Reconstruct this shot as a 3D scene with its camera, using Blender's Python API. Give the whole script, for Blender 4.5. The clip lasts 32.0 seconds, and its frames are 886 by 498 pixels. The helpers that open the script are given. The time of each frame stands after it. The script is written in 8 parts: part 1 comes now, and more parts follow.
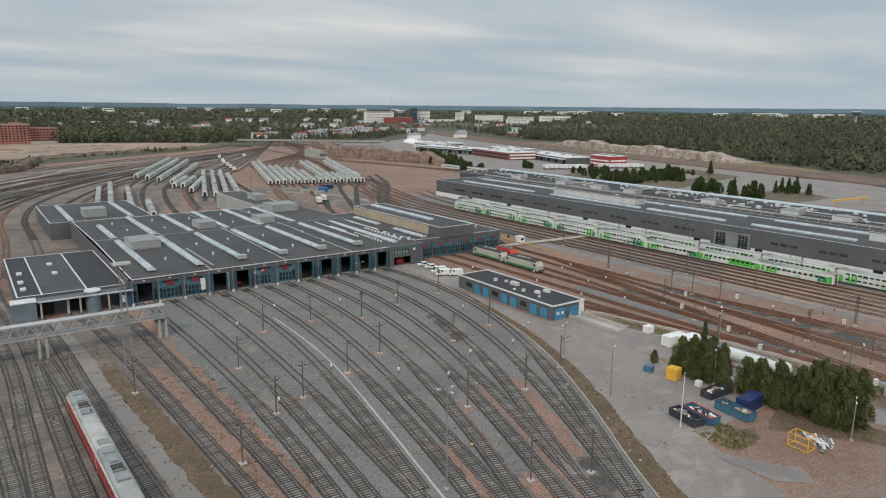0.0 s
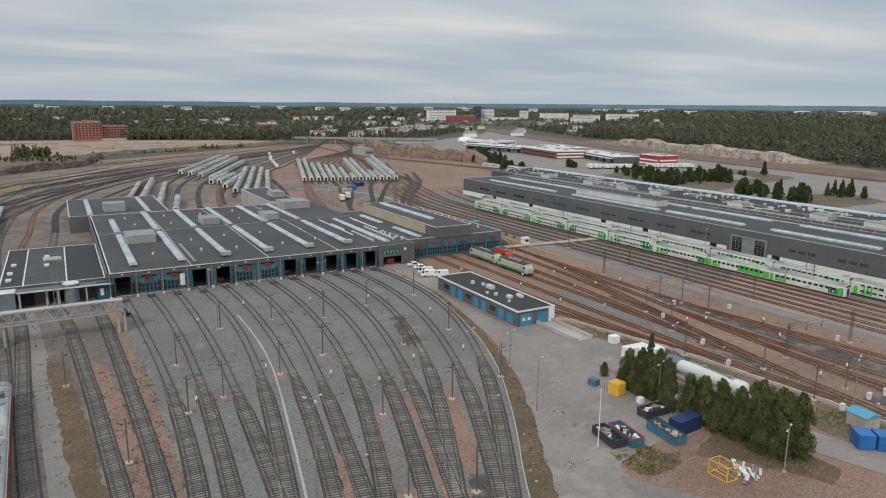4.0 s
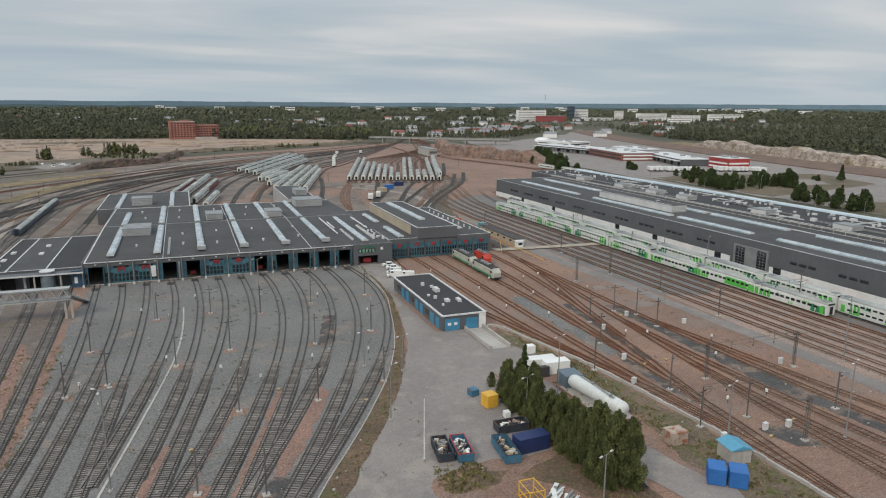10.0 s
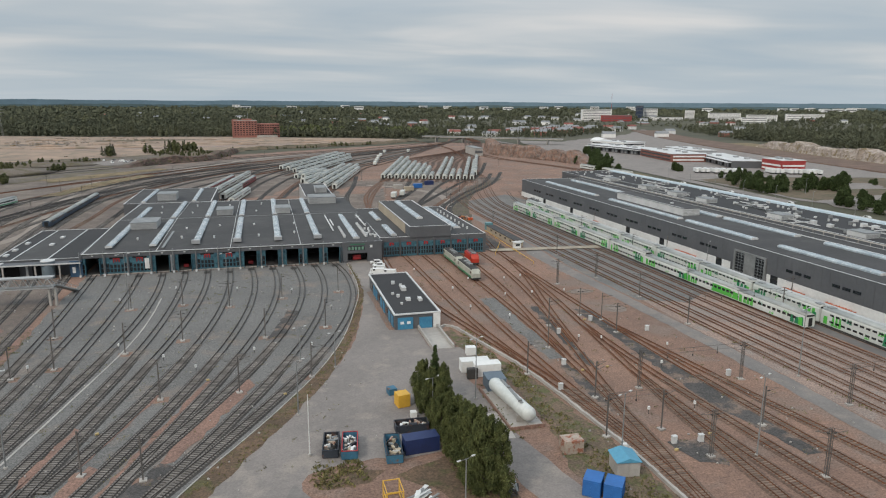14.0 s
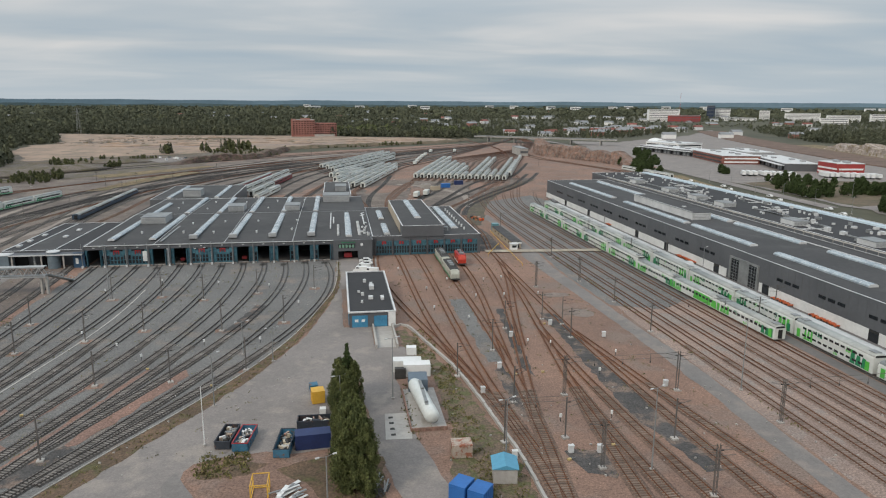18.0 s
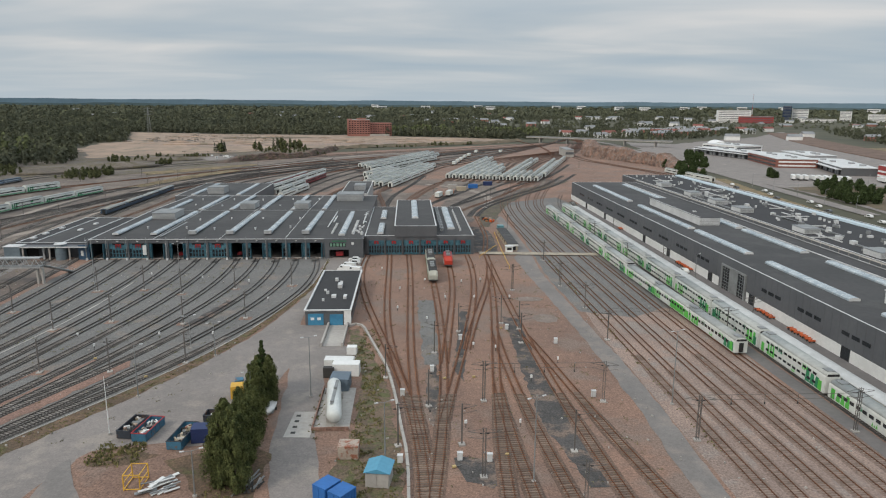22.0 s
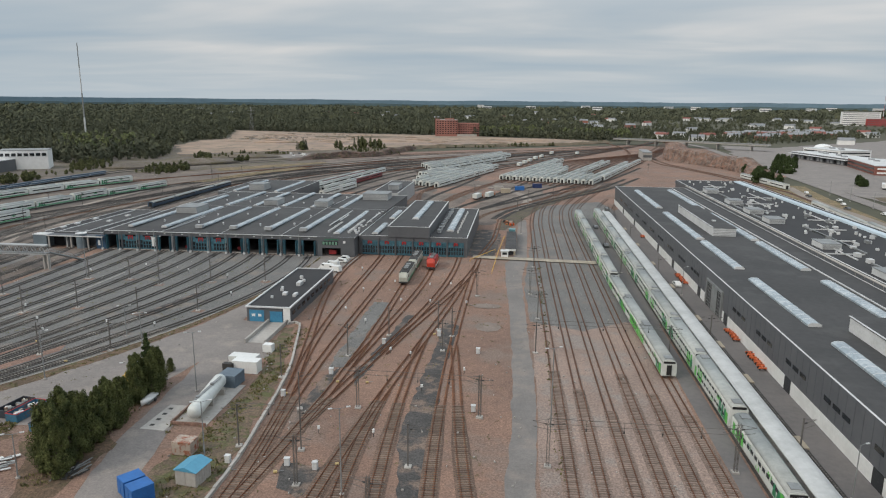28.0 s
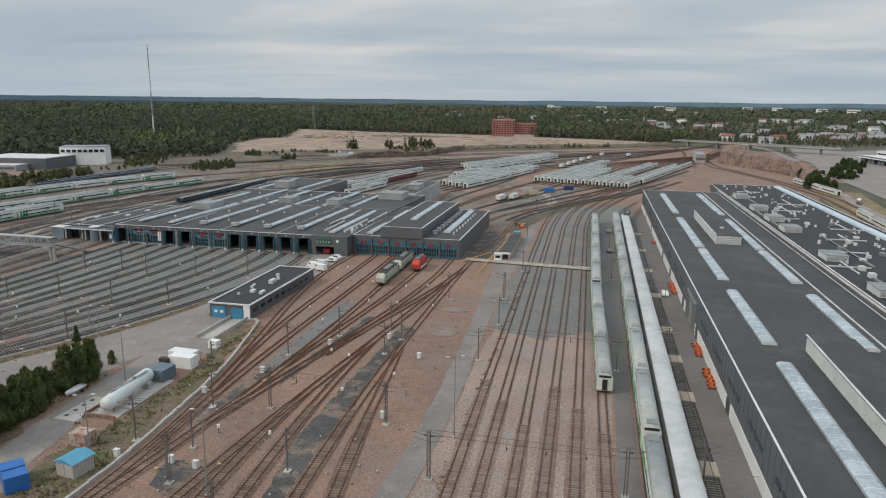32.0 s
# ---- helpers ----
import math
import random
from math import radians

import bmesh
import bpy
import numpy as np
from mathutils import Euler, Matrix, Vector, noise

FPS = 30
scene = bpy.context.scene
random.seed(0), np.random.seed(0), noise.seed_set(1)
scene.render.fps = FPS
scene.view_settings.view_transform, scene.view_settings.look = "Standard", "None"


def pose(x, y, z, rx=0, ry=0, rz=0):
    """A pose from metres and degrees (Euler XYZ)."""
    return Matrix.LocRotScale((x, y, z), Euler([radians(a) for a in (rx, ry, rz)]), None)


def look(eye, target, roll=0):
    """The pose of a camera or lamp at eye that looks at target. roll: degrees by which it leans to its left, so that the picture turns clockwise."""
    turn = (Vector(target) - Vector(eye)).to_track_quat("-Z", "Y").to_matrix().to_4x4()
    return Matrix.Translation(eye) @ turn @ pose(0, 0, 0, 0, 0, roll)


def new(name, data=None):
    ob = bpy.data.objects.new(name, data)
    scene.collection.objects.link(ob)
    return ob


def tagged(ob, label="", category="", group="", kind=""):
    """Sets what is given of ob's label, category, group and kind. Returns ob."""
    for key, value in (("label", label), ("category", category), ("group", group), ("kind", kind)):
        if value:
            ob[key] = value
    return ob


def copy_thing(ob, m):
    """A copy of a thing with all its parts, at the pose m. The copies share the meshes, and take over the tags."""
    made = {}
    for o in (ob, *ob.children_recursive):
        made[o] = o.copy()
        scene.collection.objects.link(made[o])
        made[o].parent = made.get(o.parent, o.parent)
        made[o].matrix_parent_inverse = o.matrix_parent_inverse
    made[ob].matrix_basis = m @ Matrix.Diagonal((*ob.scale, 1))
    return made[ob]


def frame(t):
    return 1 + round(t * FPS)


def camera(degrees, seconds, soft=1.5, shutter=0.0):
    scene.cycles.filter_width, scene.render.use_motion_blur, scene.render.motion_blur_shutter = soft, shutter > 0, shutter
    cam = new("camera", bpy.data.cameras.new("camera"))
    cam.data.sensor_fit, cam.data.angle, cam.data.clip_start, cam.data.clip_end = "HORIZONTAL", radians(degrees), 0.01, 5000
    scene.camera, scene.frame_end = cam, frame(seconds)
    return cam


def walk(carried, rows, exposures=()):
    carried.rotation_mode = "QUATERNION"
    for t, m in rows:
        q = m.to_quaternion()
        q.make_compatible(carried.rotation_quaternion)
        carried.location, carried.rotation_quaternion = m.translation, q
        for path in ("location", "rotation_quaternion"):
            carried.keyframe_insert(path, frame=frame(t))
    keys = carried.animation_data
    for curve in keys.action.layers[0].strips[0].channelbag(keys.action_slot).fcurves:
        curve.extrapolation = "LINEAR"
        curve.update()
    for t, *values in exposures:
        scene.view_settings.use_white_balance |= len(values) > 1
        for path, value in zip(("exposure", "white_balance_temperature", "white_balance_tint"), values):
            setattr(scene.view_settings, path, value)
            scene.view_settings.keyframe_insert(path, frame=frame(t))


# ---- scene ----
cam = camera(66.5, 32.0, soft=1.15)
PATH = [
    (0, (-16.05, 3.20, 56.20), (40.88, 82.83, 35.75), 0.52),
    (1, (-9.57, 0.62, 56.18), (45.20, 81.71, 35.59), 0.49),
    (2, (-2.99, -2.07, 56.16), (49.58, 80.45, 35.48), 0.47),
    (3, (3.68, -4.83, 56.15), (54.11, 79.00, 35.41), 0.44),
    (3.5, (7.05, -6.23, 56.14), (56.43, 78.21, 35.38), 0.43),
    (5.5, (20.63, -11.90, 56.15), (65.29, 75.12, 35.33), 0.39),
    (6, (24.06, -13.31, 56.15), (67.48, 74.33, 35.34), 0.38),
    (7, (30.92, -16.12, 56.16), (72.23, 72.54, 35.32), 0.36),
    (8, (37.82, -18.88, 56.18), (77.19, 70.66, 35.34), 0.35),
    (9, (44.73, -21.56, 56.20), (82.38, 68.71, 35.36), 0.34),
    (10, (51.67, -24.14, 56.22), (86.59, 67.21, 35.38), 0.33),
    (11, (58.62, -26.61, 56.25), (91.27, 65.59, 35.43), 0.32),
    (12, (65.59, -28.94, 56.29), (95.85, 64.06, 35.43), 0.31),
    (13, (72.58, -31.11, 56.33), (99.88, 62.79, 35.40), 0.31),
    (14, (79.58, -33.10, 56.37), (104.67, 61.40, 35.38), 0.31),
    (14.5, (83.10, -34.03, 56.39), (107.10, 60.75, 35.40), 0.31),
    (16.5, (97.21, -37.22, 56.49), (116.27, 58.67, 35.45), 0.31),
    (17, (100.76, -37.88, 56.51), (118.37, 58.28, 35.45), 0.32),
    (18, (107.87, -39.02, 56.56), (123.02, 57.56, 35.49), 0.32),
    (19, (115.02, -39.92, 56.62), (127.77, 57.00, 35.51), 0.33),
    (20, (122.20, -40.56, 56.68), (132.49, 56.64, 35.56), 0.34),
    (21, (129.41, -40.95, 56.74), (137.11, 56.50, 35.64), 0.36),
    (22, (136.65, -41.08, 56.80), (141.80, 56.54, 35.70), 0.37),
    (23, (143.92, -40.94, 56.86), (146.52, 56.79, 35.80), 0.39),
    (24, (151.21, -40.53, 56.92), (151.08, 57.23, 35.85), 0.41),
    (25, (158.52, -39.86, 56.98), (155.71, 57.85, 35.89), 0.43),
    (25.5, (162.17, -39.43, 57.02), (158.03, 58.24, 35.93), 0.44),
    (27.5, (176.75, -37.06, 57.14), (167.21, 60.21, 35.99), 0.49),
    (28, (180.38, -36.32, 57.18), (169.54, 60.81, 36.00), 0.50),
    (29, (187.59, -34.66, 57.24), (174.19, 62.15, 36.05), 0.53),
    (30, (194.74, -32.78, 57.30), (178.81, 63.64, 36.10), 0.56),
    (31, (201.78, -30.69, 57.37), (183.37, 65.27, 36.12), 0.60),
    (32, (208.70, -28.43, 57.43), (187.59, 66.97, 36.13), 0.63),
]
walk(cam, [(t, look(eye, target, roll)) for t, eye, target, roll in PATH])

# ---- light and sky ----
SUN_EL, SUN_AZ = radians(38), radians(235)
world = bpy.data.worlds.new("overcast_sky")
scene.world = world
world.use_nodes = True
wn, wl = world.node_tree.nodes, world.node_tree.links
wn.clear()


def wnode(kind, **kw):
    n = wn.new(kind)
    for k, v in kw.items():
        n.inputs[k].default_value = v
    return n


sky = wn.new("ShaderNodeTexSky")
sky.sky_type = "NISHITA"
sky.sun_disc = False
sky.sun_elevation, sky.sun_rotation = SUN_EL, SUN_AZ
sky.air_density, sky.dust_density, sky.ozone_density = 1.0, 2.5, 1.5
coord = wn.new("ShaderNodeTexCoord")
sep = wn.new("ShaderNodeSeparateXYZ")
wl.new(coord.outputs["Generated"], sep.inputs[0])
# cloud deck: directions projected on a plane overhead, so that the streaks flatten towards the horizon
up = wnode("ShaderNodeMath")
up.operation = "MAXIMUM"
wl.new(sep.outputs["Z"], up.inputs[0])
up.inputs[1].default_value = 0.0
lift = wn.new("ShaderNodeMath")
lift.operation = "ADD"
wl.new(up.outputs[0], lift.inputs[0])
lift.inputs[1].default_value = 0.075
plane = []
for axis in "XY":
    d = wn.new("ShaderNodeMath")
    d.operation = "DIVIDE"
    wl.new(sep.outputs[axis], d.inputs[0])
    wl.new(lift.outputs[0], d.inputs[1])
    plane.append(d)
comb = wn.new("ShaderNodeCombineXYZ")
wl.new(plane[0].outputs[0], comb.inputs["X"])
wl.new(plane[1].outputs[0], comb.inputs["Y"])
stretch = wn.new("ShaderNodeMapping")
stretch.inputs["Rotation"].default_value = (0, 0, radians(12))
stretch.inputs["Scale"].default_value = (0.42, 0.72, 1.0)
wl.new(comb.outputs[0], stretch.inputs["Vector"])
clouds = wnode("ShaderNodeTexNoise", Scale=0.8, Detail=6.0, Roughness=0.46, Distortion=0.5)
wl.new(stretch.outputs[0], clouds.inputs["Vector"])
broad = wnode("ShaderNodeTexNoise", Scale=0.42, Detail=4.0, Roughness=0.55)
wl.new(stretch.outputs[0], broad.inputs["Vector"])
cover = wn.new("ShaderNodeMath")
cover.operation = "ADD"
wl.new(clouds.outputs["Fac"], cover.inputs[0])
wl.new(broad.outputs["Fac"], cover.inputs[1])
shade = wn.new("ShaderNodeValToRGB")
shade.color_ramp.elements[0].position, shade.color_ramp.elements[0].color = 0.38, (0.455, 0.565, 0.665, 1)
shade.color_ramp.elements[1].position, shade.color_ramp.elements[1].color = 0.66, (1.0, 0.955, 0.915, 1)
el = shade.color_ramp.elements.new(0.5)
el.color = (0.61, 0.675, 0.725, 1)
halve = wn.new("ShaderNodeMath")
halve.operation = "MULTIPLY"
wl.new(cover.outputs[0], halve.inputs[0])
halve.inputs[1].default_value = 0.5
wl.new(halve.outputs[0], shade.inputs["Fac"])
# paler and bluer just over the horizon
low = wn.new("ShaderNodeMapRange")
low.inputs["From Min"].default_value, low.inputs["From Max"].default_value = 0.0, 0.075
low.inputs["To Min"].default_value, low.inputs["To Max"].default_value = 0.85, 0.0
wl.new(sep.outputs["Z"], low.inputs["Value"])
near_rim = wn.new("ShaderNodeMixRGB")
near_rim.inputs[2].default_value = (0.585, 0.685, 0.76, 1)
wl.new(low.outputs[0], near_rim.inputs[0])
wl.new(shade.outputs[0], near_rim.inputs[1])
bg_sky = wnode("ShaderNodeBackground", Strength=0.10)
wl.new(sky.outputs[0], bg_sky.inputs["Color"])
# an overcast sky is brighter overhead than at its rim
zenith = wn.new("ShaderNodeMapRange")
zenith.inputs["From Min"].default_value, zenith.inputs["From Max"].default_value = 0.12, 1.0
zenith.inputs["To Min"].default_value, zenith.inputs["To Max"].default_value = 0.80, 1.75
wl.new(sep.outputs["Z"], zenith.inputs["Value"])
bg_cloud = wnode("ShaderNodeBackground")
wl.new(zenith.outputs[0], bg_cloud.inputs["Strength"])
wl.new(near_rim.outputs[0], bg_cloud.inputs["Color"])
deck = wnode("ShaderNodeMixShader", Fac=0.93)
wl.new(bg_sky.outputs[0], deck.inputs[1])
wl.new(bg_cloud.outputs[0], deck.inputs[2])
out = wn.new("ShaderNodeOutputWorld")
wl.new(deck.outputs[0], out.inputs["Surface"])

sun_data = bpy.data.lights.new("sun", "SUN")
sun_data.energy, sun_data.angle, sun_data.color = 1.5, radians(12), (1.0, 0.90, 0.77)
sun = new("sun", sun_data)
sun.matrix_world = look((0, 0, 300), (0 + 300 * math.sin(SUN_AZ) * -1, 0 + 300 * math.cos(SUN_AZ) * -1, 300 - 300 * math.tan(SUN_EL)))


# ---- materials ----
def mat(name, a, b=None, rough=0.8, metal=0.0, big=0.05, small=1.5, bump=0.0, vary=0.0, mix=0.5, dirt=None, dirt_at=0.62, spec=0.5, grain=None):
    """Two tones mixed by a broad and a fine noise at real size; vary: brightness by the object's own random number; grain: speckle of single stones."""
    m = bpy.data.materials.new(name)
    m.use_nodes = True
    n, l = m.node_tree.nodes, m.node_tree.links
    bsdf = n["Principled BSDF"]
    bsdf.inputs["Roughness"].default_value, bsdf.inputs["Metallic"].default_value = rough, metal
    bsdf.inputs["Specular IOR Level"].default_value = spec
    b = b or tuple(c * 0.8 for c in a)
    geo = n.new("ShaderNodeNewGeometry")
    n1, n2 = n.new("ShaderNodeTexNoise"), n.new("ShaderNodeTexNoise")
    n1.inputs["Scale"].default_value, n1.inputs["Detail"].default_value = big, 5
    n2.inputs["Scale"].default_value, n2.inputs["Detail"].default_value, n2.inputs["Roughness"].default_value = small, 9, 0.72
    for t in (n1, n2):
        l.new(geo.outputs["Position"], t.inputs["Vector"])
    add = n.new("ShaderNodeMixRGB")
    add.inputs[0].default_value = mix
    l.new(n1.outputs["Fac"], add.inputs[1])
    l.new(n2.outputs["Fac"], add.inputs[2])
    ramp = n.new("ShaderNodeValToRGB")
    ramp.color_ramp.elements[0].position, ramp.color_ramp.elements[0].color = 0.41, (*b, 1)
    ramp.color_ramp.elements[1].position, ramp.color_ramp.elements[1].color = 0.60, (*a, 1)
    l.new(add.outputs[0], ramp.inputs[0])
    col = ramp.outputs[0]
    if dirt:
        n3 = n.new("ShaderNodeTexNoise")
        n3.inputs["Scale"].default_value, n3.inputs["Detail"].default_value, n3.inputs["Roughness"].default_value = big * 2.3, 7, 0.62
        off = n.new("ShaderNodeMapping")
        off.inputs["Location"].default_value = (31, 17, 5)
        l.new(geo.outputs["Position"], off.inputs["Vector"])
        l.new(off.outputs[0], n3.inputs["Vector"])
        edge = n.new("ShaderNodeMapRange")
        edge.inputs["From Min"].default_value, edge.inputs["From Max"].default_value = dirt_at - 0.06, dirt_at + 0.06
        l.new(n3.outputs["Fac"], edge.inputs["Value"])
        mx = n.new("ShaderNodeMixRGB")
        mx.inputs[2].default_value = (*dirt, 1)
        l.new(edge.outputs[0], mx.inputs[0])
        l.new(col, mx.inputs[1])
        col = mx.outputs[0]
    if vary:
        info = n.new("ShaderNodeObjectInfo")
        rng = n.new("ShaderNodeMapRange")
        rng.inputs["To Min"].default_value, rng.inputs["To Max"].default_value = 1 - vary, 1 + vary
        l.new(info.outputs["Random"], rng.inputs["Value"])
        hsv = n.new("ShaderNodeHueSaturation")
        l.new(rng.outputs[0], hsv.inputs["Value"])
        l.new(col, hsv.inputs["Color"])
        col = hsv.outputs[0]
    grain = (0.4 if bump >= 0.4 else 0.0) if grain is None else grain
    if grain:
        n4, spk, val = n.new("ShaderNodeTexNoise"), n.new("ShaderNodeMapRange"), n.new("ShaderNodeHueSaturation")
        n4.inputs["Scale"].default_value, n4.inputs["Detail"].default_value, n4.inputs["Roughness"].default_value = 2.6, 5, 0.75
        spk.inputs["From Min"].default_value, spk.inputs["From Max"].default_value = 0.34, 0.66
        spk.inputs["To Min"].default_value, spk.inputs["To Max"].default_value = 1 - grain * 1.2, 1 + grain
        l.new(geo.outputs["Position"], n4.inputs["Vector"])
        l.new(n4.outputs["Fac"], spk.inputs["Value"])
        l.new(spk.outputs[0], val.inputs["Value"])
        l.new(col, val.inputs["Color"])
        col = val.outputs[0]
    l.new(col, bsdf.inputs["Base Color"])
    if bump:
        bp = n.new("ShaderNodeBump")
        bp.inputs["Strength"].default_value, bp.inputs["Distance"].default_value = bump, 0.05
        l.new(n2.outputs["Fac"], bp.inputs["Height"])
        l.new(bp.outputs[0], bsdf.inputs["Normal"])
    return m


def island(m, spread=0.35):
    """Lets the brightness of joined pieces differ, piece by piece."""
    n, l = m.node_tree.nodes, m.node_tree.links
    bsdf = n["Principled BSDF"]
    col = bsdf.inputs["Base Color"].links[0].from_socket
    geo, rng, hsv = n.new("ShaderNodeNewGeometry"), n.new("ShaderNodeMapRange"), n.new("ShaderNodeHueSaturation")
    rng.inputs["To Min"].default_value, rng.inputs["To Max"].default_value = 1 - spread, 1 + spread
    l.new(geo.outputs["Random Per Island"], rng.inputs["Value"])
    l.new(rng.outputs[0], hsv.inputs["Value"])
    l.new(col, hsv.inputs["Color"])
    l.new(hsv.outputs[0], bsdf.inputs["Base Color"])
    return m


M_GRASS = mat("meadow_soil", (0.085, 0.08, 0.05), (0.05, 0.052, 0.033), 0.95, big=0.012, small=0.05)
M_BROWN = mat("brown_yard_gravel", (0.268, 0.166, 0.122), (0.178, 0.114, 0.088), 0.95, big=0.03, small=0.5, bump=0.4, mix=0.5, dirt=(0.200, 0.148, 0.122), dirt_at=0.57)
M_GREY = mat("grey_yard_gravel", (0.178, 0.175, 0.168), (0.124, 0.122, 0.118), 0.95, big=0.05, small=1.1, bump=0.4, mix=0.62, dirt=(0.20, 0.172, 0.15), dirt_at=0.6)
M_ASPHALT = mat("worn_asphalt", (0.238, 0.214, 0.200), (0.186, 0.169, 0.159), 0.9, big=0.07, small=0.7, bump=0.15, dirt=(0.27, 0.24, 0.214), dirt_at=0.6, grain=0.14)
M_DARKASPH = mat("dark_asphalt", (0.165, 0.152, 0.147), (0.125, 0.118, 0.116), 0.9, big=0.06, small=0.8, bump=0.15)
M_BALLAST = mat("track_ballast", (0.068, 0.061, 0.056), (0.030, 0.028, 0.027), 0.95, big=0.08, small=2.5, bump=0.6)
M_BALLAST_BROWN = mat("rusty_ballast", (0.180, 0.118, 0.088), (0.105, 0.070, 0.054), 0.95, big=0.06, small=2.5, bump=0.6)
M_BALLAST_OLD = mat("dark_brown_ballast", (0.120, 0.082, 0.064), (0.066, 0.049, 0.041), 0.95, big=0.05, small=1.5, bump=0.6)
M_BALLAST_PALE = mat("dusty_pink_ballast", (0.250, 0.182, 0.150), (0.160, 0.118, 0.098), 0.95, big=0.06, small=2.5, bump=0.6)
M_PINK = mat("dusty_pink_gravel", (0.315, 0.232, 0.192), (0.225, 0.168, 0.142), 0.95, big=0.05, small=1.0, bump=0.4, dirt=(0.25, 0.213, 0.19), dirt_at=0.56)
M_ASPHALT_GREY = mat("grey_road_asphalt", (0.205, 0.190, 0.179), (0.162, 0.150, 0.142), 0.9, big=0.07, small=0.7, bump=0.15, dirt=(0.225, 0.198, 0.178), dirt_at=0.56, grain=0.12)
M_RUSTSTAIN = mat("rust_stained_ballast", (0.235, 0.108, 0.056), (0.135, 0.068, 0.042), 0.95, big=0.15, small=1.2, bump=0.4, grain=0.35)
M_DULLSTAIN = mat("dull_stained_ballast", (0.172, 0.104, 0.074), (0.108, 0.070, 0.054), 0.95, big=0.1, small=1.2, bump=0.4)
M_RAIL = mat("rusty_rail_steel", (0.185, 0.080, 0.042), (0.100, 0.046, 0.028), 0.7, metal=0.3, big=0.3, small=3)
M_RAIL_DARK = mat("dark_rail_steel", (0.092, 0.078, 0.068), (0.060, 0.052, 0.047), 0.55, metal=0.3, big=0.3, small=3)
M_SLEEPER = island(mat("concrete_sleeper", (0.225, 0.208, 0.192), (0.150, 0.138, 0.128), 0.9, big=0.1, small=2), 0.3)
M_SLEEPER_OLD = island(mat("rust_stained_sleeper", (0.205, 0.155, 0.122), (0.130, 0.098, 0.078), 0.9, big=0.1, small=2), 0.3)
M_SLEEPER_PALE = island(mat("dusty_sleeper", (0.240, 0.186, 0.155), (0.165, 0.128, 0.108), 0.9, big=0.1, small=2), 0.25)
M_ROOF = mat("dark_bitumen_roof", (0.060, 0.059, 0.060), (0.042, 0.042, 0.043), 0.85, big=0.05, small=0.6, bump=0.1, dirt=(0.068, 0.068, 0.068), dirt_at=0.6)
M_ROOF2 = mat("black_bitumen_roof", (0.033, 0.033, 0.035), (0.024, 0.024, 0.026), 0.85, big=0.05, small=0.6, bump=0.1)
M_CLAD = mat("dark_grey_metal_cladding", (0.105, 0.11, 0.118), (0.085, 0.09, 0.098), 0.55, big=0.1, small=0.7)
M_CLAD_LIGHT = mat("light_grey_metal_cladding", (0.40, 0.41, 0.41), (0.30, 0.31, 0.315), 0.5, big=0.1, small=0.7)
M_TRIM = mat("white_roof_trim", (0.62, 0.63, 0.63), (0.48, 0.49, 0.49), 0.5, big=0.2, small=1.5)
M_EDGEGLAZE = mat("pale_blue_edge_glazing", (0.50, 0.60, 0.66), (0.40, 0.49, 0.55), 0.35, big=0.15, small=1.0)
M_GLAZE = mat("milky_skylight_glazing", (0.42, 0.475, 0.505), (0.25, 0.30, 0.335), 0.25, big=0.2, small=1.6)
M_BEIGE = mat("beige_panel", (0.42, 0.36, 0.27), (0.34, 0.29, 0.22), 0.7, big=0.1, small=1.0)
M_CONCRETE = mat("pale_concrete", (0.42, 0.40, 0.37), (0.31, 0.295, 0.275), 0.85, big=0.1, small=1.0, bump=0.1)
M_WHITE = mat("white_paint", (0.74, 0.75, 0.74), (0.62, 0.63, 0.62), 0.45, big=0.2, small=1.2)
# near-black for sheets that paint the shade inside openings
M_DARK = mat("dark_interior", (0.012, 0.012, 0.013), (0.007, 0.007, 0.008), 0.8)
M_STEEL = mat("galvanised_steel", (0.30, 0.31, 0.31), (0.21, 0.22, 0.22), 0.55, metal=0.35, big=0.4, small=3)
M_MAST = mat("weathered_mast_steel", (0.15, 0.138, 0.128), (0.095, 0.088, 0.083), 0.7, metal=0.2, big=0.4, small=3)
M_TEALGLASS = mat("blue_green_glazing", (0.095, 0.235, 0.29), (0.03, 0.085, 0.115), 0.12, big=0.5, small=1.4, spec=0.8)
M_WEST = mat("dark_cinder_gravel", (0.175, 0.140, 0.118), (0.098, 0.083, 0.075), 0.95, big=0.04, small=0.8, bump=0.4, dirt=(0.195, 0.163, 0.135), dirt_at=0.55)
M_TRACKROAD = mat("pale_dusty_road", (0.285, 0.245, 0.212), (0.215, 0.185, 0.160), 0.95, big=0.06, small=0.6, bump=0.2)
M_TEAL = mat("blue_green_door_paint", (0.046, 0.135, 0.175), (0.030, 0.09, 0.122), 0.45, big=0.3, small=2)
M_BLUE = mat("blue_door_paint", (0.06, 0.25, 0.41), (0.04, 0.175, 0.30), 0.45, big=0.3, small=2)
M_GLASS = mat("dark_window_glass", (0.022, 0.027, 0.032), (0.015, 0.018, 0.022), 0.08, big=0.3, small=2, spec=0.8)
M_RED = mat("red_paint", (0.36, 0.026, 0.03), (0.26, 0.02, 0.022), 0.45, big=0.3, small=2)
M_ORANGE = mat("orange_paint", (0.62, 0.12, 0.03), (0.5, 0.09, 0.025), 0.5, big=0.3, small=2)
M_YELLOW = mat("yellow_paint", (0.68, 0.40, 0.05), (0.55, 0.32, 0.04), 0.5, big=0.3, small=2)
M_BLACK = mat("black_rubber", (0.02, 0.02, 0.02), (0.013, 0.013, 0.013), 0.8)
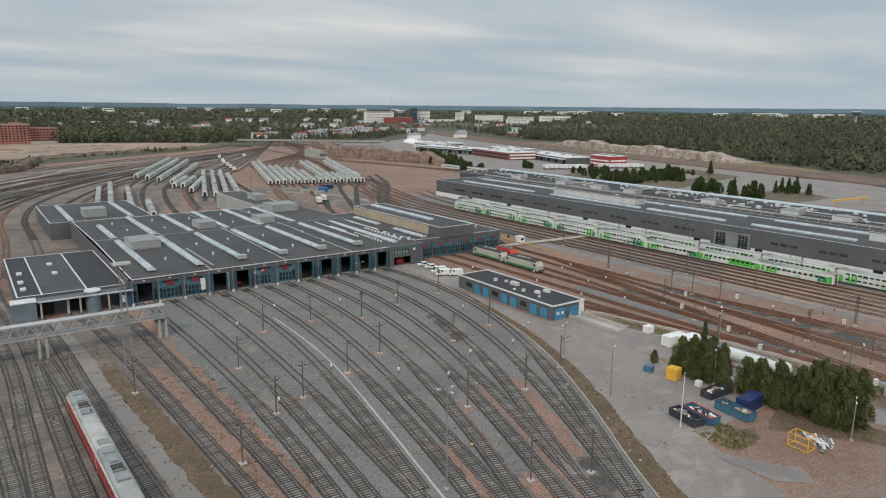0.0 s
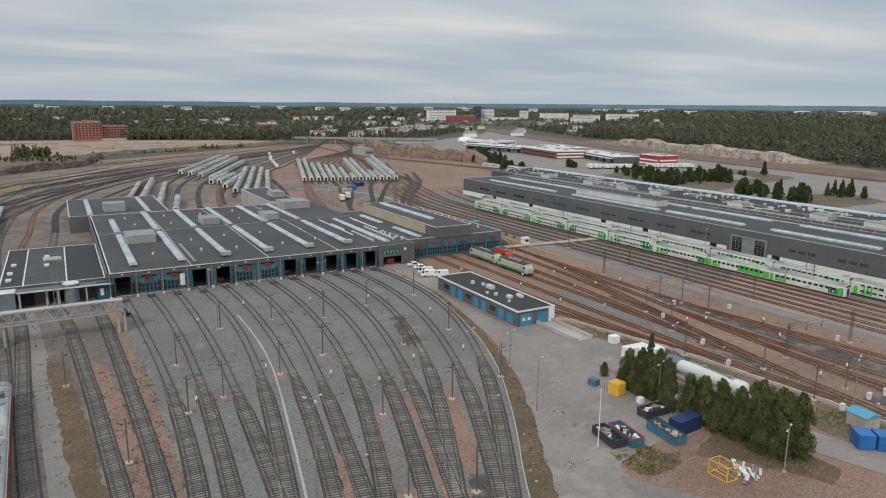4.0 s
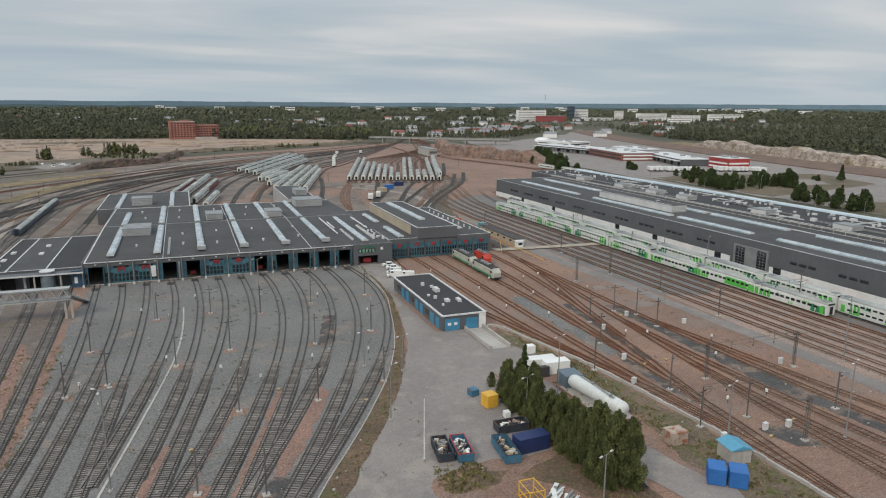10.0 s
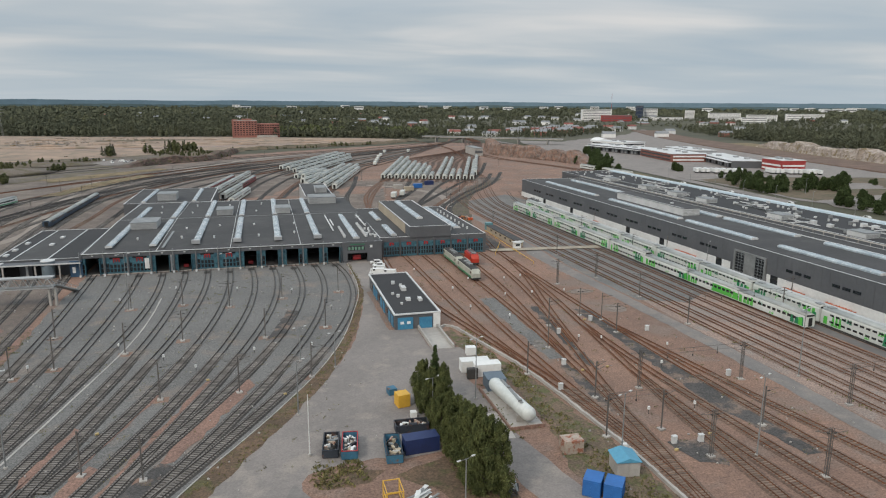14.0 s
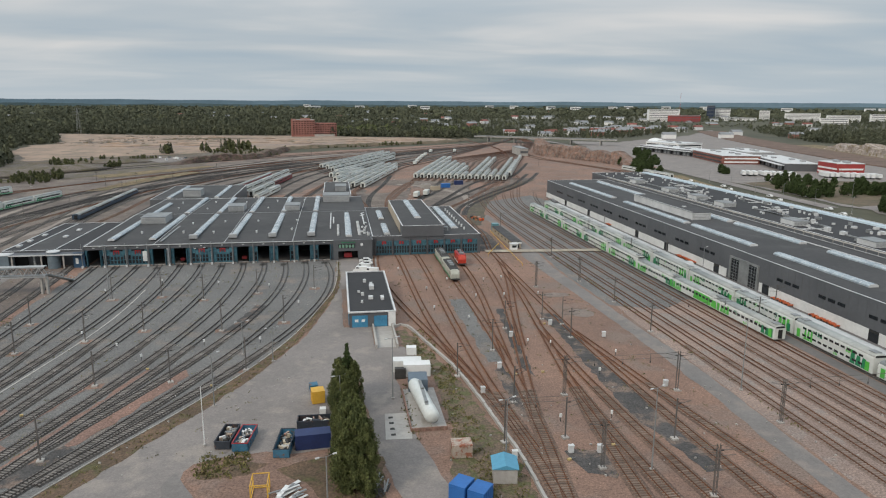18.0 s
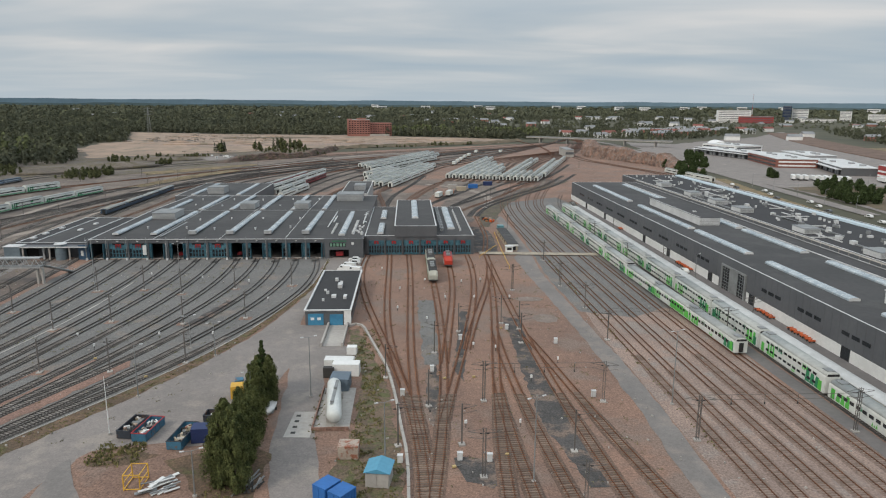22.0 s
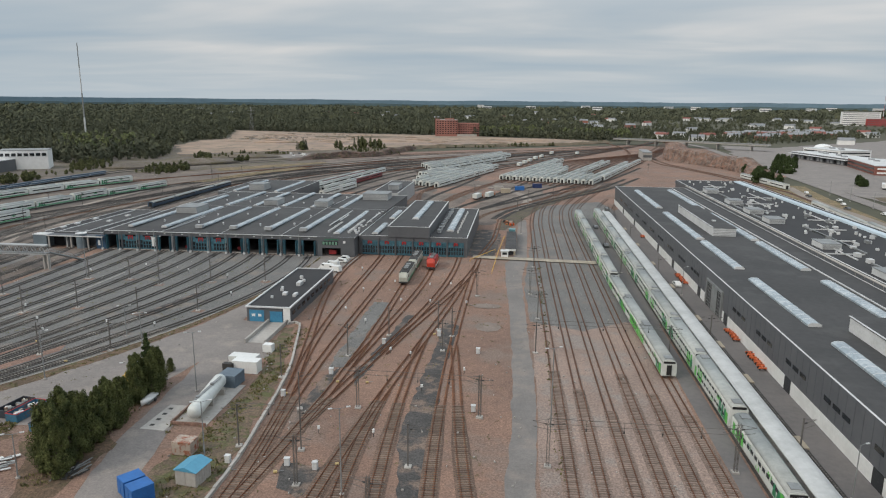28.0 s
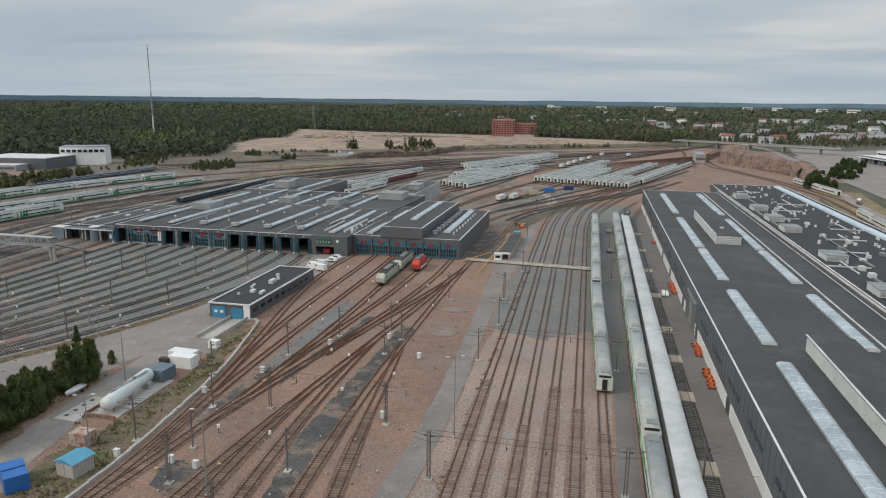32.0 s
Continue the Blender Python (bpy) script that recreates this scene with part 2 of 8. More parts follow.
M_COACH_WHITE = mat("white_coach_paint", (0.62, 0.64, 0.61), (0.52, 0.54, 0.51), 0.4, big=0.15, small=0.8, vary=0.06)
M_COACH_ROOF = mat("grey_coach_roof", (0.35, 0.365, 0.35), (0.245, 0.26, 0.25), 0.55, big=0.12, small=0.8, vary=0.12)
M_GREEN = mat("light_green_livery", (0.10, 0.47, 0.07), (0.07, 0.36, 0.055), 0.4, big=0.3, small=2)
M_GREEN2 = mat("deep_green_livery", (0.02, 0.20, 0.085), (0.016, 0.16, 0.07), 0.4, big=0.3, small=2)
M_UNDER = mat("underframe_grey", (0.05, 0.048, 0.046), (0.03, 0.029, 0.028), 0.8)


# ---- mesh helpers ----
class Geo:
    """Vertices and faces gathered in world metres."""

    def __init__(self):
        self.v, self.f = [], []

    def add(self, verts, faces):
        k = len(self.v)
        self.v += [tuple(p) for p in verts]
        self.f += [tuple(k + i for i in f) for f in faces]
        return self

    def box(self, x0, x1, y0, y1, z0, z1):
        return self.add([(x, y, z) for z in (z0, z1) for x, y in ((x0, y0), (x1, y0), (x1, y1), (x0, y1))],
                        [(3, 2, 1, 0), (4, 5, 6, 7), (0, 1, 5, 4), (1, 2, 6, 5), (2, 3, 7, 6), (3, 0, 4, 7)])

    def turned(self, cx, cy, lx, ly, z0, z1, deg):
        c, s = math.cos(radians(deg)), math.sin(radians(deg))
        q = [(cx + c * u - s * w, cy + s * u + c * w) for u, w in ((-lx / 2, -ly / 2), (lx / 2, -ly / 2), (lx / 2, ly / 2), (-lx / 2, ly / 2))]
        return self.add([(x, y, z) for z in (z0, z1) for x, y in q], [(3, 2, 1, 0), (4, 5, 6, 7), (0, 1, 5, 4), (1, 2, 6, 5), (2, 3, 7, 6), (3, 0, 4, 7)])

    def prism(self, poly, z0, z1):
        n = len(poly)
        area = sum(poly[i][0] * poly[(i + 1) % n][1] - poly[(i + 1) % n][0] * poly[i][1] for i in range(n))
        if area < 0:
            poly = poly[::-1]
        vs = [(x, y, z0) for x, y in poly] + [(x, y, z1) for x, y in poly]
        return self.add(vs, [tuple(range(n))[::-1], tuple(range(n, 2 * n))] + [(i, (i + 1) % n, n + (i + 1) % n, n + i) for i in range(n)])

    def flat(self, poly, z):
        n = len(poly)
        area = sum(poly[i][0] * poly[(i + 1) % n][1] - poly[(i + 1) % n][0] * poly[i][1] for i in range(n))
        return self.add([(x, y, z) for x, y in (poly if area > 0 else poly[::-1])], [tuple(range(n))])

    def rod(self, p, q, r0, r1=None, n=6):
        p, q = Vector(p), Vector(q)
        r1 = r0 if r1 is None else r1
        d = (q - p).normalized()
        u = d.orthogonal().normalized()
        w = d.cross(u)
        ring = [(math.cos(2 * math.pi * i / n), math.sin(2 * math.pi * i / n)) for i in range(n)]
        vs = [p + r0 * (c * u + s * w) for c, s in ring] + [q + r1 * (c * u + s * w) for c, s in ring]
        return self.add(vs, [(i, (i + 1) % n, n + (i + 1) % n, n + i) for i in range(n)] + [tuple(range(n))[::-1], tuple(range(n, 2 * n))])

    def bar(self, p, q, t=0.1):
        return self.rod(p, q, t * 0.7, n=4)

    def loft(self, rings, caps=True):
        k = len(rings[0])
        vs = [p for r in rings for p in r]
        fs = [(a * k + i, a * k + (i + 1) % k, (a + 1) * k + (i + 1) % k, (a + 1) * k + i) for a in range(len(rings) - 1) for i in range(k)]
        if caps:
            fs += [tuple(range(k))[::-1], tuple(range((len(rings) - 1) * k, len(rings) * k))]
        return self.add(vs, fs)

    def strip(self, line, half, z, low=None):
        """A ribbon along a line; with low, sloping shoulders down to that height."""
        pts = offsets(line)
        if low is None:
            vs = [(p[0] + s * half * n[0], p[1] + s * half * n[1], z) for p, n in pts for s in (-1, 1)]
            return self.add(vs, [(2 * i, 2 * i + 1, 2 * i + 3, 2 * i + 2)[::-1] for i in range(len(pts) - 1)])
        rows = [[(p[0] + w * n[0], p[1] + w * n[1], h) for w, h in ((-half - 0.5, low), (-half, z), (half, z), (half + 0.5, low))] for p, n in pts]
        vs = [v for r in rows for v in r]
        return self.add(vs, [(4 * i + j, 4 * i + j + 1, 4 * i + j + 5, 4 * i + j + 4)[::-1] for i in range(len(pts) - 1) for j in range(3)])


def offsets(line):
    out = []
    for i, p in enumerate(line):
        a, b = line[max(i - 1, 0)], line[min(i + 1, len(line) - 1)]
        dx, dy = b[0] - a[0], b[1] - a[1]
        d = math.hypot(dx, dy) or 1
        out.append((p, (-dy / d, dx / d)))
    return out


PLACE = {}


def thing(name, label, category, at=(0, 0, 0), group="", kind=""):
    ob = new(name)
    ob.location = at
    ob.empty_display_size = 0.5
    PLACE[ob.name] = Vector(at)
    return tagged(ob, label, category, group, kind)


def part(name, geo, material, parent=None, label="", smooth=False, kind=""):
    """Links a Geo (world metres) as one mesh object under a thing or part."""
    base = PLACE[parent.name] if parent else Vector((0, 0, 0))
    me = bpy.data.meshes.new(name)
    me.from_pydata([(x - base.x, y - base.y, z - base.z) for x, y, z in geo.v], [], geo.f)
    me.materials.append(material)
    if smooth:
        me.polygons.foreach_set("use_smooth", [True] * len(me.polygons))
    me.update()
    ob = new(name, me)
    if parent:
        ob.parent = parent
        PLACE[ob.name] = base
    else:
        PLACE[ob.name] = Vector((0, 0, 0))
    return tagged(ob, label, "", "", kind)


def solo(name, geo, material, label, category, kind="", group="", smooth=False):
    ob = part(name, geo, material, None, "", smooth)
    return tagged(ob, label, category, group, kind)


def bezier(p0, c0, c1, p1, n=40):
    out = []
    for i in range(n + 1):
        u = i / n
        w = ((1 - u) ** 3, 3 * u * (1 - u) ** 2, 3 * u * u * (1 - u), u ** 3)
        out.append((sum(a * p[0] for a, p in zip(w, (p0, c0, c1, p1))), sum(a * p[1] for a, p in zip(w, (p0, c0, c1, p1)))))
    return out


def smooth_line(pts, step=3.0):
    """A smooth line through a few points."""
    pts = [Vector(p) for p in pts]
    out = []
    for i in range(len(pts) - 1):
        a, b, c, d = pts[max(i - 1, 0)], pts[i], pts[i + 1], pts[min(i + 2, len(pts) - 1)]
        n = max(2, int((c - b).length / step))
        for k in range(n):
            u = k / n
            out.append(tuple(0.5 * ((2 * b) + (c - a) * u + (2 * a - 5 * b + 4 * c - d) * u * u + (3 * b - a - 3 * c + d) * u ** 3)))
    out.append(tuple(pts[-1]))
    return out


def resample(line, step):
    out, left = [], 0.0
    for a, b in zip(line, line[1:]):
        d = math.hypot(b[0] - a[0], b[1] - a[1])
        s = left
        while s < d:
            u = s / d
            out.append((a[0] + (b[0] - a[0]) * u, a[1] + (b[1] - a[1]) * u, math.atan2(b[1] - a[1], b[0] - a[0])))
            s += step
        left = s - d
    return out


def ragged(poly, amount=0.8, step=3.0, seed=1):
    rnd = random.Random(seed)
    out = []
    for a, b in zip(poly, poly[1:] + poly[:1]):
        d = math.hypot(b[0] - a[0], b[1] - a[1])
        n = max(1, int(d / step))
        for i in range(n):
            u = i / n
            j = 0 if i == 0 else amount
            out.append((a[0] + (b[0] - a[0]) * u + rnd.uniform(-j, j), a[1] + (b[1] - a[1]) * u + rnd.uniform(-j, j)))
    return out


# ---- ground and roads ----
M_SCRUB0 = mat("dry_weed_bank", (0.26, 0.19, 0.105), (0.15, 0.115, 0.065), 0.95, big=0.12, small=0.9, bump=0.4, dirt=(0.10, 0.10, 0.045), dirt_at=0.58)

M_BANK = mat("dark_weedy_gravel", (0.120, 0.095, 0.072), (0.070, 0.060, 0.048), 0.95, big=0.15, small=0.9, bump=0.4, dirt=(0.088, 0.085, 0.045), dirt_at=0.56)


def terrain(x, y):
    """Flat under the yard, rising in soft waves towards the horizon."""
    u = min(max((math.hypot(x - 150, y) - 1250) / 2700, 0), 1)
    n_ = noise.noise(Vector((x * 0.0013, y * 0.0013, 3.0))) + 0.5 * noise.noise(Vector((x * 0.0031, y * 0.0031, 8.0)))
    return u * u * (3 - 2 * u) * 22 + min(1, 3 * u) * 7 * n_


g = Geo()
rings = [250, 600, 1200] + list(range(1400, 4800, 150))
seg = 120
g.v.append((150, 0, 0))
for r in rings:
    for i in range(seg):
        a = 2 * math.pi * i / seg
        x, y = 150 + r * math.cos(a), r * math.sin(a)
        g.v.append((x, y, terrain(x, y)))
g.f += [(0, 1 + i, 1 + (i + 1) % seg) for i in range(seg)]
for k in range(len(rings) - 1):
    g.f += [(1 + k * seg + i, 1 + (k + 1) * seg + i, 1 + (k + 1) * seg + (i + 1) % seg, 1 + k * seg + (i + 1) % seg) for i in range(seg)]
solo("ground", g, M_GRASS, "dry meadow and woodland soil reaching the horizon", "ground", "structure")

yard = Geo().flat(ragged([(-420, -160), (360, -160), (345, 60), (345, 420), (420, 640), (430, 900), (330, 960), (190, 860), (60, 760), (-160, 560), (-420, 430)], 3, 12, 3), 0.02)
solo("yard_gravel", yard, M_BROWN, "reddish brown gravel of the railway yard", "ground", "structure")
WEST = [(21.4, -110), (14, 0), (18, 70), (19, 150), (16, 205), (-9, 206), (-9, 262), (20, 264), (20, 322), (12, 325), (14, 384), (60, 392), (112, 392), (150, 560), (250, 740), (330, 880), (250, 830), (100, 742), (10, 650), (-60, 560), (-140, 500), (-180, 420), (-230, 330), (-300, 250), (-300, -110)]
solo("cinder_gravel", Geo().flat(ragged(WEST, 2, 8, 14), 0.03), M_WEST, "dark grey-brown cinder gravel round the western tracks", "ground", "structure")
FAN = [(21.5, 206), (21, 160), (22, 110), (21, 60), (16, 0), (20, -60), (-20, -110), (30, -110), (56, 40), (67.4, 65.7), (78.6, 85.3), (88, 103.2), (96.2, 124), (102, 147), (105.6, 165), (107, 206)]
solo("fan_gravel", Geo().flat(ragged(FAN, 0.5, 4, 4), 0.04), M_GREY, "grey gravel between the fan of depot tracks", "ground", "structure")
solo("forecourt_gravel", Geo().flat(ragged([(107, 206), (105.4, 165), (119, 168), (121, 196), (121, 211), (107, 211)], 0.3, 3, 5), 0.05), M_ASPHALT, "grey asphalt forecourt before the depot", "ground", "structure")
solo("siding_gravel", Geo().flat(ragged([(184.6, 138), (198, 132), (210, 141), (216, 138), (230, 150), (234, 330), (228, 372), (190, 345), (185, 215), (183, 170)], 0.3, 3, 6), 0.045), M_GREY, "grey gravel round the warehouse sidings", "ground", "structure")
solo("siding_gravel", Geo().flat(ragged([(184.8, -100), (213, -100), (214.5, 40), (215, 146), (200, 142), (186.6, 148), (185.2, 120)], 0.25, 3, 16), 0.035), M_PINK, "dusty pink gravel between the sidings", "ground", "structure")
# service road beside the sidings, and the yard road by the trees
solo("service_road", Geo().flat(ragged([(179.4, -80), (184.2, -80), (184.3, 58), (185.0, 73), (185.0, 101), (184.1, 122), (183.3, 148), (182.2, 184), (184.2, 214), (184.8, 250), (184.6, 300), (180.6, 300), (180.4, 250), (179.4, 214), (176.4, 205), (177.0, 183), (178.8, 147), (179.9, 121), (180.3, 100), (180.4, 72), (179.7, 57)], 0.22, 2.5, 41), 0.06), M_ASPHALT_GREY, "narrow worn asphalt road along the sidings", "road", "structure")
solo("yard_road", Geo().flat(ragged([(107.2, 175), (105, 150), (101.5, 133), (97.5, 118), (90, 101), (82, 86), (72, 67), (64, 52), (52, 22), (62, 14), (74, 34), (84, 50), (93, 64), (106, 66), (107, 80), (110, 96), (113, 110), (109, 118), (108.6, 128), (107.8, 168)], 0.35, 3, 8), 0.065), M_ASPHALT, "wide worn grey asphalt road by the depot fan", "road", "structure")
solo("tank_road", Geo().flat(ragged([(108, 118), (126, 111), (119, 96), (119.4, 84), (120.6, 66), (123.4, 52), (128, 40), (133, 20), (126, 14), (121, 34), (116, 50), (113.5, 62), (112.5, 76), (111.5, 92), (110, 104)], 0.3, 3, 9), 0.07), M_ASPHALT, "grey asphalt lane beside the storage tank", "road", "structure")
solo("hut_apron", Geo().flat(ragged([(107.2, 128.6), (115.6, 128.2), (115.6, 109.2), (125, 110.5), (126.4, 103), (108.6, 103)], 0.15, 3, 19), 0.074), M_ASPHALT, "worn asphalt apron before the hut", "road", "structure")
solo("left_road", Geo().strip(smooth_line([(-1.4, 205), (1.4, 172), (3.4, 145), (4.8, 124), (6.4, 97), (8.6, 60), (14, -60)]), 1.9, 0.06), M_ASPHALT_GREY, "pale gravel service road between tracks", "road", "structure")
solo("platform_lane", Geo().flat([(227.6, -120), (236.3, -120), (236.3, 345), (227.6, 330)], 0.06), M_DARKASPH, "dark asphalt lane along the warehouse wall", "road", "structure")
solo("between_trains_lane", Geo().flat([(215.2, -120), (218.6, -120), (218.6, 310), (215.2, 310)], 0.06), M_DARKASPH, "dark asphalt walkway between parked trains", "road", "structure")

solo("rear_cinder", Geo().flat(ragged([(118, 284), (168, 284), (176, 330), (196, 372), (232, 420), (262, 470), (240, 476), (196, 452), (168, 462), (140, 470), (122, 420), (118, 384)], 2.5, 6, 24), 0.034), M_WEST, "grey-brown cinder gravel behind the depot", "ground", "structure")
solo("rear_lane", Geo().strip(smooth_line([(180.8, 296), (179.6, 320), (183, 345), (186, 372), (180, 402), (166, 426), (150, 440)], 4), 2.6, 0.066), M_TRACKROAD, "dusty lane curving behind the depot", "road", "structure")
for poly, sd in (([(126, 392), (150, 398), (160, 430), (138, 436), (126, 420)], 31), ([(196, 404), (222, 424), (236, 452), (214, 450), (198, 432)], 32)):
    solo("gravel_patch", Geo().flat(ragged(poly, 1.5, 5, sd), 0.045), M_BROWN, "reddish gravel between curved tracks", "ground", "structure")
solo("northwest_road", Geo().strip(smooth_line([(-24, 205), (-36, 240), (-22, 289), (-29, 345), (-34, 400), (-36, 450), (-38, 487), (-32, 518), (-6, 565), (30, 620)], 5), 2.6, 0.05), M_TRACKROAD, "pale gravel road winding through the western tracks", "road", "structure")
solo("dirt_road", Geo().strip(smooth_line([(-54, 262), (-58, 337), (-50, 414), (-18, 500), (11, 551), (57, 670), (148, 772), (230, 850)], 6), 3.4, 0.055), M_TRACKROAD, "dusty dirt road along the northern tracks", "road", "structure")
for a_, b_, c_ in ((60, 330, 396), (84, 400, 470), (140, 300, 420)):
    solo("yard_strip", Geo().flat(ragged([(a_, b_), (a_ + 9, b_), (a_ + 30, c_), (a_ + 18, c_)], 1, 5, a_), 0.05), M_BROWN, "reddish gravel strip between storage tracks", "ground", "structure")
solo("weed_bank", Geo().flat(ragged([(170.5, 270), (174.5, 270), (180, 288), (187, 318), (195, 345), (219, 401), (257, 457), (255, 463), (217, 414), (193, 362), (180, 330), (172, 292)], 0.6, 3, 7), 0.11), M_BANK, "dark weedy gravel bank beside the curved sidings", "grass verge", "structure")


# ---- railway tracks ----
LAID = [0]


def track(line, rusty=False, sleepers=True, bed=True, label="", upto=None, pale=False, bed_upto=None):
    """Ballast, sleepers and two rails along a centre line; each track lies a few millimetres over the last."""
    LAID[0] += 1
    dz = 0.005 * (LAID[0] % 16)
    t = thing("railway_track", label or ("rusty railway track on brown ballast" if rusty else "railway track with dark rails on grey ballast"), "railway track", (line[0][0], line[0][1], 0), "yard tracks", "structure")
    if bed:
        rows = []
        end = bed_upto or upto
        for p, n in offsets(line):
            if end and p[1] > end + 1:
                continue
            f = 0.0 if not end else min(max((p[1] - end + 14) / 20, 0), 1)
            half, top = 1.2 - 0.8 * f, 0.12 + dz - 0.05 * f
            rows.append([(p[0] + w * n[0], p[1] + w * n[1], h) for w, h in ((-half - 0.4 + 0.2 * f, 0.04 + dz * 0.5), (-half, top), (half, top), (half + 0.4 - 0.2 * f, 0.04 + dz * 0.5))])
        bg = Geo()
        bg.v = [v for r in rows for v in r]
        bg.f = [(4 * i + j, 4 * i + j + 1, 4 * i + j + 5, 4 * i + j + 4)[::-1] for i in range(len(rows) - 1) for j in range(3)]
        groove = [p for p in line if end and p[1] > end - 14]
        if len(groove) > 1:
            for w in (-0.762, 0.762):
                bg.strip([(p[0] + w * n[0], p[1] + w * n[1]) for p, n in offsets(groove)], 0.05, 0.085 + dz * 0.5)
        if bg.f:
            part("ballast", bg, M_BALLAST_PALE if pale else (M_BALLAST if not rusty else (M_BALLAST_BROWN if end else M_BALLAST_OLD)), t)
        if rusty and upto:
            stain = Geo()
            for w in (-0.762, 0.762):
                stain.strip([(p[0] + w * n[0], p[1] + w * n[1]) for p, n in offsets(line)], 0.2 if pale else 0.27, 0.128 + dz)
            part("stained_ballast", stain, M_DULLSTAIN if pale else M_RUSTSTAIN, t, "rust-red ballast along the rails")
    if sleepers:
        s = Geo()
        for x, y, a in resample(line, 0.66):
            if upto and y > upto:
                continue
            s.turned(x, y, 0.27, 2.4, 0.10, 0.205 + dz, math.degrees(a))
        if s.v:
            part("sleepers", s, M_SLEEPER_PALE if pale else (M_SLEEPER_OLD if rusty else M_SLEEPER), t, kind="stuff")
    for side in (-0.762, 0.762):
        pts = [(p[0] + side * n[0], p[1] + side * n[1]) for p, n in offsets(line)]
        r = Geo()
        rows = [[(p[0] + w * n[0], p[1] + w * n[1], h) for w, h in ((-0.075, 0.1 + dz), (-0.04, 0.34 + dz), (0.04, 0.34 + dz), (0.075, 0.1 + dz))] for p, n in offsets(pts)]
        r.loft(rows, caps=False)
        part("rail", r, M_RAIL if rusty else M_RAIL_DARK, t)
    return t


DOORS = [23.5 + 7.17 * k for k in range(12)]


def fan_track(k, c0, c1, end, run=90):
    """From depot door k along one curve, then straight on for run metres."""
    line = bezier((DOORS[k], 206.5), c0, c1, end, 44)
    dx, dy = end[0] - c1[0], end[1] - c1[1]
    d = math.hypot(dx, dy)
    line += [(end[0] + dx / d * q, end[1] + dy / d * q) for q in range(6, run, 8)]
    track(line, upto=132 - 1.2 * k + 5 * math.sin(2.3 * k))


fan_track(0, (25.3, 163.9), (27.1, 123.9), (23.4, 84.8))
fan_track(1, (34.1, 162.7), (31.6, 122.7), (27.8, 82.8))
fan_track(2, (40.1, 161.9), (37.1, 121.1), (33.8, 80.1))
fan_track(3, (49.7, 161.3), (42.9, 120.3), (34.8, 79.6), 6)
fan_track(4, (55.6, 160.4), (49.9, 118.4), (40.8, 76.9))
fan_track(5, (63.4, 159.7), (53.1, 117.1), (44.7, 75.1))
fan_track(6, (70.3, 158.7), (61.8, 115.4), (47.4, 73.9), 14)
fan_track(7, (79.3, 157.8), (67.5, 113.8), (52.9, 71.4))
fan_track(8, (86.7, 157.2), (71.0, 112.6), (56.9, 69.6))
fan_track(9, (95.3, 155.1), (77.0, 111.2), (56.9, 69.6), 6)
fan_track(10, (101.7, 154.1), (83.3, 109.8), (62.9, 66.9))
fan_track(11, (112.9, 153.5), (88.7, 107.3), (64.3, 66.3), 14)
# western tracks beside the fan
track(smooth_line([(5.0, 209), (7.9, 190.9), (10.0, 163.7), (11.9, 133), (13.2, 106), (14.0, 89), (16, 40), (18, -60)]))
track(smooth_line([(15.0, 209), (16.6, 187), (17.7, 160), (18.7, 125.3), (19.2, 101), (19.1, 86.7), (18.4, 40), (17, -60)]))
track(smooth_line([(-4.0, 212), (-1.4, 178), (0.3, 130), (2.1, 99.5), (4.6, 60), (10, -60)]))
track(smooth_line([(-12.6, 240), (-8.2, 205), (-4.6, 165), (-3.1, 135), (-1.9, 95), (0.6, 20), (3, -60)]))
track(smooth_line([(90, 640), (20, 520), (-8, 420), (-14, 330), (-12, 262), (-11.0, 230), (-7.8, 182), (-7.1, 136), (-6.3, 102), (-4, 20), (-2, -60)]))
track(smooth_line([(80, 645), (10, 525), (-16, 425), (-22, 330), (-17, 240), (-12.2, 175), (-11.7, 135), (-11.6, 108), (-11, 0), (-10, -60)]))
track(smooth_line([(70, 650), (0, 530), (-26, 425), (-31, 330), (-25, 240), (-17.6, 168), (-15.4, 126), (-14.6, 100), (-14, 0), (-13, -60)]))
track(smooth_line([(60, 655), (-10, 535), (-36, 425), (-41, 330), (-34, 240), (-24, 168), (-20.5, 126), (-19, 92), (-18, 0), (-17, -60)]))
track(smooth_line([(50, 660), (-20, 540), (-48, 425), (-56, 330), (-46, 240), (-32, 168), (-26.5, 126), (-24.5, 92), (-23, 0), (-22, -60)]))


def rusty_track(p0, c0, c1, p1, run=0):
    """A brown track of the eastern throat: one curve, then straight on for run metres."""
    line = bezier(p0, c0, c1, p1, 44)
    dx, dy = p1[0] - c1[0], p1[1] - c1[1]
    d = math.hypot(dx, dy)
    line += [(p1[0] + dx / d * q, p1[1] + dy / d * q) for q in range(6, run, 8)]
    track(line, rusty=True, upto=84)


# brown tracks from the right-hand doors, running together towards the south
rusty_track((121.6, 211.5), (116.0, 154.4), (138.4, 103.7), (138.9, 51.5), 90)
rusty_track((129.5, 211.5), (130.9, 167.7), (128.6, 128.7), (135.6, 89.7))
rusty_track((136.7, 211.5), (138.5, 158.2), (135.2, 109.8), (139.3, 61.2))
rusty_track((144.1, 211.5), (144.9, 154.8), (146.9, 103.3), (140.7, 51.6), 90)
rusty_track((150.4, 211.5), (153.2, 171.3), (147.8, 135.9), (144.7, 100.5))
rusty_track((158.9, 211.5), (160.7, 161.8), (150.5, 117.4), (143.1, 73.0))
rusty_track((166.4, 215.0), (167.2, 178.8), (156.0, 144.4), (150.4, 109.1))
rusty_track((164.1, 181.2), (161.8, 138.0), (154.3, 95.4), (151.7, 52.1), 90)
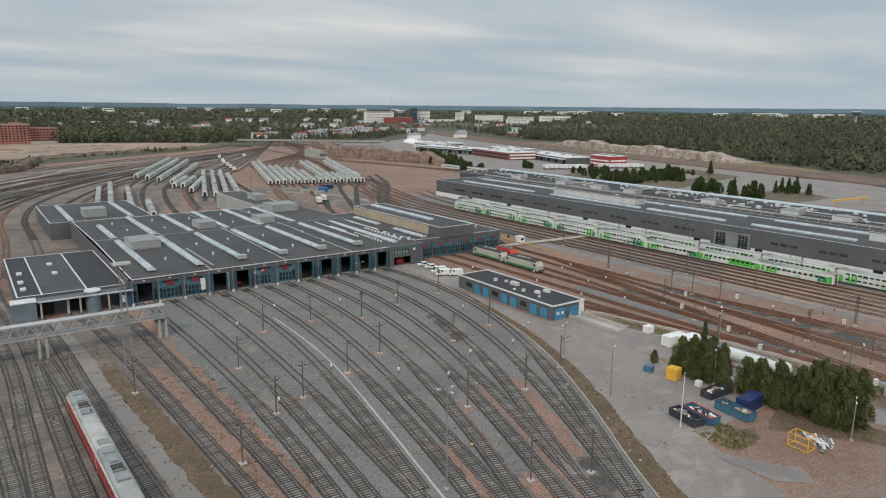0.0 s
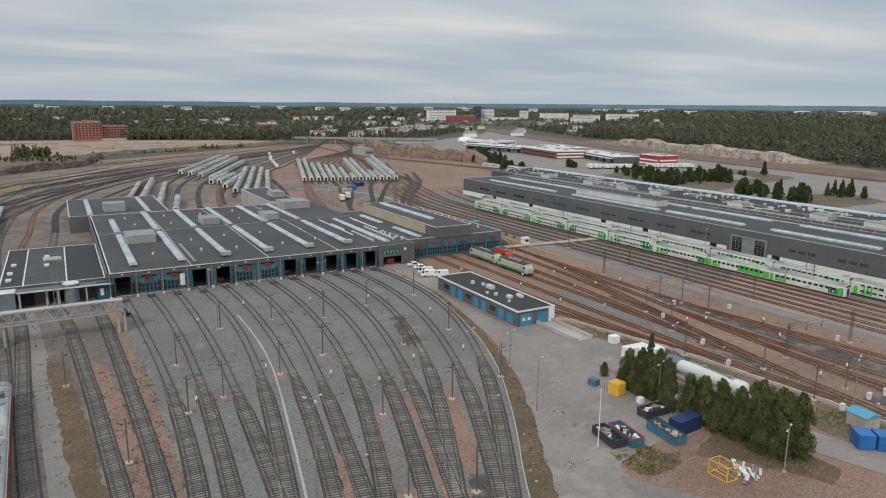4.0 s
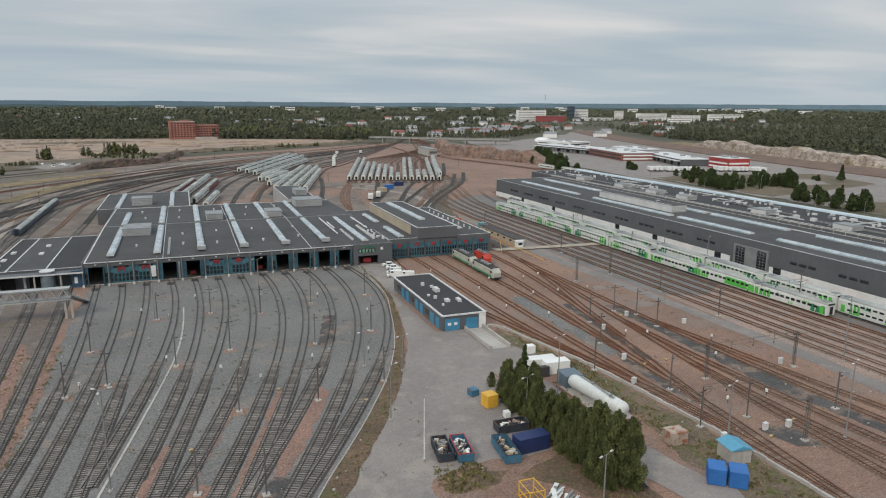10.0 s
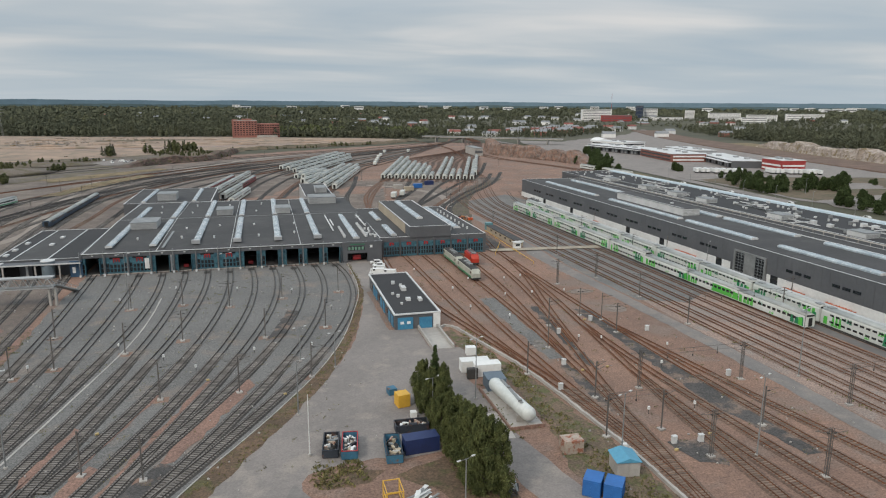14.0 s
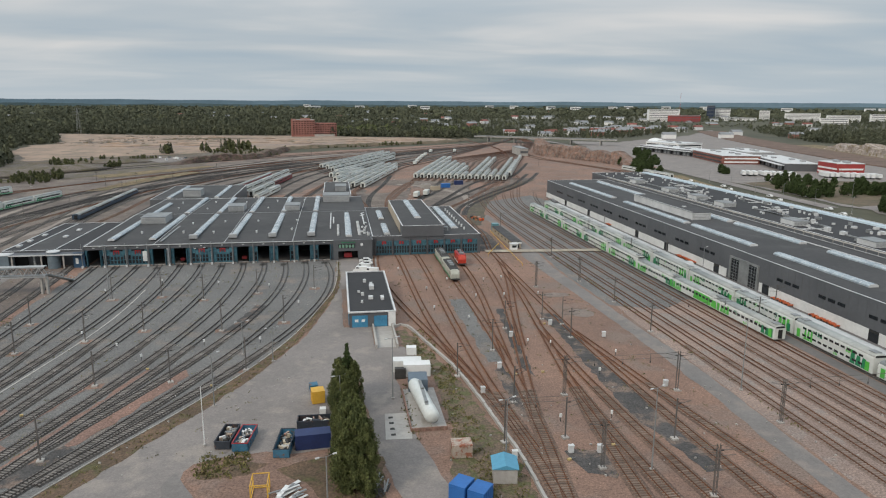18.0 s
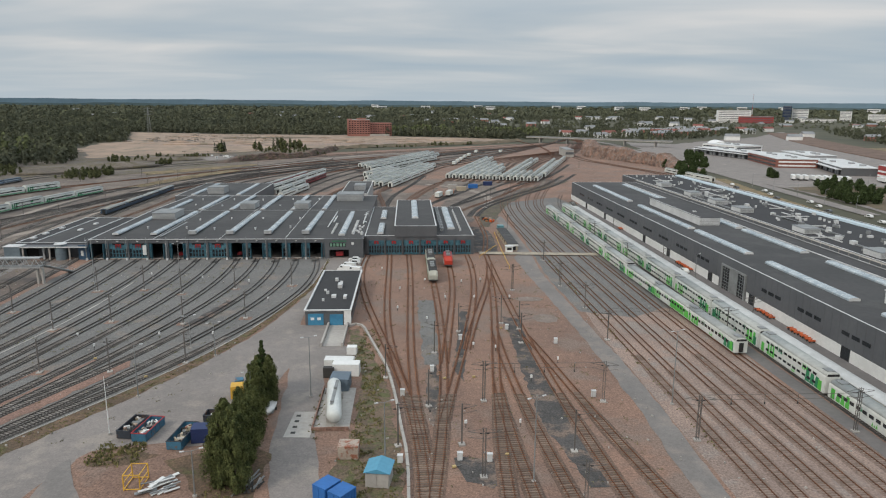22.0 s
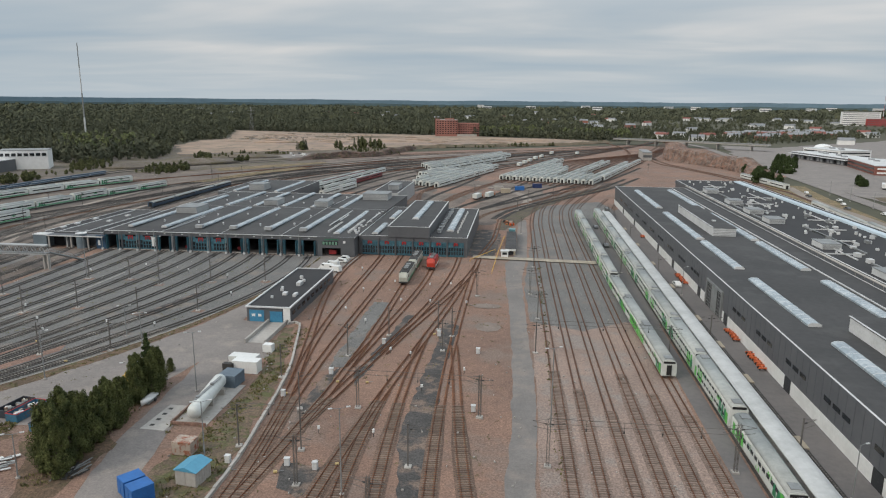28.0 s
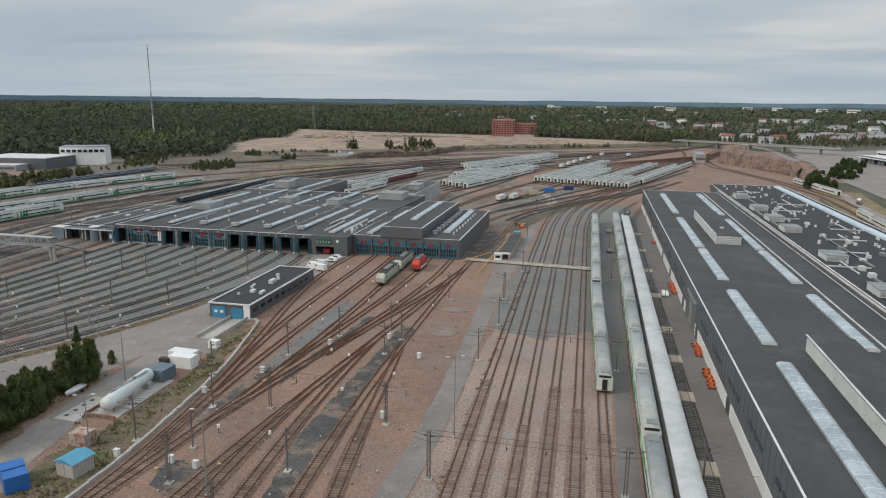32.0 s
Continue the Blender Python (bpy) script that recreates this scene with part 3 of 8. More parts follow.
rusty_track((155.1, 89.2), (154.4, 76.9), (154.4, 64.5), (155.0, 52.2), 90)
rusty_track((158.7, 125.0), (157.8, 100.8), (158.5, 76.5), (160.5, 52.4), 90)
rusty_track((166.4, 215.0), (165.7, 161.0), (164.5, 106.4), (168.5, 52.8), 90)
rusty_track((166.1, 117.3), (169.1, 95.8), (170.7, 74.4), (174.3, 53.0), 90)
track(smooth_line([(171.5, 300), (170.5, 250), (166.4, 215)]), rusty=True, upto=84)
# straight sidings by the warehouse, curving away to the west beyond it
for k, (x, xs) in enumerate(((187.8, 189.9), (192.0, 194.3), (197.0, 199.3), (202.4, 203.9), (207.3, 208.6), (211.2, 213.4))):
    far = [(2 * xs - x, -75), (xs, 65), ((x + xs) / 2, 135), (x, 205), (x - 0.5, 260), (x - 0.4, 300), (x + 3, 345), (x + 14 + 0.5 * k, 400), (x + 34, 460), (x + 62 - 3 * k, 540), (x + 92 - 4 * k, 640), (x + 118 - 5 * k, 760), (x + 128 - 5 * k, 880), (x + 120 - 5 * k, 1000)]
    track(smooth_line(far, 5), rusty=True, upto=104 - 9 * (k % 3), pale=True)
for x in (220.6, 229.1):
    track(smooth_line([(x, -100), (x, 150), (x, 300), (x + 4, 345), (x + 14, 385)], 5), upto=200)


# ---- locomotive depot ----
def skylight(x, y0, y1, z, parent, half=1.1, cap=True):
    """A raised glazed ridge along y with a ventilator box at the near end."""
    s = Geo()
    prof = [(-half, 0), (-half, 0.45), (-half * 0.55, 0.8), (half * 0.55, 0.8), (half, 0.45), (half, 0)]
    s.loft([[(x + u, y, z + w) for u, w in prof] for y in (y0, y1)])
    ob = part("skylight", s, M_GLAZE, parent, "milky glazed skylight ridge")
    bars = Geo()
    n = int((y1 - y0) / (1.7 if half < 1.3 else 3.2))
    for i in range(n + 1):
        y = y0 + (y1 - y0) * i / n
        bars.loft([[(x + u * 1.01, yy, z + w * 1.02) for u, w in prof] for yy in (y - 0.045, y + 0.045)])
    part("glazing_frame", bars, M_TRIM, ob, kind="stuff")
    if cap:
        part("ventilator", Geo().box(x - half - 0.25, x + half + 0.25, y0 - 1.7, y0 + 0.2, z, z + 1.25), M_CLAD_LIGHT, ob, "grey louvred ventilator box")
    return ob


def wall_box(name, x0, x1, y0, y1, z0, z1, parent, mat_wall, mat_roof, trim=0.35, label="", roof_label=""):
    """Four walls, a roof slab between them and an edge trim."""
    t = 0.35
    w = Geo()
    w.box(x0, x1, y0, y0 + t, z0, z1).box(x0, x1, y1 - t, y1, z0, z1).box(x0, x0 + t, y0 + t, y1 - t, z0, z1).box(x1 - t, x1, y0 + t, y1 - t, z0, z1)
    part("wall", w, mat_wall, parent, label)
    part("roof", Geo().box(x0 + t, x1 - t, y0 + t, y1 - t, z1 - 0.5, z1 - 0.12), mat_roof, parent, roof_label)
    e = Geo()
    k = trim / 2
    e.box(x0 - 0.05, x1 + 0.05, y0 - 0.05, y0 + trim, z1, z1 + 0.08).box(x0 - 0.05, x1 + 0.05, y1 - trim, y1 + 0.05, z1, z1 + 0.08)
    e.box(x0 - 0.05, x0 + trim, y0 + trim, y1 - trim, z1, z1 + 0.08).box(x1 - trim, x1 + 0.05, y0 + trim, y1 - trim, z1, z1 + 0.08)
    part("roof_edge", e, M_TRIM, parent, "pale metal roof edge")


def roof_unit(x0, x1, y0, y1, z, h, parent, material=None):
    u = part("roof_unit", Geo().box(x0, x1, y0, y1, z, z + h), material or M_CLAD_LIGHT, parent, "pale grey ventilation housing on the roof")
    part("unit_cap", Geo().box(x0 - 0.2, x1 + 0.2, y0 - 0.2, y1 + 0.2, z + h, z + h + 0.15), M_ROOF if y1 - y0 > 20 else M_STEEL, u)
    if y1 - y0 > 20:
        part("cap_edge", Geo().box(x0 - 0.25, x0 + 0.1, y0 - 0.25, y1 + 0.25, z + h + 0.15, z + h + 0.3), M_TRIM, u)
        part("cap_hatch", Geo().box((x0 + x1) / 2 - 0.6, (x0 + x1) / 2 + 0.6, y0 + 14, y0 + 15.4, z + h + 0.15, z + h + 0.5), M_TRIM, u)
    lou = Geo()
    for i in range(4):
        lou.box(x0 + 0.3, x1 - 0.3, y0 - 0.08, y0, z + 0.3 + i * (h - 0.6) / 4, z + 0.3 + i * (h - 0.6) / 4 + 0.12)
    part("louvres", lou, M_STEEL, u)
    return u


def small_vents(spots, z, parent, h=0.7, r=0.45):
    for i, (x, y) in enumerate(spots):
        v = Geo().rod((x, y, z), (x, y, z + h), r * 0.7, n=8).rod((x, y, z + h), (x, y, z + h + 0.25), r, r * 0.8, n=8)
        part("roof_vent", v, M_TRIM, parent)


M_PALEGREEN = mat("pale_green_sign", (0.16, 0.30, 0.22), (0.12, 0.24, 0.17), 0.4)
M_SLATEBLUE = mat("grey_blue_cladding", (0.17, 0.215, 0.245), (0.12, 0.155, 0.18), 0.5, big=0.3, small=1.5)
M_BLUEDARK = mat("deep_blue_cladding", (0.035, 0.085, 0.15), (0.025, 0.06, 0.11), 0.45, big=0.3, small=1.5)
depot = thing("locomotive_depot", "large dark grey locomotive depot with glazed doors and roof skylights", "depot building", (70, 203.5, 0))
HZ = 7.3
depot.location.y = 207.0
# main hall: walls, pitched roof, front colonnade
hall = Geo()
hall.box(19.4, 19.8, 204.2, 322, 0, HZ).box(20.6, 120, 321.6, 322, 0, HZ).box(119.6, 120, 208, 322, 0, HZ)
part("hall_wall", hall, M_CLAD, depot, "dark grey metal clad hall walls")
roofline = [(203.0, HZ), (266.0, HZ + 0.9), (322.2, HZ)]
r = Geo()
for (ya, za), (yb, zb) in zip(roofline, roofline[1:]):
    r.add([(20.4, ya, za), (120.2, ya, za), (120.2, yb, zb), (20.4, yb, zb), (20.4, ya, za - 0.4), (120.2, ya, za - 0.4), (120.2, yb, zb - 0.4), (20.4, yb, zb - 0.4)],
          [(0, 1, 2, 3), (7, 6, 5, 4), (0, 4, 5, 1), (2, 6, 7, 3), (1, 5, 6, 2), (3, 7, 4, 0)])
part("hall_roof", r, M_ROOF, depot, "dark bitumen roof with a shallow pitch")
e = Geo().box(20.2, 120.2, 202.9, 203.25, HZ - 0.05, HZ + 0.16).box(20.2, 120.2, 322, 322.3, HZ - 0.05, HZ + 0.16)
for x in (20.2, 43.0, 67.0, 91.0):
    for (ya, za), (yb, zb) in zip(roofline, roofline[1:]):
        w = 0.35 if x < 21 else 0.16
        e.add([(x, ya, za + 0.1), (x + w, ya, za + 0.1), (x + w, yb, zb + 0.1), (x, yb, zb + 0.1), (x, ya, za), (x + w, ya, za), (x + w, yb, zb), (x, yb, zb)], [(0, 1, 2, 3), (0, 4, 5, 1), (1, 5, 6, 2), (2, 6, 7, 3), (3, 7, 4, 0)])
part("roof_edge", e, M_TRIM, depot, "pale metal roof edge")
part("ridge_seam", Geo().box(20.5, 120, 265.8, 266.2, HZ + 0.88, HZ + 1.02), M_STEEL, depot)
part("fascia", Geo().box(19.6, 105.6, 203.0, 203.5, HZ - 1.35, HZ - 0.42), M_CLAD, depot, "dark grey fascia over the doors")
part("hall_floor", Geo().box(21, 119.6, 203.6, 321.6, 0.06, 0.12), M_DARKASPH, depot)
SKY_X = [27.3, 41.3, 55.2, 69.2, 83.4, 97.6]
for k, x in enumerate(SKY_X):
    def zr(y):
        return HZ + 0.9 - abs(y - 266) / 63 * 0.9
    y0 = 209.5 if k < 2 else 212
    for ya, yb, c in ((y0, 262, k > 1), (269, 317, False)):
        if k == 0 and ya > 260:
            yb = 300
        s = skylight(x, ya, yb, HZ + 0.55, depot, 1.15, c)
for x0, x1, y0, y1, h in ((28.5, 38.0, 244, 256, 2.6), (58.8, 65.5, 271, 281, 2.6), (83.7, 90.2, 271, 281, 2.6)):
    roof_unit(x0, x1, y0, y1, HZ + 0.6, h, depot)
rnd = random.Random(5)
small_vents([(34 + 14.1 * i + rnd.uniform(-1.5, 1.5), 222 + 13 * j + rnd.uniform(-2, 2)) for i in range(5) for j in (0, 1.6, 4.6, 6.2)], HZ + 0.35, depot)
# bays: columns, folding doors, black sheets that paint the shade inside
OPEN = {0, 3, 4, 7, 8, 9, 10, 11}
part("plinth", Geo().box(19.6, 105.6, 203.1, 203.5, 0.05, 0.35), M_CONCRETE, depot)


def door_leaf(x0, x1, y, z1, parent, bright=False):
    d = part("door_leaf", Geo().box(x0, x1, y, y + 0.12, 0.1, z1), M_TEAL, parent, "blue-green folding door leaf with glazing")
    n = 2 if x1 - x0 > 1.6 else 1
    w = (x1 - x0) / n
    for i in range(n):
        for j in range(3):
            z = 0.9 + j * (z1 - 1.2) / 3
            part("pane", Geo().box(x0 + i * w + 0.18, x0 + (i + 1) * w - 0.18, y - 0.03, y, z, z + (z1 - 1.2) / 3 - 0.25), M_TEALGLASS if bright or j == 2 else M_GLASS, d)


for k, xd in enumerate(DOORS):
    z1 = HZ - 1.35
    col = Geo().box(xd - 3.83, xd - 3.33, 202.8, 203.5, 0, HZ - 0.4)
    part("column", col, M_CLAD, depot)
    part("bollard_light", Geo().box(xd - 3.85, xd - 3.25, 200.9, 201.6, 0.05, 0.8), M_TRIM, depot)
    part("lamp_post", Geo().rod((xd - 3.55, 201.2, 0.05), (xd - 3.55, 201.2, HZ + 1.2), 0.13, 0.1, n=6), M_STEEL, depot, "slim grey lamp post before the doors")
    part("door_pad", Geo().box(xd - 1.05, xd + 1.05, 196.4 + (k * 5) % 3, 199.2 + (k * 5) % 3, 0.1, 0.16), M_UNDER, depot, "dark oil-stained pad before the door")
    part("wall_lamp", Geo().box(xd - 0.3, xd + 0.3, 202.6, 203.0, HZ - 0.7, HZ - 0.45), M_TRIM, depot)
    # fixed side lights
    for s0, s1 in ((xd - 3.35, xd - 2.2), (xd + 2.2, xd + 3.35)):
        door_leaf(s0, s1, 203.2, z1, depot, k > 2 and (2 * k + (s0 > xd)) % 3 != 1)
    if k in OPEN:
        for xl in (xd - 2.2, xd + 2.2):
            part("folded_leaf", Geo().box(xl - 0.1, xl + 0.1, 201.9, 203.2, 0.1, z1 - 0.2), M_TEAL, depot)
        # added sheet across the bay, its inner shade put into the colour
        part("bay_shadow_wall", Geo().box(xd - 3.3, xd + 3.3, 222, 222.2, 0.1, z1 + 0.5), M_DARK, depot, "added black sheet painting the shade inside the bay")
    else:
        door_leaf(xd - 2.2, xd, 203.3, z1 - 0.7, depot)
        door_leaf(xd, xd + 2.2, 203.3, z1 - 0.7, depot)
        part("door_header", Geo().box(xd - 2.2, xd + 2.2, 203.3, 203.42, z1 - 0.7, z1), M_GLASS, depot)
    sig = Geo().box(xd - 1.0, xd - 0.65, 203.05, 203.15, z1 - 1.8, z1 - 0.4).box(xd + 0.65, xd + 1.0, 203.05, 203.15, z1 - 1.8, z1 - 0.4).box(xd - 0.65, xd + 0.65, 203.05, 203.15, z1 - 0.75, z1 - 0.4).box(xd - 0.18, xd + 0.18, 203.05, 203.15, z1 - 1.5, z1 - 0.75)
    if k in (1, 2, 5, 6):
        part("bay_sign", sig, M_RED, depot, "red bay sign")
    if k in (4, 7):
        part("parked_machine", Geo().box(xd - 0.9, xd + 0.7, 206, 208, 0.7, 1.7), M_RED, depot, "red machine end inside the bay")
    if k == 3:
        part("white_panel", Geo().box(xd - 5.6, xd - 4.2, 202.95, 203.05, 1.6, 5.2), M_WHITE, depot, "white sheet in the door glazing")
        part("pale_column", Geo().box(xd + 2.5, xd + 3.1, 202.9, 203.1, 0.1, z1), M_CLAD_LIGHT, depot)
part("column", Geo().box(104.9, 105.3, 202.9, 203.5, 0, HZ - 0.4), M_CLAD, depot)
# grey block with the green lettering band and the low red opening
blk = Geo().box(105.6, 119.9, 202.6, 203.0, 3.3, HZ + 0.2).box(105.6, 107.4, 202.6, 203.0, 0, 3.3).box(114.6, 119.9, 202.6, 203.0, 0, 3.3).box(119.5, 119.9, 203.0, 208, 0, HZ + 0.2)
part("entrance_block", blk, M_CLAD, depot, "dark grey clad entrance block")
part("block_window", Geo().box(107.5, 113.6, 202.52, 202.6, 4.5, 5.9), M_GLASS, depot)
for i in range(5):
    part("green_sign_bar", Geo().box(107.7 + 1.2 * i, 108.5 + 1.2 * i, 202.42, 202.5, 4.6, 5.7), M_PALEGREEN, depot)
for i in range(7):
    part("green_sign_bar", Geo().box(108.6 + 0.75 * i, 109.15 + 0.75 * i, 202.48, 202.58, 6.35, 6.75), M_GREEN2, depot)
part("white_sign", Geo().box(115.6, 116.5, 202.5, 202.6, 5.2, 6.1), M_WHITE, depot)
# black sheet behind the opening, painted as the shade within
part("goods_opening", Geo().box(107.4, 114.6, 206.0, 206.2, 0.1, 3.3), M_DARK, depot)
part("red_vehicle_nose", Geo().box(109.6, 112.4, 204.2, 205.8, 0.6, 2.2), M_RED, depot, "red machine inside the low opening")
# low western extension with three roof strips
wall_box("ext", -7.6, 19.2, 206.6, 263, 0, 5.6, depot, M_CLAD, M_ROOF2, 0.35)
part("roof_field", Geo().box(-1.5, 9.0, 206.5, 261.5, 5.50, 5.53), M_ROOF, depot)
part("roof_strip", Geo().box(-1.9, -1.5, 206.4, 261.6, 5.5, 5.72).box(9.0, 9.4, 206.4, 261.6, 5.5, 5.72), M_TRIM, depot)
for x, y in ((-5.5, 215), (-5.5, 224), (-5, 236), (4, 232), (4, 246)):
    part("roof_hatch", Geo().box(x - 0.7, x + 0.7, y - 1.3, y + 1.3, 5.5, 6.0), M_TRIM, depot)
# two flat black sheets before the wall paint the shade of open bays
part("extension_door", Geo().box(-3.4, 0.8, 205.85, 205.98, 0.1, 4.4), M_DARK, depot)
part("extension_door", Geo().box(4.6, 10.6, 205.85, 205.98, 0.1, 4.4), M_DARK, depot)
part("teal_block", Geo().box(-9.2, -3.6, 201.6, 205.9, 0, 5.0), M_SLATEBLUE, depot, "grey-blue clad corner block with pale edge")
part("teal_block_edge", Geo().box(-9.4, -3.4, 201.4, 205.9, 5.0, 5.25), M_TRIM, depot)
part("stair_drum", Geo().rod((10.1, 203.3, 0), (10.1, 203.3, 5.7), 2.0, n=20), M_SLATEBLUE, depot, "round grey-blue stair drum")
part("drum_cap", Geo().rod((10.1, 203.3, 5.7), (10.1, 203.3, 5.95), 2.15, n=20), M_TRIM, depot)
part("blue_wall", Geo().box(16.6, 20.4, 202.6, 203.0, 0, 5.4), M_BLUEDARK, depot, "dark blue wall with a white notice")
part("white_notice", Geo().box(17.4, 18.3, 202.5, 202.6, 1.4, 3.4), M_WHITE, depot)
part("steel_post", Geo().box(3.6, 4.2, 203.0, 203.6, 0, 4.6), M_CLAD_LIGHT, depot)
part("porch", Geo().box(-3.3, 20.2, 201.3, 205.8, 4.7, 5.05), M_CLAD, depot, "flat grey canopy before the extension")
part("porch_edge", Geo().box(-3.3, 20.2, 201.1, 201.3, 4.75, 5.15), M_TRIM, depot)
for x in (-2.8, 6.5, 13.6):
    part("porch_column", Geo().box(x, x + 0.45, 201.5, 201.95, 0, 4.7), M_CONCRETE, depot)
rnd = random.Random(15)
for i in range(16):
    x, y = rnd.uniform(116.6, 119), rnd.uniform(210, 262)
    part("roof_vent", Geo().rod((x, y, HZ), (x, y, HZ + rnd.uniform(0.6, 1.1)), rnd.uniform(0.35, 0.7), n=8), M_TRIM, depot)
for x, y0, y1 in ((104.6, 224, 262), (118.2, 232, 258), (105.8, 236, 250)):
    part("roof_pipe", Geo().rod((x, y0, HZ + 0.75), (x, y1, HZ + 0.75), 0.28, n=6), M_TRIM, depot, "white roof pipe")
part("rail_pipe", Geo().box(44.4, 45.2, 207, 250, HZ + 0.2, HZ + 0.5), M_STEEL, depot)
# rear annexes
wall_box("annex", 12, 53, 322.4, 382, 0, HZ, depot, M_CLAD, M_ROOF, 0.35)
roof_unit(26.5, 35.5, 332, 342, HZ - 0.12, 3.4, depot)
for x in (20.5, 44.5):
    skylight(x, 326, 376, HZ - 0.12, depot, 1.1, False)
wall_box("rear", 100, 114.8, 322.4, 382, 0, HZ + 1.2, depot, M_CLAD_LIGHT, M_ROOF, 0.35)
roof_unit(106.5, 112.5, 338, 350, HZ + 1.08, 2.6, depot)
roof_unit(100.5, 113.5, 300, 312, HZ + 0.2, 3.4, depot)
# right wing and its raised block
wall_box("wing", 120.2, 161.8, 208.4, 281, 0, HZ + 0.1, depot, M_CLAD, M_ROOF, 0.35)
wall_box("raised", 131.5, 147.5, 208.0, 278, HZ - 0.2, 11.2, depot, M_CLAD, M_ROOF, 0.4)
part("beige_side", Geo().box(131.38, 131.48, 216, 278, HZ, 10.9), M_BEIGE, depot, "beige panelled side of the raised block")
skylight(139.5, 226, 274, 11.08, depot, 1.3, False)
for x, y0, y1 in ((111.5, 208.5, 262), (126.0, 211, 232), (126.0, 246, 266)):
    skylight(x, y0, y1, HZ + 0.2, depot, 1.2, False)
skylight(154.0, 222, 276, HZ, depot, 1.4, False)
for i in range(9):
    roof_unit(149.4, 150.6, 218 + 6.4 * i, 220.4 + 6.4 * i, HZ, 1.1, depot, M_TRIM)
    part("roof_vent", Geo().rod((157.4, 219 + 6 * i, HZ), (157.4, 219 + 6 * i, HZ + 1.1), 0.35, n=8), M_TRIM, depot)
for i in range(11):
    part("roof_vent", Geo().rod((115.6, 212 + 2.6 * i, HZ), (115.6, 212 + 2.6 * i, HZ + 1.0), 0.55, 0.6, n=8), M_TRIM, depot)
for i in range(10):
    part("roof_vent", Geo().rod((107.6, 212 + 2.2 * i, HZ), (107.6, 212 + 2.2 * i, HZ + 0.9), 0.4, 0.5, n=8), M_TRIM, depot)
for k in range(6):
    xa = 121.6 + k * 6.6
    part("column", Geo().box(xa - 0.55, xa - 0.15, 207.8, 208.3, 0, HZ - 0.5), M_CLAD, depot)
    for j in range(3):
        door_leaf(xa + 0.1 + j * 2.0, xa + 2.0 + j * 2.0, 208.2, HZ - 1.7, depot)
    part("bay_sign", Geo().box(xa + 2.2, xa + 2.8, 208.0, 208.1, HZ - 3.0, HZ - 1.8).box(xa + 2.8, xa + 3.2, 208.0, 208.1, HZ - 2.2, HZ - 1.8).box(xa + 3.2, xa + 3.8, 208.0, 208.1, HZ - 2.9, HZ - 1.9), M_RED, depot, "red bay sign")

# ---- warehouse ----
M_BEIGELIGHT = mat("pale_beige_panels", (0.46, 0.43, 0.385), (0.36, 0.335, 0.30), 0.6, big=0.2, small=1.2)
wh = thing("train_warehouse", "long dark grey maintenance hall with skylights on a flat roof", "warehouse", (236.5, 150, 0))
W0, W1, WY0, WY1, WZ = 236.2, 275.2, -90, 364, 10.4
wall_box("nave", W0, W1, WY0, WY1, 0, WZ, wh, M_CLAD, M_ROOF, 0.3)
part("white_plinth", Geo().box(W0 - 0.12, W0 - 0.01, WY0, 146, 0.05, 2.9).box(W0 - 0.12, W0 - 0.01, 164, WY1, 0.05, 2.9), M_WHITE, wh, "white painted lower wall band")
part("gate_frame", Geo().box(W0 - 0.5, W0 - 0.02, 146.5, 147.3, 0, 7.9).box(W0 - 0.5, W0 - 0.02, 161.4, 162.2, 0, 7.9).box(W0 - 0.5, W0 - 0.02, 147.3, 161.4, 7.3, 7.9), M_STEEL, wh)
for ya in (147.3, 157.1):
    gl = part("gate_glass", Geo().box(W0 - 0.2, W0 - 0.05, ya, ya + 4.3, 0.1, 7.3), M_GLASS, wh, "dark glazed gate side")
    for q in range(7):
        part("glazing_bar", Geo().box(W0 - 0.26, W0 - 0.2, ya, ya + 4.3, 0.6 + q, 0.7 + q), M_STEEL, gl)
    for q in (1.4, 2.8):
        part("glazing_bar", Geo().box(W0 - 0.26, W0 - 0.2, ya + q, ya + q + 0.1, 0.1, 7.3), M_STEEL, gl)
part("gate_panel", Geo().box(W0 - 0.25, W0 - 0.05, 151.6, 157.1, 0.1, 7.3), M_STEEL, wh, "grey steel gate leaf")
for y in range(-80, 360, 3):
    if not 144 < y < 166:
        part("wall_rib", Geo().box(W0 - 0.05, W0, y, y + 0.08, 3.0, WZ), M_CLAD, wh)
for y in (-40, 20, 62, 98, 141, 168.5, 205, 232, 290, 326):
    part("service_door", Geo().box(W0 - 0.2, W0 - 0.1, y, y + 3.2, 0.06, 3.0), M_GLASS, wh, "dark glazed service door")
for y in list(range(-70, 140, 18)) + list(range(172, 350, 18)):
    for i in range(3):
        part("slit_window", Geo().box(W0 - 0.09, W0 - 0.02, y + i * 3.6, y + i * 3.6 + 2.7, 5.6, 6.5), M_GLASS, wh)
for x, spans in ((245.2, ((-60, -16), (0, 42), (54, 100.3), (111.7, 151.3), (164, 203), (208.5, 267), (282, 345))), (264.1, ((-50, -6), (10, 52), (60, 100), (112.5, 151.6), (165, 204.5), (209, 267.5), (282.5, 350)))):
    for a, b in spans:
        skylight(x, a, b, WZ - 0.12, wh, 1.45, False)
for y0, y1 in ((216, 272), (40, 110)):
    roof_unit(251.4, 259.6, y0, y1, WZ - 0.12, 3.0, wh, M_TRIM)
part("roof_gutter", Geo().box(267.3, 267.6, WY0, 360, WZ - 0.12, WZ + 0.15), M_TRIM, wh)
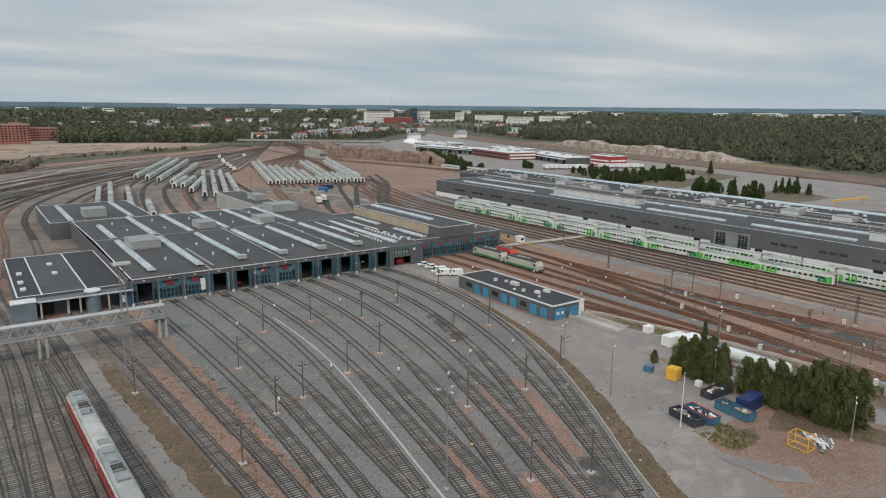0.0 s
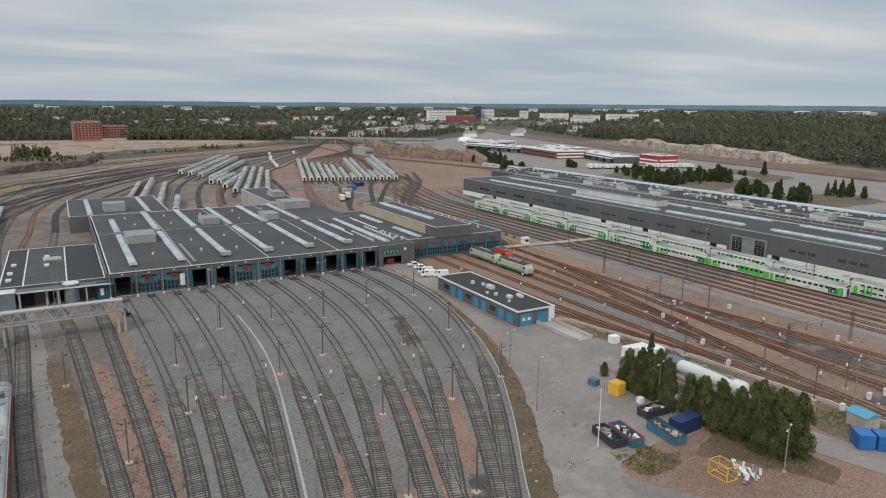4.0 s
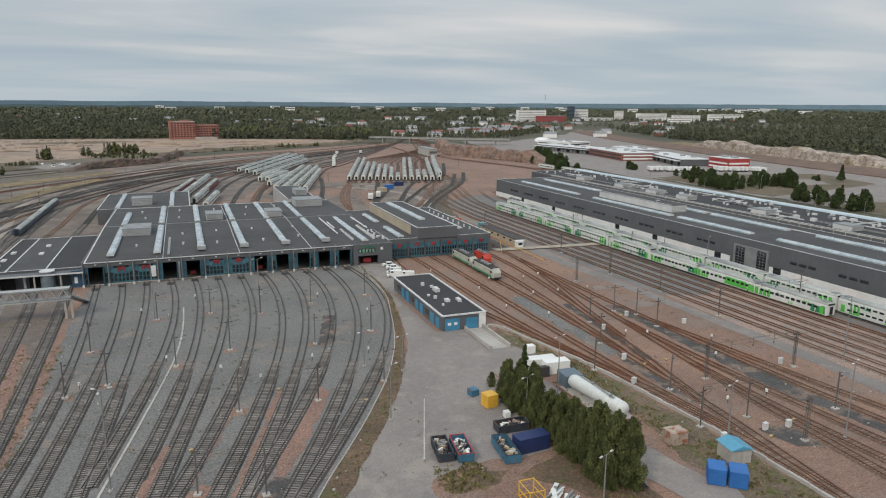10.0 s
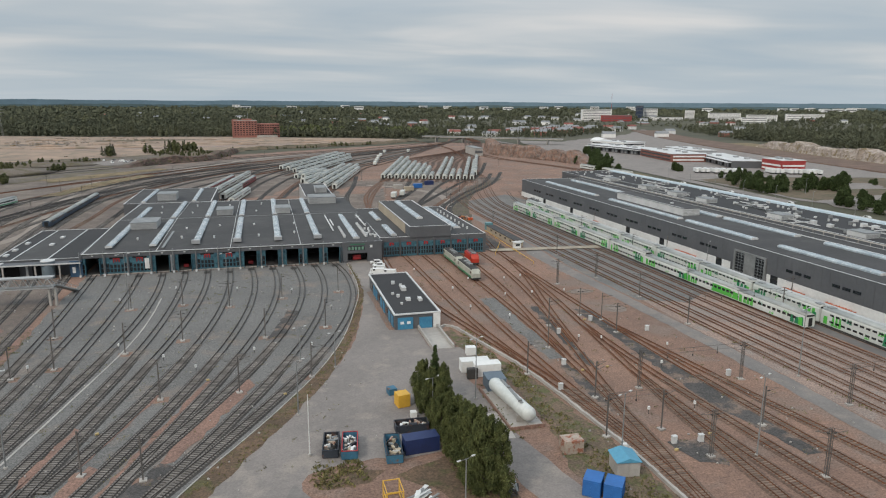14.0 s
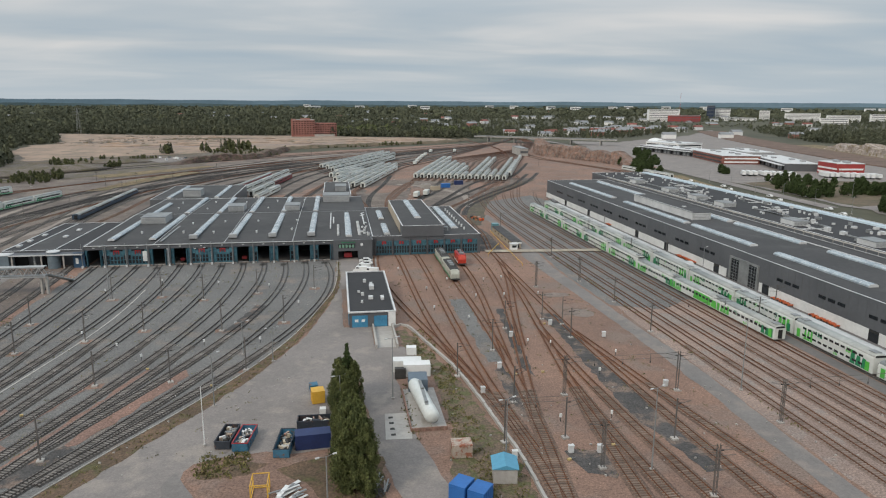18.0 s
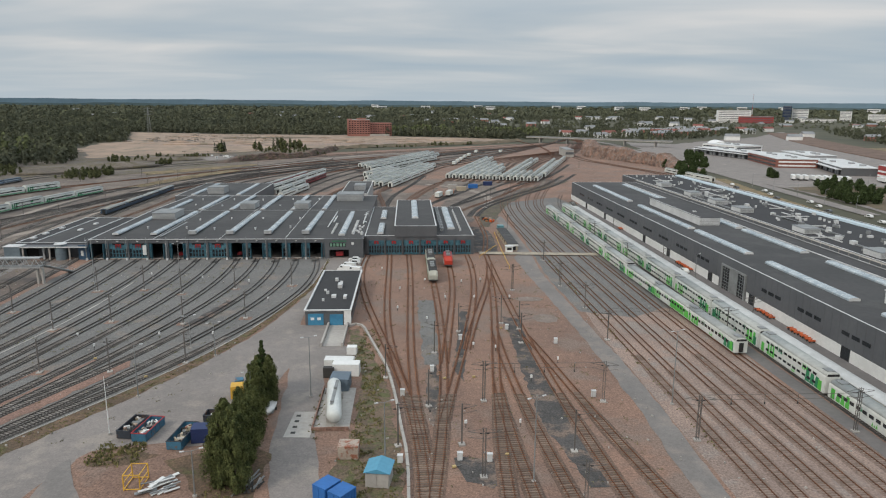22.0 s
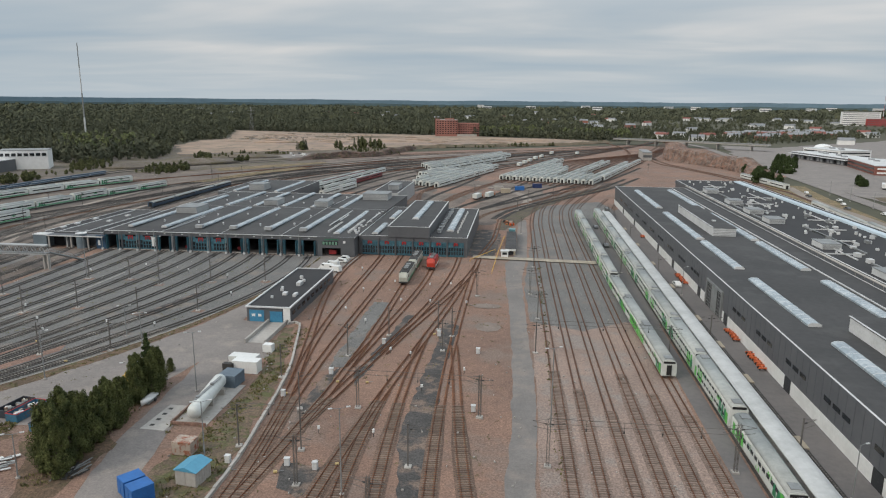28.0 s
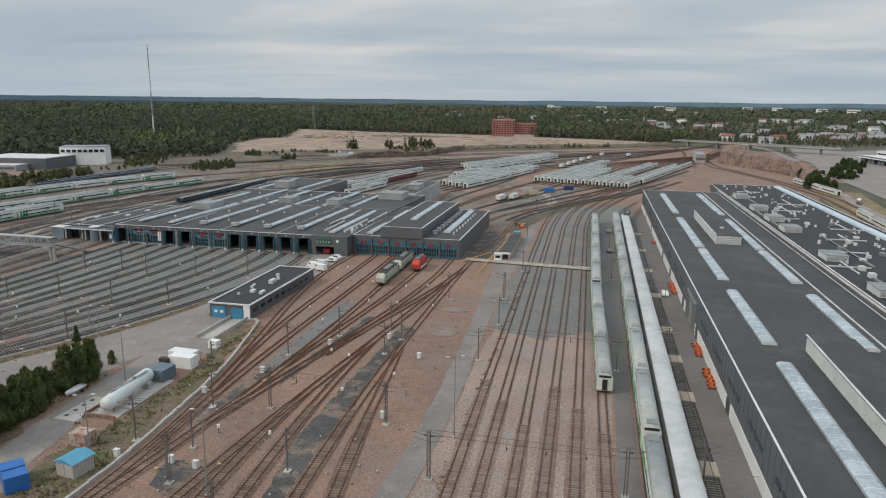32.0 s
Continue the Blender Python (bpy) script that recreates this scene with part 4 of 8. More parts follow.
# second nave, higher, with a beige clerestory
wall_box("nave", 276.2, 316.0, -90, 392, 0, WZ + 1.5, wh, M_CLAD, M_ROOF2, 0.4)
part("clerestory", Geo().box(275.3, 276.1, -90, 364, WZ - 1.0, WZ + 1.3), M_BEIGELIGHT, wh, "pale beige clerestory wall between the naves")
for y in range(-60, 388, 5):
    part("clerestory_window", Geo().box(275.18, 275.32, y, y + 4.6, WZ + 0.1, WZ + 1.1), M_CLAD, wh)
eg = Geo().loft([[(x, y, z) for x, z in ((309.2, WZ + 1.38), (309.4, WZ + 2.1), (312.4, WZ + 2.1), (312.6, WZ + 1.38))] for y in (-84, 388)])
part("edge_skylight", eg, M_EDGEGLAZE, wh, "long pale blue glazed strip on the roof edge")
rnd = random.Random(11)
for i in range(210):
    x, y = rnd.uniform(280, 307), rnd.uniform(-40, 384)
    if rnd.random() < 0.4:
        h = rnd.uniform(0.5, 1.2)
        part("roof_vent", Geo().rod((x, y, WZ + 1.35), (x, y, WZ + 1.35 + h), rnd.uniform(0.3, 0.6), n=8), M_TRIM, wh)
    else:
        a, b = rnd.uniform(0.6, 1.8), rnd.uniform(0.6, 2.6)
        part("roof_box", Geo().box(x, x + a, y, y + b, WZ + 1.35, WZ + 1.35 + rnd.uniform(0.5, 1.3)), M_TRIM if rnd.random() < 0.6 else M_STEEL, wh)
for y in (70, 128, 150, 190, 238, 262, 290, 330):
    roof_unit(278.5, 284.5, y, y + 8, WZ + 1.38, 1.8, wh, M_TRIM)
for i in range(16):
    x, y = 281 + (i * 7) % 24, 20 + i * 22
    part("roof_pipe", Geo().box(x, x + 0.35, y, y + 16 + (i * 5) % 14, WZ + 1.5, WZ + 1.85), M_TRIM, wh)
    part("roof_pipe", Geo().box(x - 6, x + 6, y + 8, y + 8.35, WZ + 1.5, WZ + 1.85), M_TRIM, wh)
for i in range(5):
    a = 60 + i * 62
    part("roof_duct", Geo().box(279 + 5 * (i % 3), 279.6 + 5 * (i % 3), a, a + 48, WZ + 1.4, WZ + 1.9), M_STEEL, wh)

# ---- low hut with blue doors ----
hut = thing("workshop_hut", "long low workshop hut with black roof and blue doors", "hut", (115.8, 128.4, 0))
hw = Geo().box(109.9, 121.6, 128.2, 128.55, 0, 4.1).box(109.9, 121.6, 170.2, 170.55, 0, 4.1).box(109.9, 110.25, 128.55, 170.2, 0, 4.1).box(121.25, 121.6, 128.55, 170.2, 0, 4.1)
part("wall", hw, M_CLAD, hut, "dark grey boarded wall")
part("white_corner_wall", Geo().box(119.9, 121.75, 128.0, 128.2, 0, 4.1), M_WHITE, hut)
part("roof", Geo().box(110.25, 121.25, 128.55, 170.2, 3.7, 3.95), M_ROOF2, hut, "black bitumen roof")
part("roof_edge", Geo().box(109.6, 121.9, 127.9, 128.35, 3.95, 4.3).box(109.6, 121.9, 170.4, 170.8, 3.95, 4.3).box(109.6, 110.05, 128.35, 170.4, 3.95, 4.3).box(121.45, 121.9, 128.35, 170.4, 3.95, 4.3), M_TRIM, hut, "white roof edge boards")
part("garage_door", Geo().box(110.6, 114.6, 128.06, 128.18, 0.1, 3.2), M_BLUE, hut, "blue garage door with white marks")
for x in (111.3, 113.0):
    part("door_mark", Geo().box(x, x + 0.9, 128.02, 128.06, 1.5, 2.2), M_WHITE, hut)
part("garage_door", Geo().box(116.2, 119.6, 128.06, 128.18, -0.05, 3.0), M_BLUE, hut)
for i in range(9):
    y = 130.2 + i * 4.2
    if i in (0, 1, 3, 4, 6, 7):
        part("side_door", Geo().box(109.74, 109.88, y, y + 2.6, 0.1, 2.9), M_BLUE, hut)
    else:
        part("window", Geo().box(109.78, 109.88, y, y + 2.6, 1.4, 2.7), M_GLASS, hut)
    part("window", Geo().box(121.62, 121.7, y, y + 2.4, 1.6, 2.6), M_GLASS, hut)
for x, y, a, b, h in ((115.4, 140, 1.2, 1.6, 0.7), (113.5, 144, 0.8, 0.8, 0.8), (116.1, 150, 1.3, 3.0, 1.0), (114.6, 158, 0.9, 0.9, 0.9), (118.7, 139, 0.9, 2.4, 0.7), (113.2, 137, 0.6, 0.6, 0.6), (112.6, 147, 0.7, 0.7, 0.5), (116.4, 155, 0.8, 0.8, 0.7)):
    part("roof_vent", Geo().box(x, x + a, y, y + b, 3.95, 3.95 + h), M_TRIM, hut)


# ---- trains ----
def body_profile(w, h, z0):
    """Half-rounded coach section, (x, z) points from the lower left round to the lower right."""
    return [(-w / 2 + 0.06, z0), (-w / 2, z0 + 0.35), (-w / 2, h - 1.0), (-w / 2 + 0.12, h - 0.6), (-w / 2 + 0.42, h - 0.22), (-w / 2 + 0.95, h - 0.03), (0, h + 0.04),
            (w / 2 - 0.95, h - 0.03), (w / 2 - 0.42, h - 0.22), (w / 2 - 0.12, h - 0.6), (w / 2, h - 1.0), (w / 2, z0 + 0.35), (w / 2 - 0.06, z0)]


def make_coach(label, length=25.2, h=4.3, double=False, paint=None, roof=None, accent=None, accent2=None, seed=0, detail=True, band=None, panel=None):
    """A railway coach along y, centred on its base."""
    rnd = random.Random(seed)
    paint, roof = paint or M_COACH_WHITE, roof or M_COACH_ROOF
    c = thing("railway_coach", label, "railway coach", (0, 0, 0), "parked coaches")
    w, z0, L = 3.2, 0.75, length / 2
    prof = body_profile(w, h, z0)
    side = [p for p in prof if p[1] <= h - 0.6]
    b = Geo()
    b.loft([[(x, y, z) for x, z in prof] for y in (-L, L)])
    part("body", b, paint, c)
    rp = [(x * 1.012, z + 0.025) for x, z in prof[3:10]]
    r = Geo()
    n = len(rp)
    rings = [[(x, y, z) for x, z in rp] + [(x * 0.97, y, z - 0.06) for x, z in rp[::-1]] for y in (-L + 0.05, L - 0.05)]
    r.loft(rings)
    part("roof", r, roof, c, "grey weathered coach roof", True)
    for s in (-1, 1):
        x = s * (w / 2 + 0.012)
        x0, x1 = min(x, x - s * 0.03), max(x, x - s * 0.03)
        rows = ((1.62, 2.15), (3.38, 3.9)) if double else ((2.15, 2.85),)
        if not detail:
            rows = ((1.7, 2.15), (3.4, 3.85)) if double else ((2.2, 2.8),)
        if detail:
            if band:
                part("side_band", Geo().box(x0 - 0.002 * 0, x1, -L + 0.1, L - 0.1, 1.0, 3.1), band, c)
            if panel:
                part("green_panel", Geo().box(min(x, x + s * 0.004), max(x, x + s * 0.004), -L + 4.0, L - 13.0, 1.0, h - 0.95), panel, c, "bright green side panel")
            for za, zb in rows:
                nw = 11
                for i in range(nw):
                    yc = -L + 2.6 + (length - 5.2) * (i + 0.5) / nw
                    part("window", Geo().box(min(x, x + s * 0.012), max(x, x + s * 0.012), yc - 0.62, yc + 0.62, za, zb), M_GLASS, c)
            for yc in (-L + 1.5, L - 1.5):
                part("door", Geo().box(min(x, x + s * 0.02), max(x, x + s * 0.02), yc - 0.6, yc + 0.6, 0.95, 3.0), accent or M_GREEN2, c)
        if accent:
                if not detail:
                    part("lower_band", Geo().box(x0, x1, -L + 0.1, L - 0.1, 0.9, 1.55), accent, c)
                for q in range(5 if detail else 4):
                    yc = -L + 1.0 + q * (length - 5) / 4.4 + rnd.uniform(-0.8, 0.8)
                    ln = rnd.uniform(3.2, 5.0) if q in (0, 4) else rnd.uniform(1.0, 2.6)
                    zt = h - 0.95
                    gq = Geo()
                    gx = x + s * 0.006
                    for k in range(3):
                        ya = yc + k * ln / 3
                        hh = rnd.uniform(0.7, 1.0) * (zt - 1.0) if q in (0, 4) else rnd.uniform(0.2, 0.5) * (zt - 1.0)
                        z_lo = 1.0 if q % 2 == 0 else zt - hh
                        gq.add([(gx, ya, z_lo), (gx, ya + ln / 3 * 0.92, z_lo), (gx, ya + ln / 3 * 0.92 - 0.3, z_lo + hh), (gx, ya + 0.2, z_lo + hh)], [(0, 1, 2, 3) if s > 0 else (3, 2, 1, 0)])
                    part("livery_patch", gq, accent if q % 3 else (accent2 or accent), c, "green livery pattern")
        if not detail:
            for za, zb in rows:
                part("window_band", Geo().box(min(x, x + s * 0.012), max(x, x + s * 0.012), -L + 2.4, L - 2.4, za, zb), M_GLASS, c)
    for yc in (-L + 4.2, L - 4.2):
        bg = part("bogie", Geo().box(-1.35, 1.35, yc - 1.9, yc + 1.9, 0.45, 0.85), M_UNDER, c)
        if detail:
            for d in (-1.25, 1.25):
                part("wheelset", Geo().rod((-0.85, yc + d, 0.78), (0.85, yc + d, 0.78), 0.44, n=10), M_UNDER, bg)
    if not detail:
        part("end_door", Geo().box(-0.75, 0.75, -L - 0.12, -L, 0.9, min(3.2, h - 0.6)), M_BLACK, c)
        return c
    part("underframe", Geo().box(-1.3, 1.3, -L + 6.6, L - 6.6, 0.5, 0.76), M_UNDER, c)
    for yc in (-L + 1.6, L - 1.6):
        part("roof_ventilator", Geo().box(-0.8, 0.8, yc - 0.9, yc + 0.9, h - 0.04, h + 0.16), M_STEEL, c)
    for s in (-1, 1):
        part("end_wall", Geo().box(-1.45, 1.45, *sorted((s * L, s * (L + 0.08))), 0.95, h - 0.75), paint, c)
        part("end_roof_shade", Geo().box(-1.2, 1.2, *sorted((s * L, s * (L + 0.12))), h - 0.74, h - 0.3), M_BLACK, c)
        part("gangway", Geo().box(-0.5, 0.5, *sorted((s * L, s * (L + 0.28))), 1.0, 3.2), M_BLACK, c)
    return c


STOOD = set()


def stand(kind, m):
    """Sets the first of a kind down at m, and copies of it after that."""
    if kind.name in STOOD:
        return copy_thing(kind, m)
    STOOD.add(kind.name)
    kind.matrix_basis = m
    return kind


def put_train(kinds, x, y0, pitch=25.6, heading=0.0, z=0.36):
    """Copies of coaches one behind the other along a straight track."""
    a = radians(heading)
    for k, kind in enumerate(kinds):
        d = pitch * (k + 0.5)
        stand(kind, pose(x - d * math.sin(a), y0 + d * math.cos(a), z - 0.36, 0, 0, heading))


WG = "white and green"
single = make_coach("white and light green single-deck coach with grey roof", accent=M_GREEN, accent2=M_GREEN2, seed=1)
single_b = make_coach("white single-deck coach with large green side patches", accent=M_GREEN, accent2=M_GREEN, seed=3, panel=M_GREEN)
deck_a = make_coach("white and green double-deck coach with grey roof", h=5.1, double=True, accent=M_GREEN, accent2=M_GREEN2, seed=2)
deck_b = make_coach("white double-deck coach with green pattern", h=5.1, double=True, accent=M_GREEN2, accent2=M_GREEN, seed=5)
put_train([single, single_b, single], 213.3, 103.6, 24.0, 1.5)
put_train([deck_a, deck_b, deck_a, deck_b, deck_a], 211.4, 175.6, 26.4, 0.35)
put_train([single, single, single], 220.7, 0.4, 26.4)
put_train([deck_a, deck_b, deck_a, deck_b, deck_a, deck_b, deck_a, deck_b, deck_a], 220.6, 79.8, 26.0)

# ---- far and near parked trains ----
plain_white = make_coach("pale grey-green parked coach with weathered roof", detail=False)
M_COACH_GREEN = mat("green_white_coach_paint", (0.16, 0.42, 0.24), (0.12, 0.32, 0.18), 0.45, vary=0.1)
plain_deck = make_coach("pale double-deck parked coach with green stripes", h=5.1, double=True, detail=False, accent=M_COACH_GREEN, accent2=M_GREEN2, seed=4)
M_COACH_DARK = mat("dark_blue_coach_paint", (0.05, 0.085, 0.125), (0.03, 0.055, 0.09), 0.45, vary=0.1)
M_COACH_RED = mat("dark_red_coach_paint", (0.20, 0.03, 0.035), (0.15, 0.025, 0.03), 0.45, vary=0.1)
dark_coach = make_coach("dark blue parked coach with grey roof", h=3.4, paint=M_COACH_DARK, detail=False)
red_coach = make_coach("dark red parked coach with pale roof", paint=M_COACH_RED, detail=False)
green_coach = make_coach("white coach with green side patches and pale roof", accent=M_COACH_GREEN, accent2=M_GREEN2, seed=9, detail=False)

flat_wagon = thing("flat_wagon", "long low grey flat wagon on a siding", "wagon", (0, 0, 0), "flat wagons")
part("deck", Geo().box(-1.4, 1.4, -9.4, 9.4, 1.1, 1.35), M_STEEL, flat_wagon)
part("load", Geo().box(-1.2, 1.2, -8.6, 8.6, 1.35, 2.1), M_COACH_DARK, flat_wagon, "dark covered load")
for y_ in (-6.4, 6.4):
    part("bogie", Geo().box(-1.2, 1.2, y_ - 1.5, y_ + 1.5, 0.4, 1.1), M_UNDER, flat_wagon)

# fans of stored coaches beyond the depot
for x, y, n, hd in ((94, 566, 7, -21.5), (99.5, 553, 7, -21.5), (104, 536, 7, -21.5), (107.5, 512, 6, -22), (103, 489, 2, -24), (108, 486, 2, -24), (106, 458, 3, -22),
                    (107, 432, 6, -16), (112.5, 427, 6, -16), (118, 423, 6, -16), (124.5, 419, 5, -15)):
    put_train([plain_white] * n, x, y, 25.6, hd)
for i, n in enumerate((7, 7, 5, 5, 4, 4, 3, 1, 7, 7, 2, 2, 7, 6)):
    put_train([plain_white] * n, 167 + 4.95 * i, 476 - 1.65 * i, 25.6, -16.2 - 0.15 * i)
put_train([plain_white] * 7, 243, 484, 25.6, -18)
# storage sidings west of the depot
WEST_ROWS = [[(-62, 160), (-60.5, 229), (-56, 271)], [(-86, 215), (-82, 251), (-76, 290), (-67.5, 345), (-54, 412)], [(-124, 262), (-121, 300), (-114, 348), (-104, 385), (-86, 432)]]


def train_along(kinds, line, pitch=26.2):
    """Copies of coaches one behind the other along a bent track."""
    for kind, (x, y, a) in zip(kinds, resample(line, pitch / 2)[1::2]):
        stand(kind, pose(x, y, 0, 0, 0, math.degrees(a) - 90))


train_along([plain_deck, green_coach, plain_deck, plain_deck], smooth_line(WEST_ROWS[0]))
train_along([green_coach, plain_deck, green_coach, green_coach, plain_deck, green_coach, green_coach], smooth_line(WEST_ROWS[1]))
train_along([green_coach, plain_deck, green_coach, plain_white, green_coach, plain_deck], smooth_line(WEST_ROWS[2]))
train_along([green_coach, plain_deck, plain_white, plain_deck], smooth_line([(x - 4.7, y) for x, y in WEST_ROWS[0]]))
train_along([plain_deck, green_coach, plain_white, green_coach], smooth_line([(x - 5.2, y) for x, y in WEST_ROWS[1][:4]]))
train_along([plain_white, plain_deck, plain_white, green_coach, plain_white], smooth_line([(x - 5.2, y) for x, y in WEST_ROWS[2]]))
put_train([dark_coach] * 3, -128, 300, 26.6, -8)
put_train([flat_wagon] * 6, -146, 340, 19.5, -3.2)
put_train([flat_wagon] * 6, -153, 352, 19.5, -3.2)
put_train([dark_coach] * 4, -17.4, 306, 25.6, 0.2)
put_train([plain_white, red_coach, red_coach, red_coach], 40, 392, 25.6, -9.5)
put_train([plain_white] * 5, 47, 394, 25.6, -9.5)
put_train([plain_white, plain_white, red_coach, red_coach], 55.5, 384, 25.6, -9.5)
put_train([plain_white] * 2, 61, 362, 25.6, -9.5)
# east of the warehouse
put_train([plain_deck] * 4 + [plain_white] * 3, 334.5, 190, 25.6, -4.5)
put_train([plain_white] * 3, 364.5, 452, 25.6, 5)

# white and red electric train beside the fan
M_TRAIN_RED = mat("red_train_side", (0.45, 0.035, 0.035), (0.36, 0.03, 0.03), 0.4)
M_PALE_ROOF = mat("pale_train_roof", (0.40, 0.405, 0.40), (0.26, 0.265, 0.26), 0.5, big=0.15, small=0.9)


def electric_unit(label):
    c = make_coach(label, 26.0, 4.2, accent=M_TRAIN_RED, accent2=M_TRAIN_RED, seed=21, band=M_TRAIN_RED, roof=M_PALE_ROOF)
    c["category"] = "electric train"
    pan = part("pantograph", Geo().bar((-0.9, 3.6, 4.5), (0.9, 3.6, 4.5), 0.12).bar((-0.5, 5.4, 4.3), (-0.8, 3.6, 4.5), 0.1).bar((0.5, 5.4, 4.3), (0.8, 3.6, 4.5), 0.1).box(-0.8, 0.8, 4.8, 6.2, 4.28, 4.42), M_UNDER, c, "folded dark pantograph")
    part("roof_equipment", Geo().box(-0.9, 0.9, 0.8, 2.6, 4.25, 4.55), M_STEEL, c)
    part("roof_equipment", Geo().box(-0.6, 0.6, 7.0, 8.6, 4.25, 4.5), M_STEEL, c)
    return c


emu = electric_unit("white electric train car with red sides and pale roof")
for k in range(4):
    yc = 125.2 - 26.3 * k
    xc = -2.75 + (125.2 - yc) * 0.03
    stand(emu, pose(xc, yc, 0, 0, 0, 1.7))


# ---- locomotives ----
def locomotive(label, length, paint, stripe, roof_mat):
    c = thing("locomotive", label, "locomotive", (0, 0, 0), "locomotives by the depot")
    L, w, h = length / 2, 3.0, 3.95
    b = Geo()
    sec = [(-w / 2, 0.95), (-w / 2, h - 0.5), (-w / 2 + 0.45, h), (w / 2 - 0.45, h), (w / 2, h - 0.5), (w / 2, 0.95)]
    rings = []
    for y, k, top in ((-L, 0.86, 2.6), (-L + 0.9, 1.0, h), (L - 0.9, 1.0, h), (L, 0.86, 2.6)):
        rings.append([(x * k, y, min(z, top)) for x, z in sec])
    b.loft(rings)
    part("body", b, paint, c)
    part("roof", Geo().box(-1.38, 1.38, -L + 1.4, L - 1.4, h - 0.25, h + 0.1), roof_mat, c, "dark roof deck")
    for s in (-1, 1):
        part("side_stripe", Geo().box(*sorted((s * w / 2, s * (w / 2 + 0.02))), -L + 1.2, L - 1.2, 1.0, 1.6), stripe, c, "coloured side stripe")
        for yc in (-L + 1.7, L - 1.7):
            part("cab_window", Geo().box(*sorted((s * w / 2, s * (w / 2 + 0.02))), yc - 0.45, yc + 0.45, 2.4, 3.2), M_GLASS, c)
        part("windscreen", Geo().add([(-1.15, s * (L - 0.02), 2.55), (1.15, s * (L - 0.02), 2.55), (1.15, s * (L - 0.72), 3.5), (-1.15, s * (L - 0.72), 3.5)], [(0, 1, 2, 3) if s < 0 else (3, 2, 1, 0)]), M_GLASS, c)
        part("buffer_beam", Geo().box(-1.35, 1.35, *sorted((s * L, s * (L + 0.35))), 0.8, 1.25), M_UNDER, c)
        part("pantograph", Geo().bar((-0.9, s * (L - 4.2), 4.75), (0.9, s * (L - 4.2), 4.75), 0.12).bar((-0.5, s * (L - 5.6), 4.1), (-0.85, s * (L - 4.2), 4.75), 0.1).bar((0.5, s * (L - 5.6), 4.1), (0.85, s * (L - 4.2), 4.75), 0.1), M_UNDER, c)
    for y in (-2.6, 0.0, 2.6):
        part("roof_equipment", Geo().box(-0.7, 0.7, y - 0.8, y + 0.8, h + 0.12, h + 0.55), M_STEEL, c)
    for yc in (-L + 3.6, L - 3.6):
        bg = part("bogie", Geo().box(-1.3, 1.3, yc - 1.9, yc + 1.9, 0.42, 0.96), M_UNDER, c)
        for d in (-1.3, 1.3):
            part("wheelset", Geo().rod((-0.85, yc + d, 0.86), (0.85, yc + d, 0.86), 0.5, n=10), M_UNDER, bg)
    return c


M_LOCO_PALE = mat("pale_grey_loco", (0.44, 0.45, 0.39), (0.30, 0.31, 0.27), 0.45, big=0.3, small=1.5)
M_ORANGERED = mat("bright_red_loco_paint", (0.50, 0.045, 0.02), (0.38, 0.03, 0.018), 0.45, big=0.3, small=2)
loco = locomotive("pale electric locomotive with green stripe and roof equipment", 17.6, M_LOCO_PALE, M_GREEN2, M_UNDER)
for yc in (178.2, 197.0):
    stand(loco, pose(144.6, yc, 0, 0, 0, 0.5))
red_loco = locomotive("bright red shunting locomotive outside the depot doors", 10.5, M_ORANGERED, M_WHITE, M_RED)
stand(red_loco, pose(150.9, 195.2, 0, 0, 0, -1))
stand(loco, pose(226.2, 318, 0, 0, 0, -6))


# ---- road vehicles ----
def car(label, length, h, paint, van=False):
    c = thing("van" if van else "car", label, "van" if van else "car", (0, 0, 0), "parked vehicles")
    L, w = length / 2, 0.92
    side = [(-L, 0.35), (-L, 0.9), (-L + 0.25, h if van else h * 0.66), (-L + 0.9, h), (L * (0.55 if van else 0.3), h), (L * (0.8 if van else 0.55), 1.0), (L - 0.1, 0.85), (L, 0.35)]
    b = Geo()
    b.loft([[(x * k, y, z) for y, z in side] for x, k in ((-w, 1), (w, 1))])
    part("body", b, paint, c)
    zt = h - 0.12
    for s in (-1, 1):
        part("side_window", Geo().box(*sorted((s * w, s * (w + 0.015))), -L * 0.55 if not van else L * 0.2, L * (0.5 if van else 0.28), zt - 0.5, zt), M_GLASS, c)
        for y in (-L * 0.62, L * 0.62):
            wh_ = part("wheel", Geo().rod((s * (w - 0.2), y, 0.33), (s * (w + 0.02), y, 0.33), 0.33, n=10), M_BLACK, c)
            part("rim", Geo().rod((s * (w + 0.02), y, 0.33), (s * (w + 0.03), y, 0.33), 0.2, n=8), M_STEEL, wh_)
    ya, yb = L * (0.58 if van else 0.33), L * (0.79 if van else 0.54)
    part("windscreen", Geo().add([(-0.78, yb, 1.1), (0.78, yb, 1.1), (0.72, ya, h - 0.06), (-0.72, ya, h - 0.06)], [(3, 2, 1, 0)]), M_GLASS, c)
    for s in (-1, 1):
        part("headlight", Geo().box(s * 0.6 - 0.15, s * 0.6 + 0.15, L - 0.02, L + 0.03, 0.6, 0.78), M_TRIM, c)
    return c


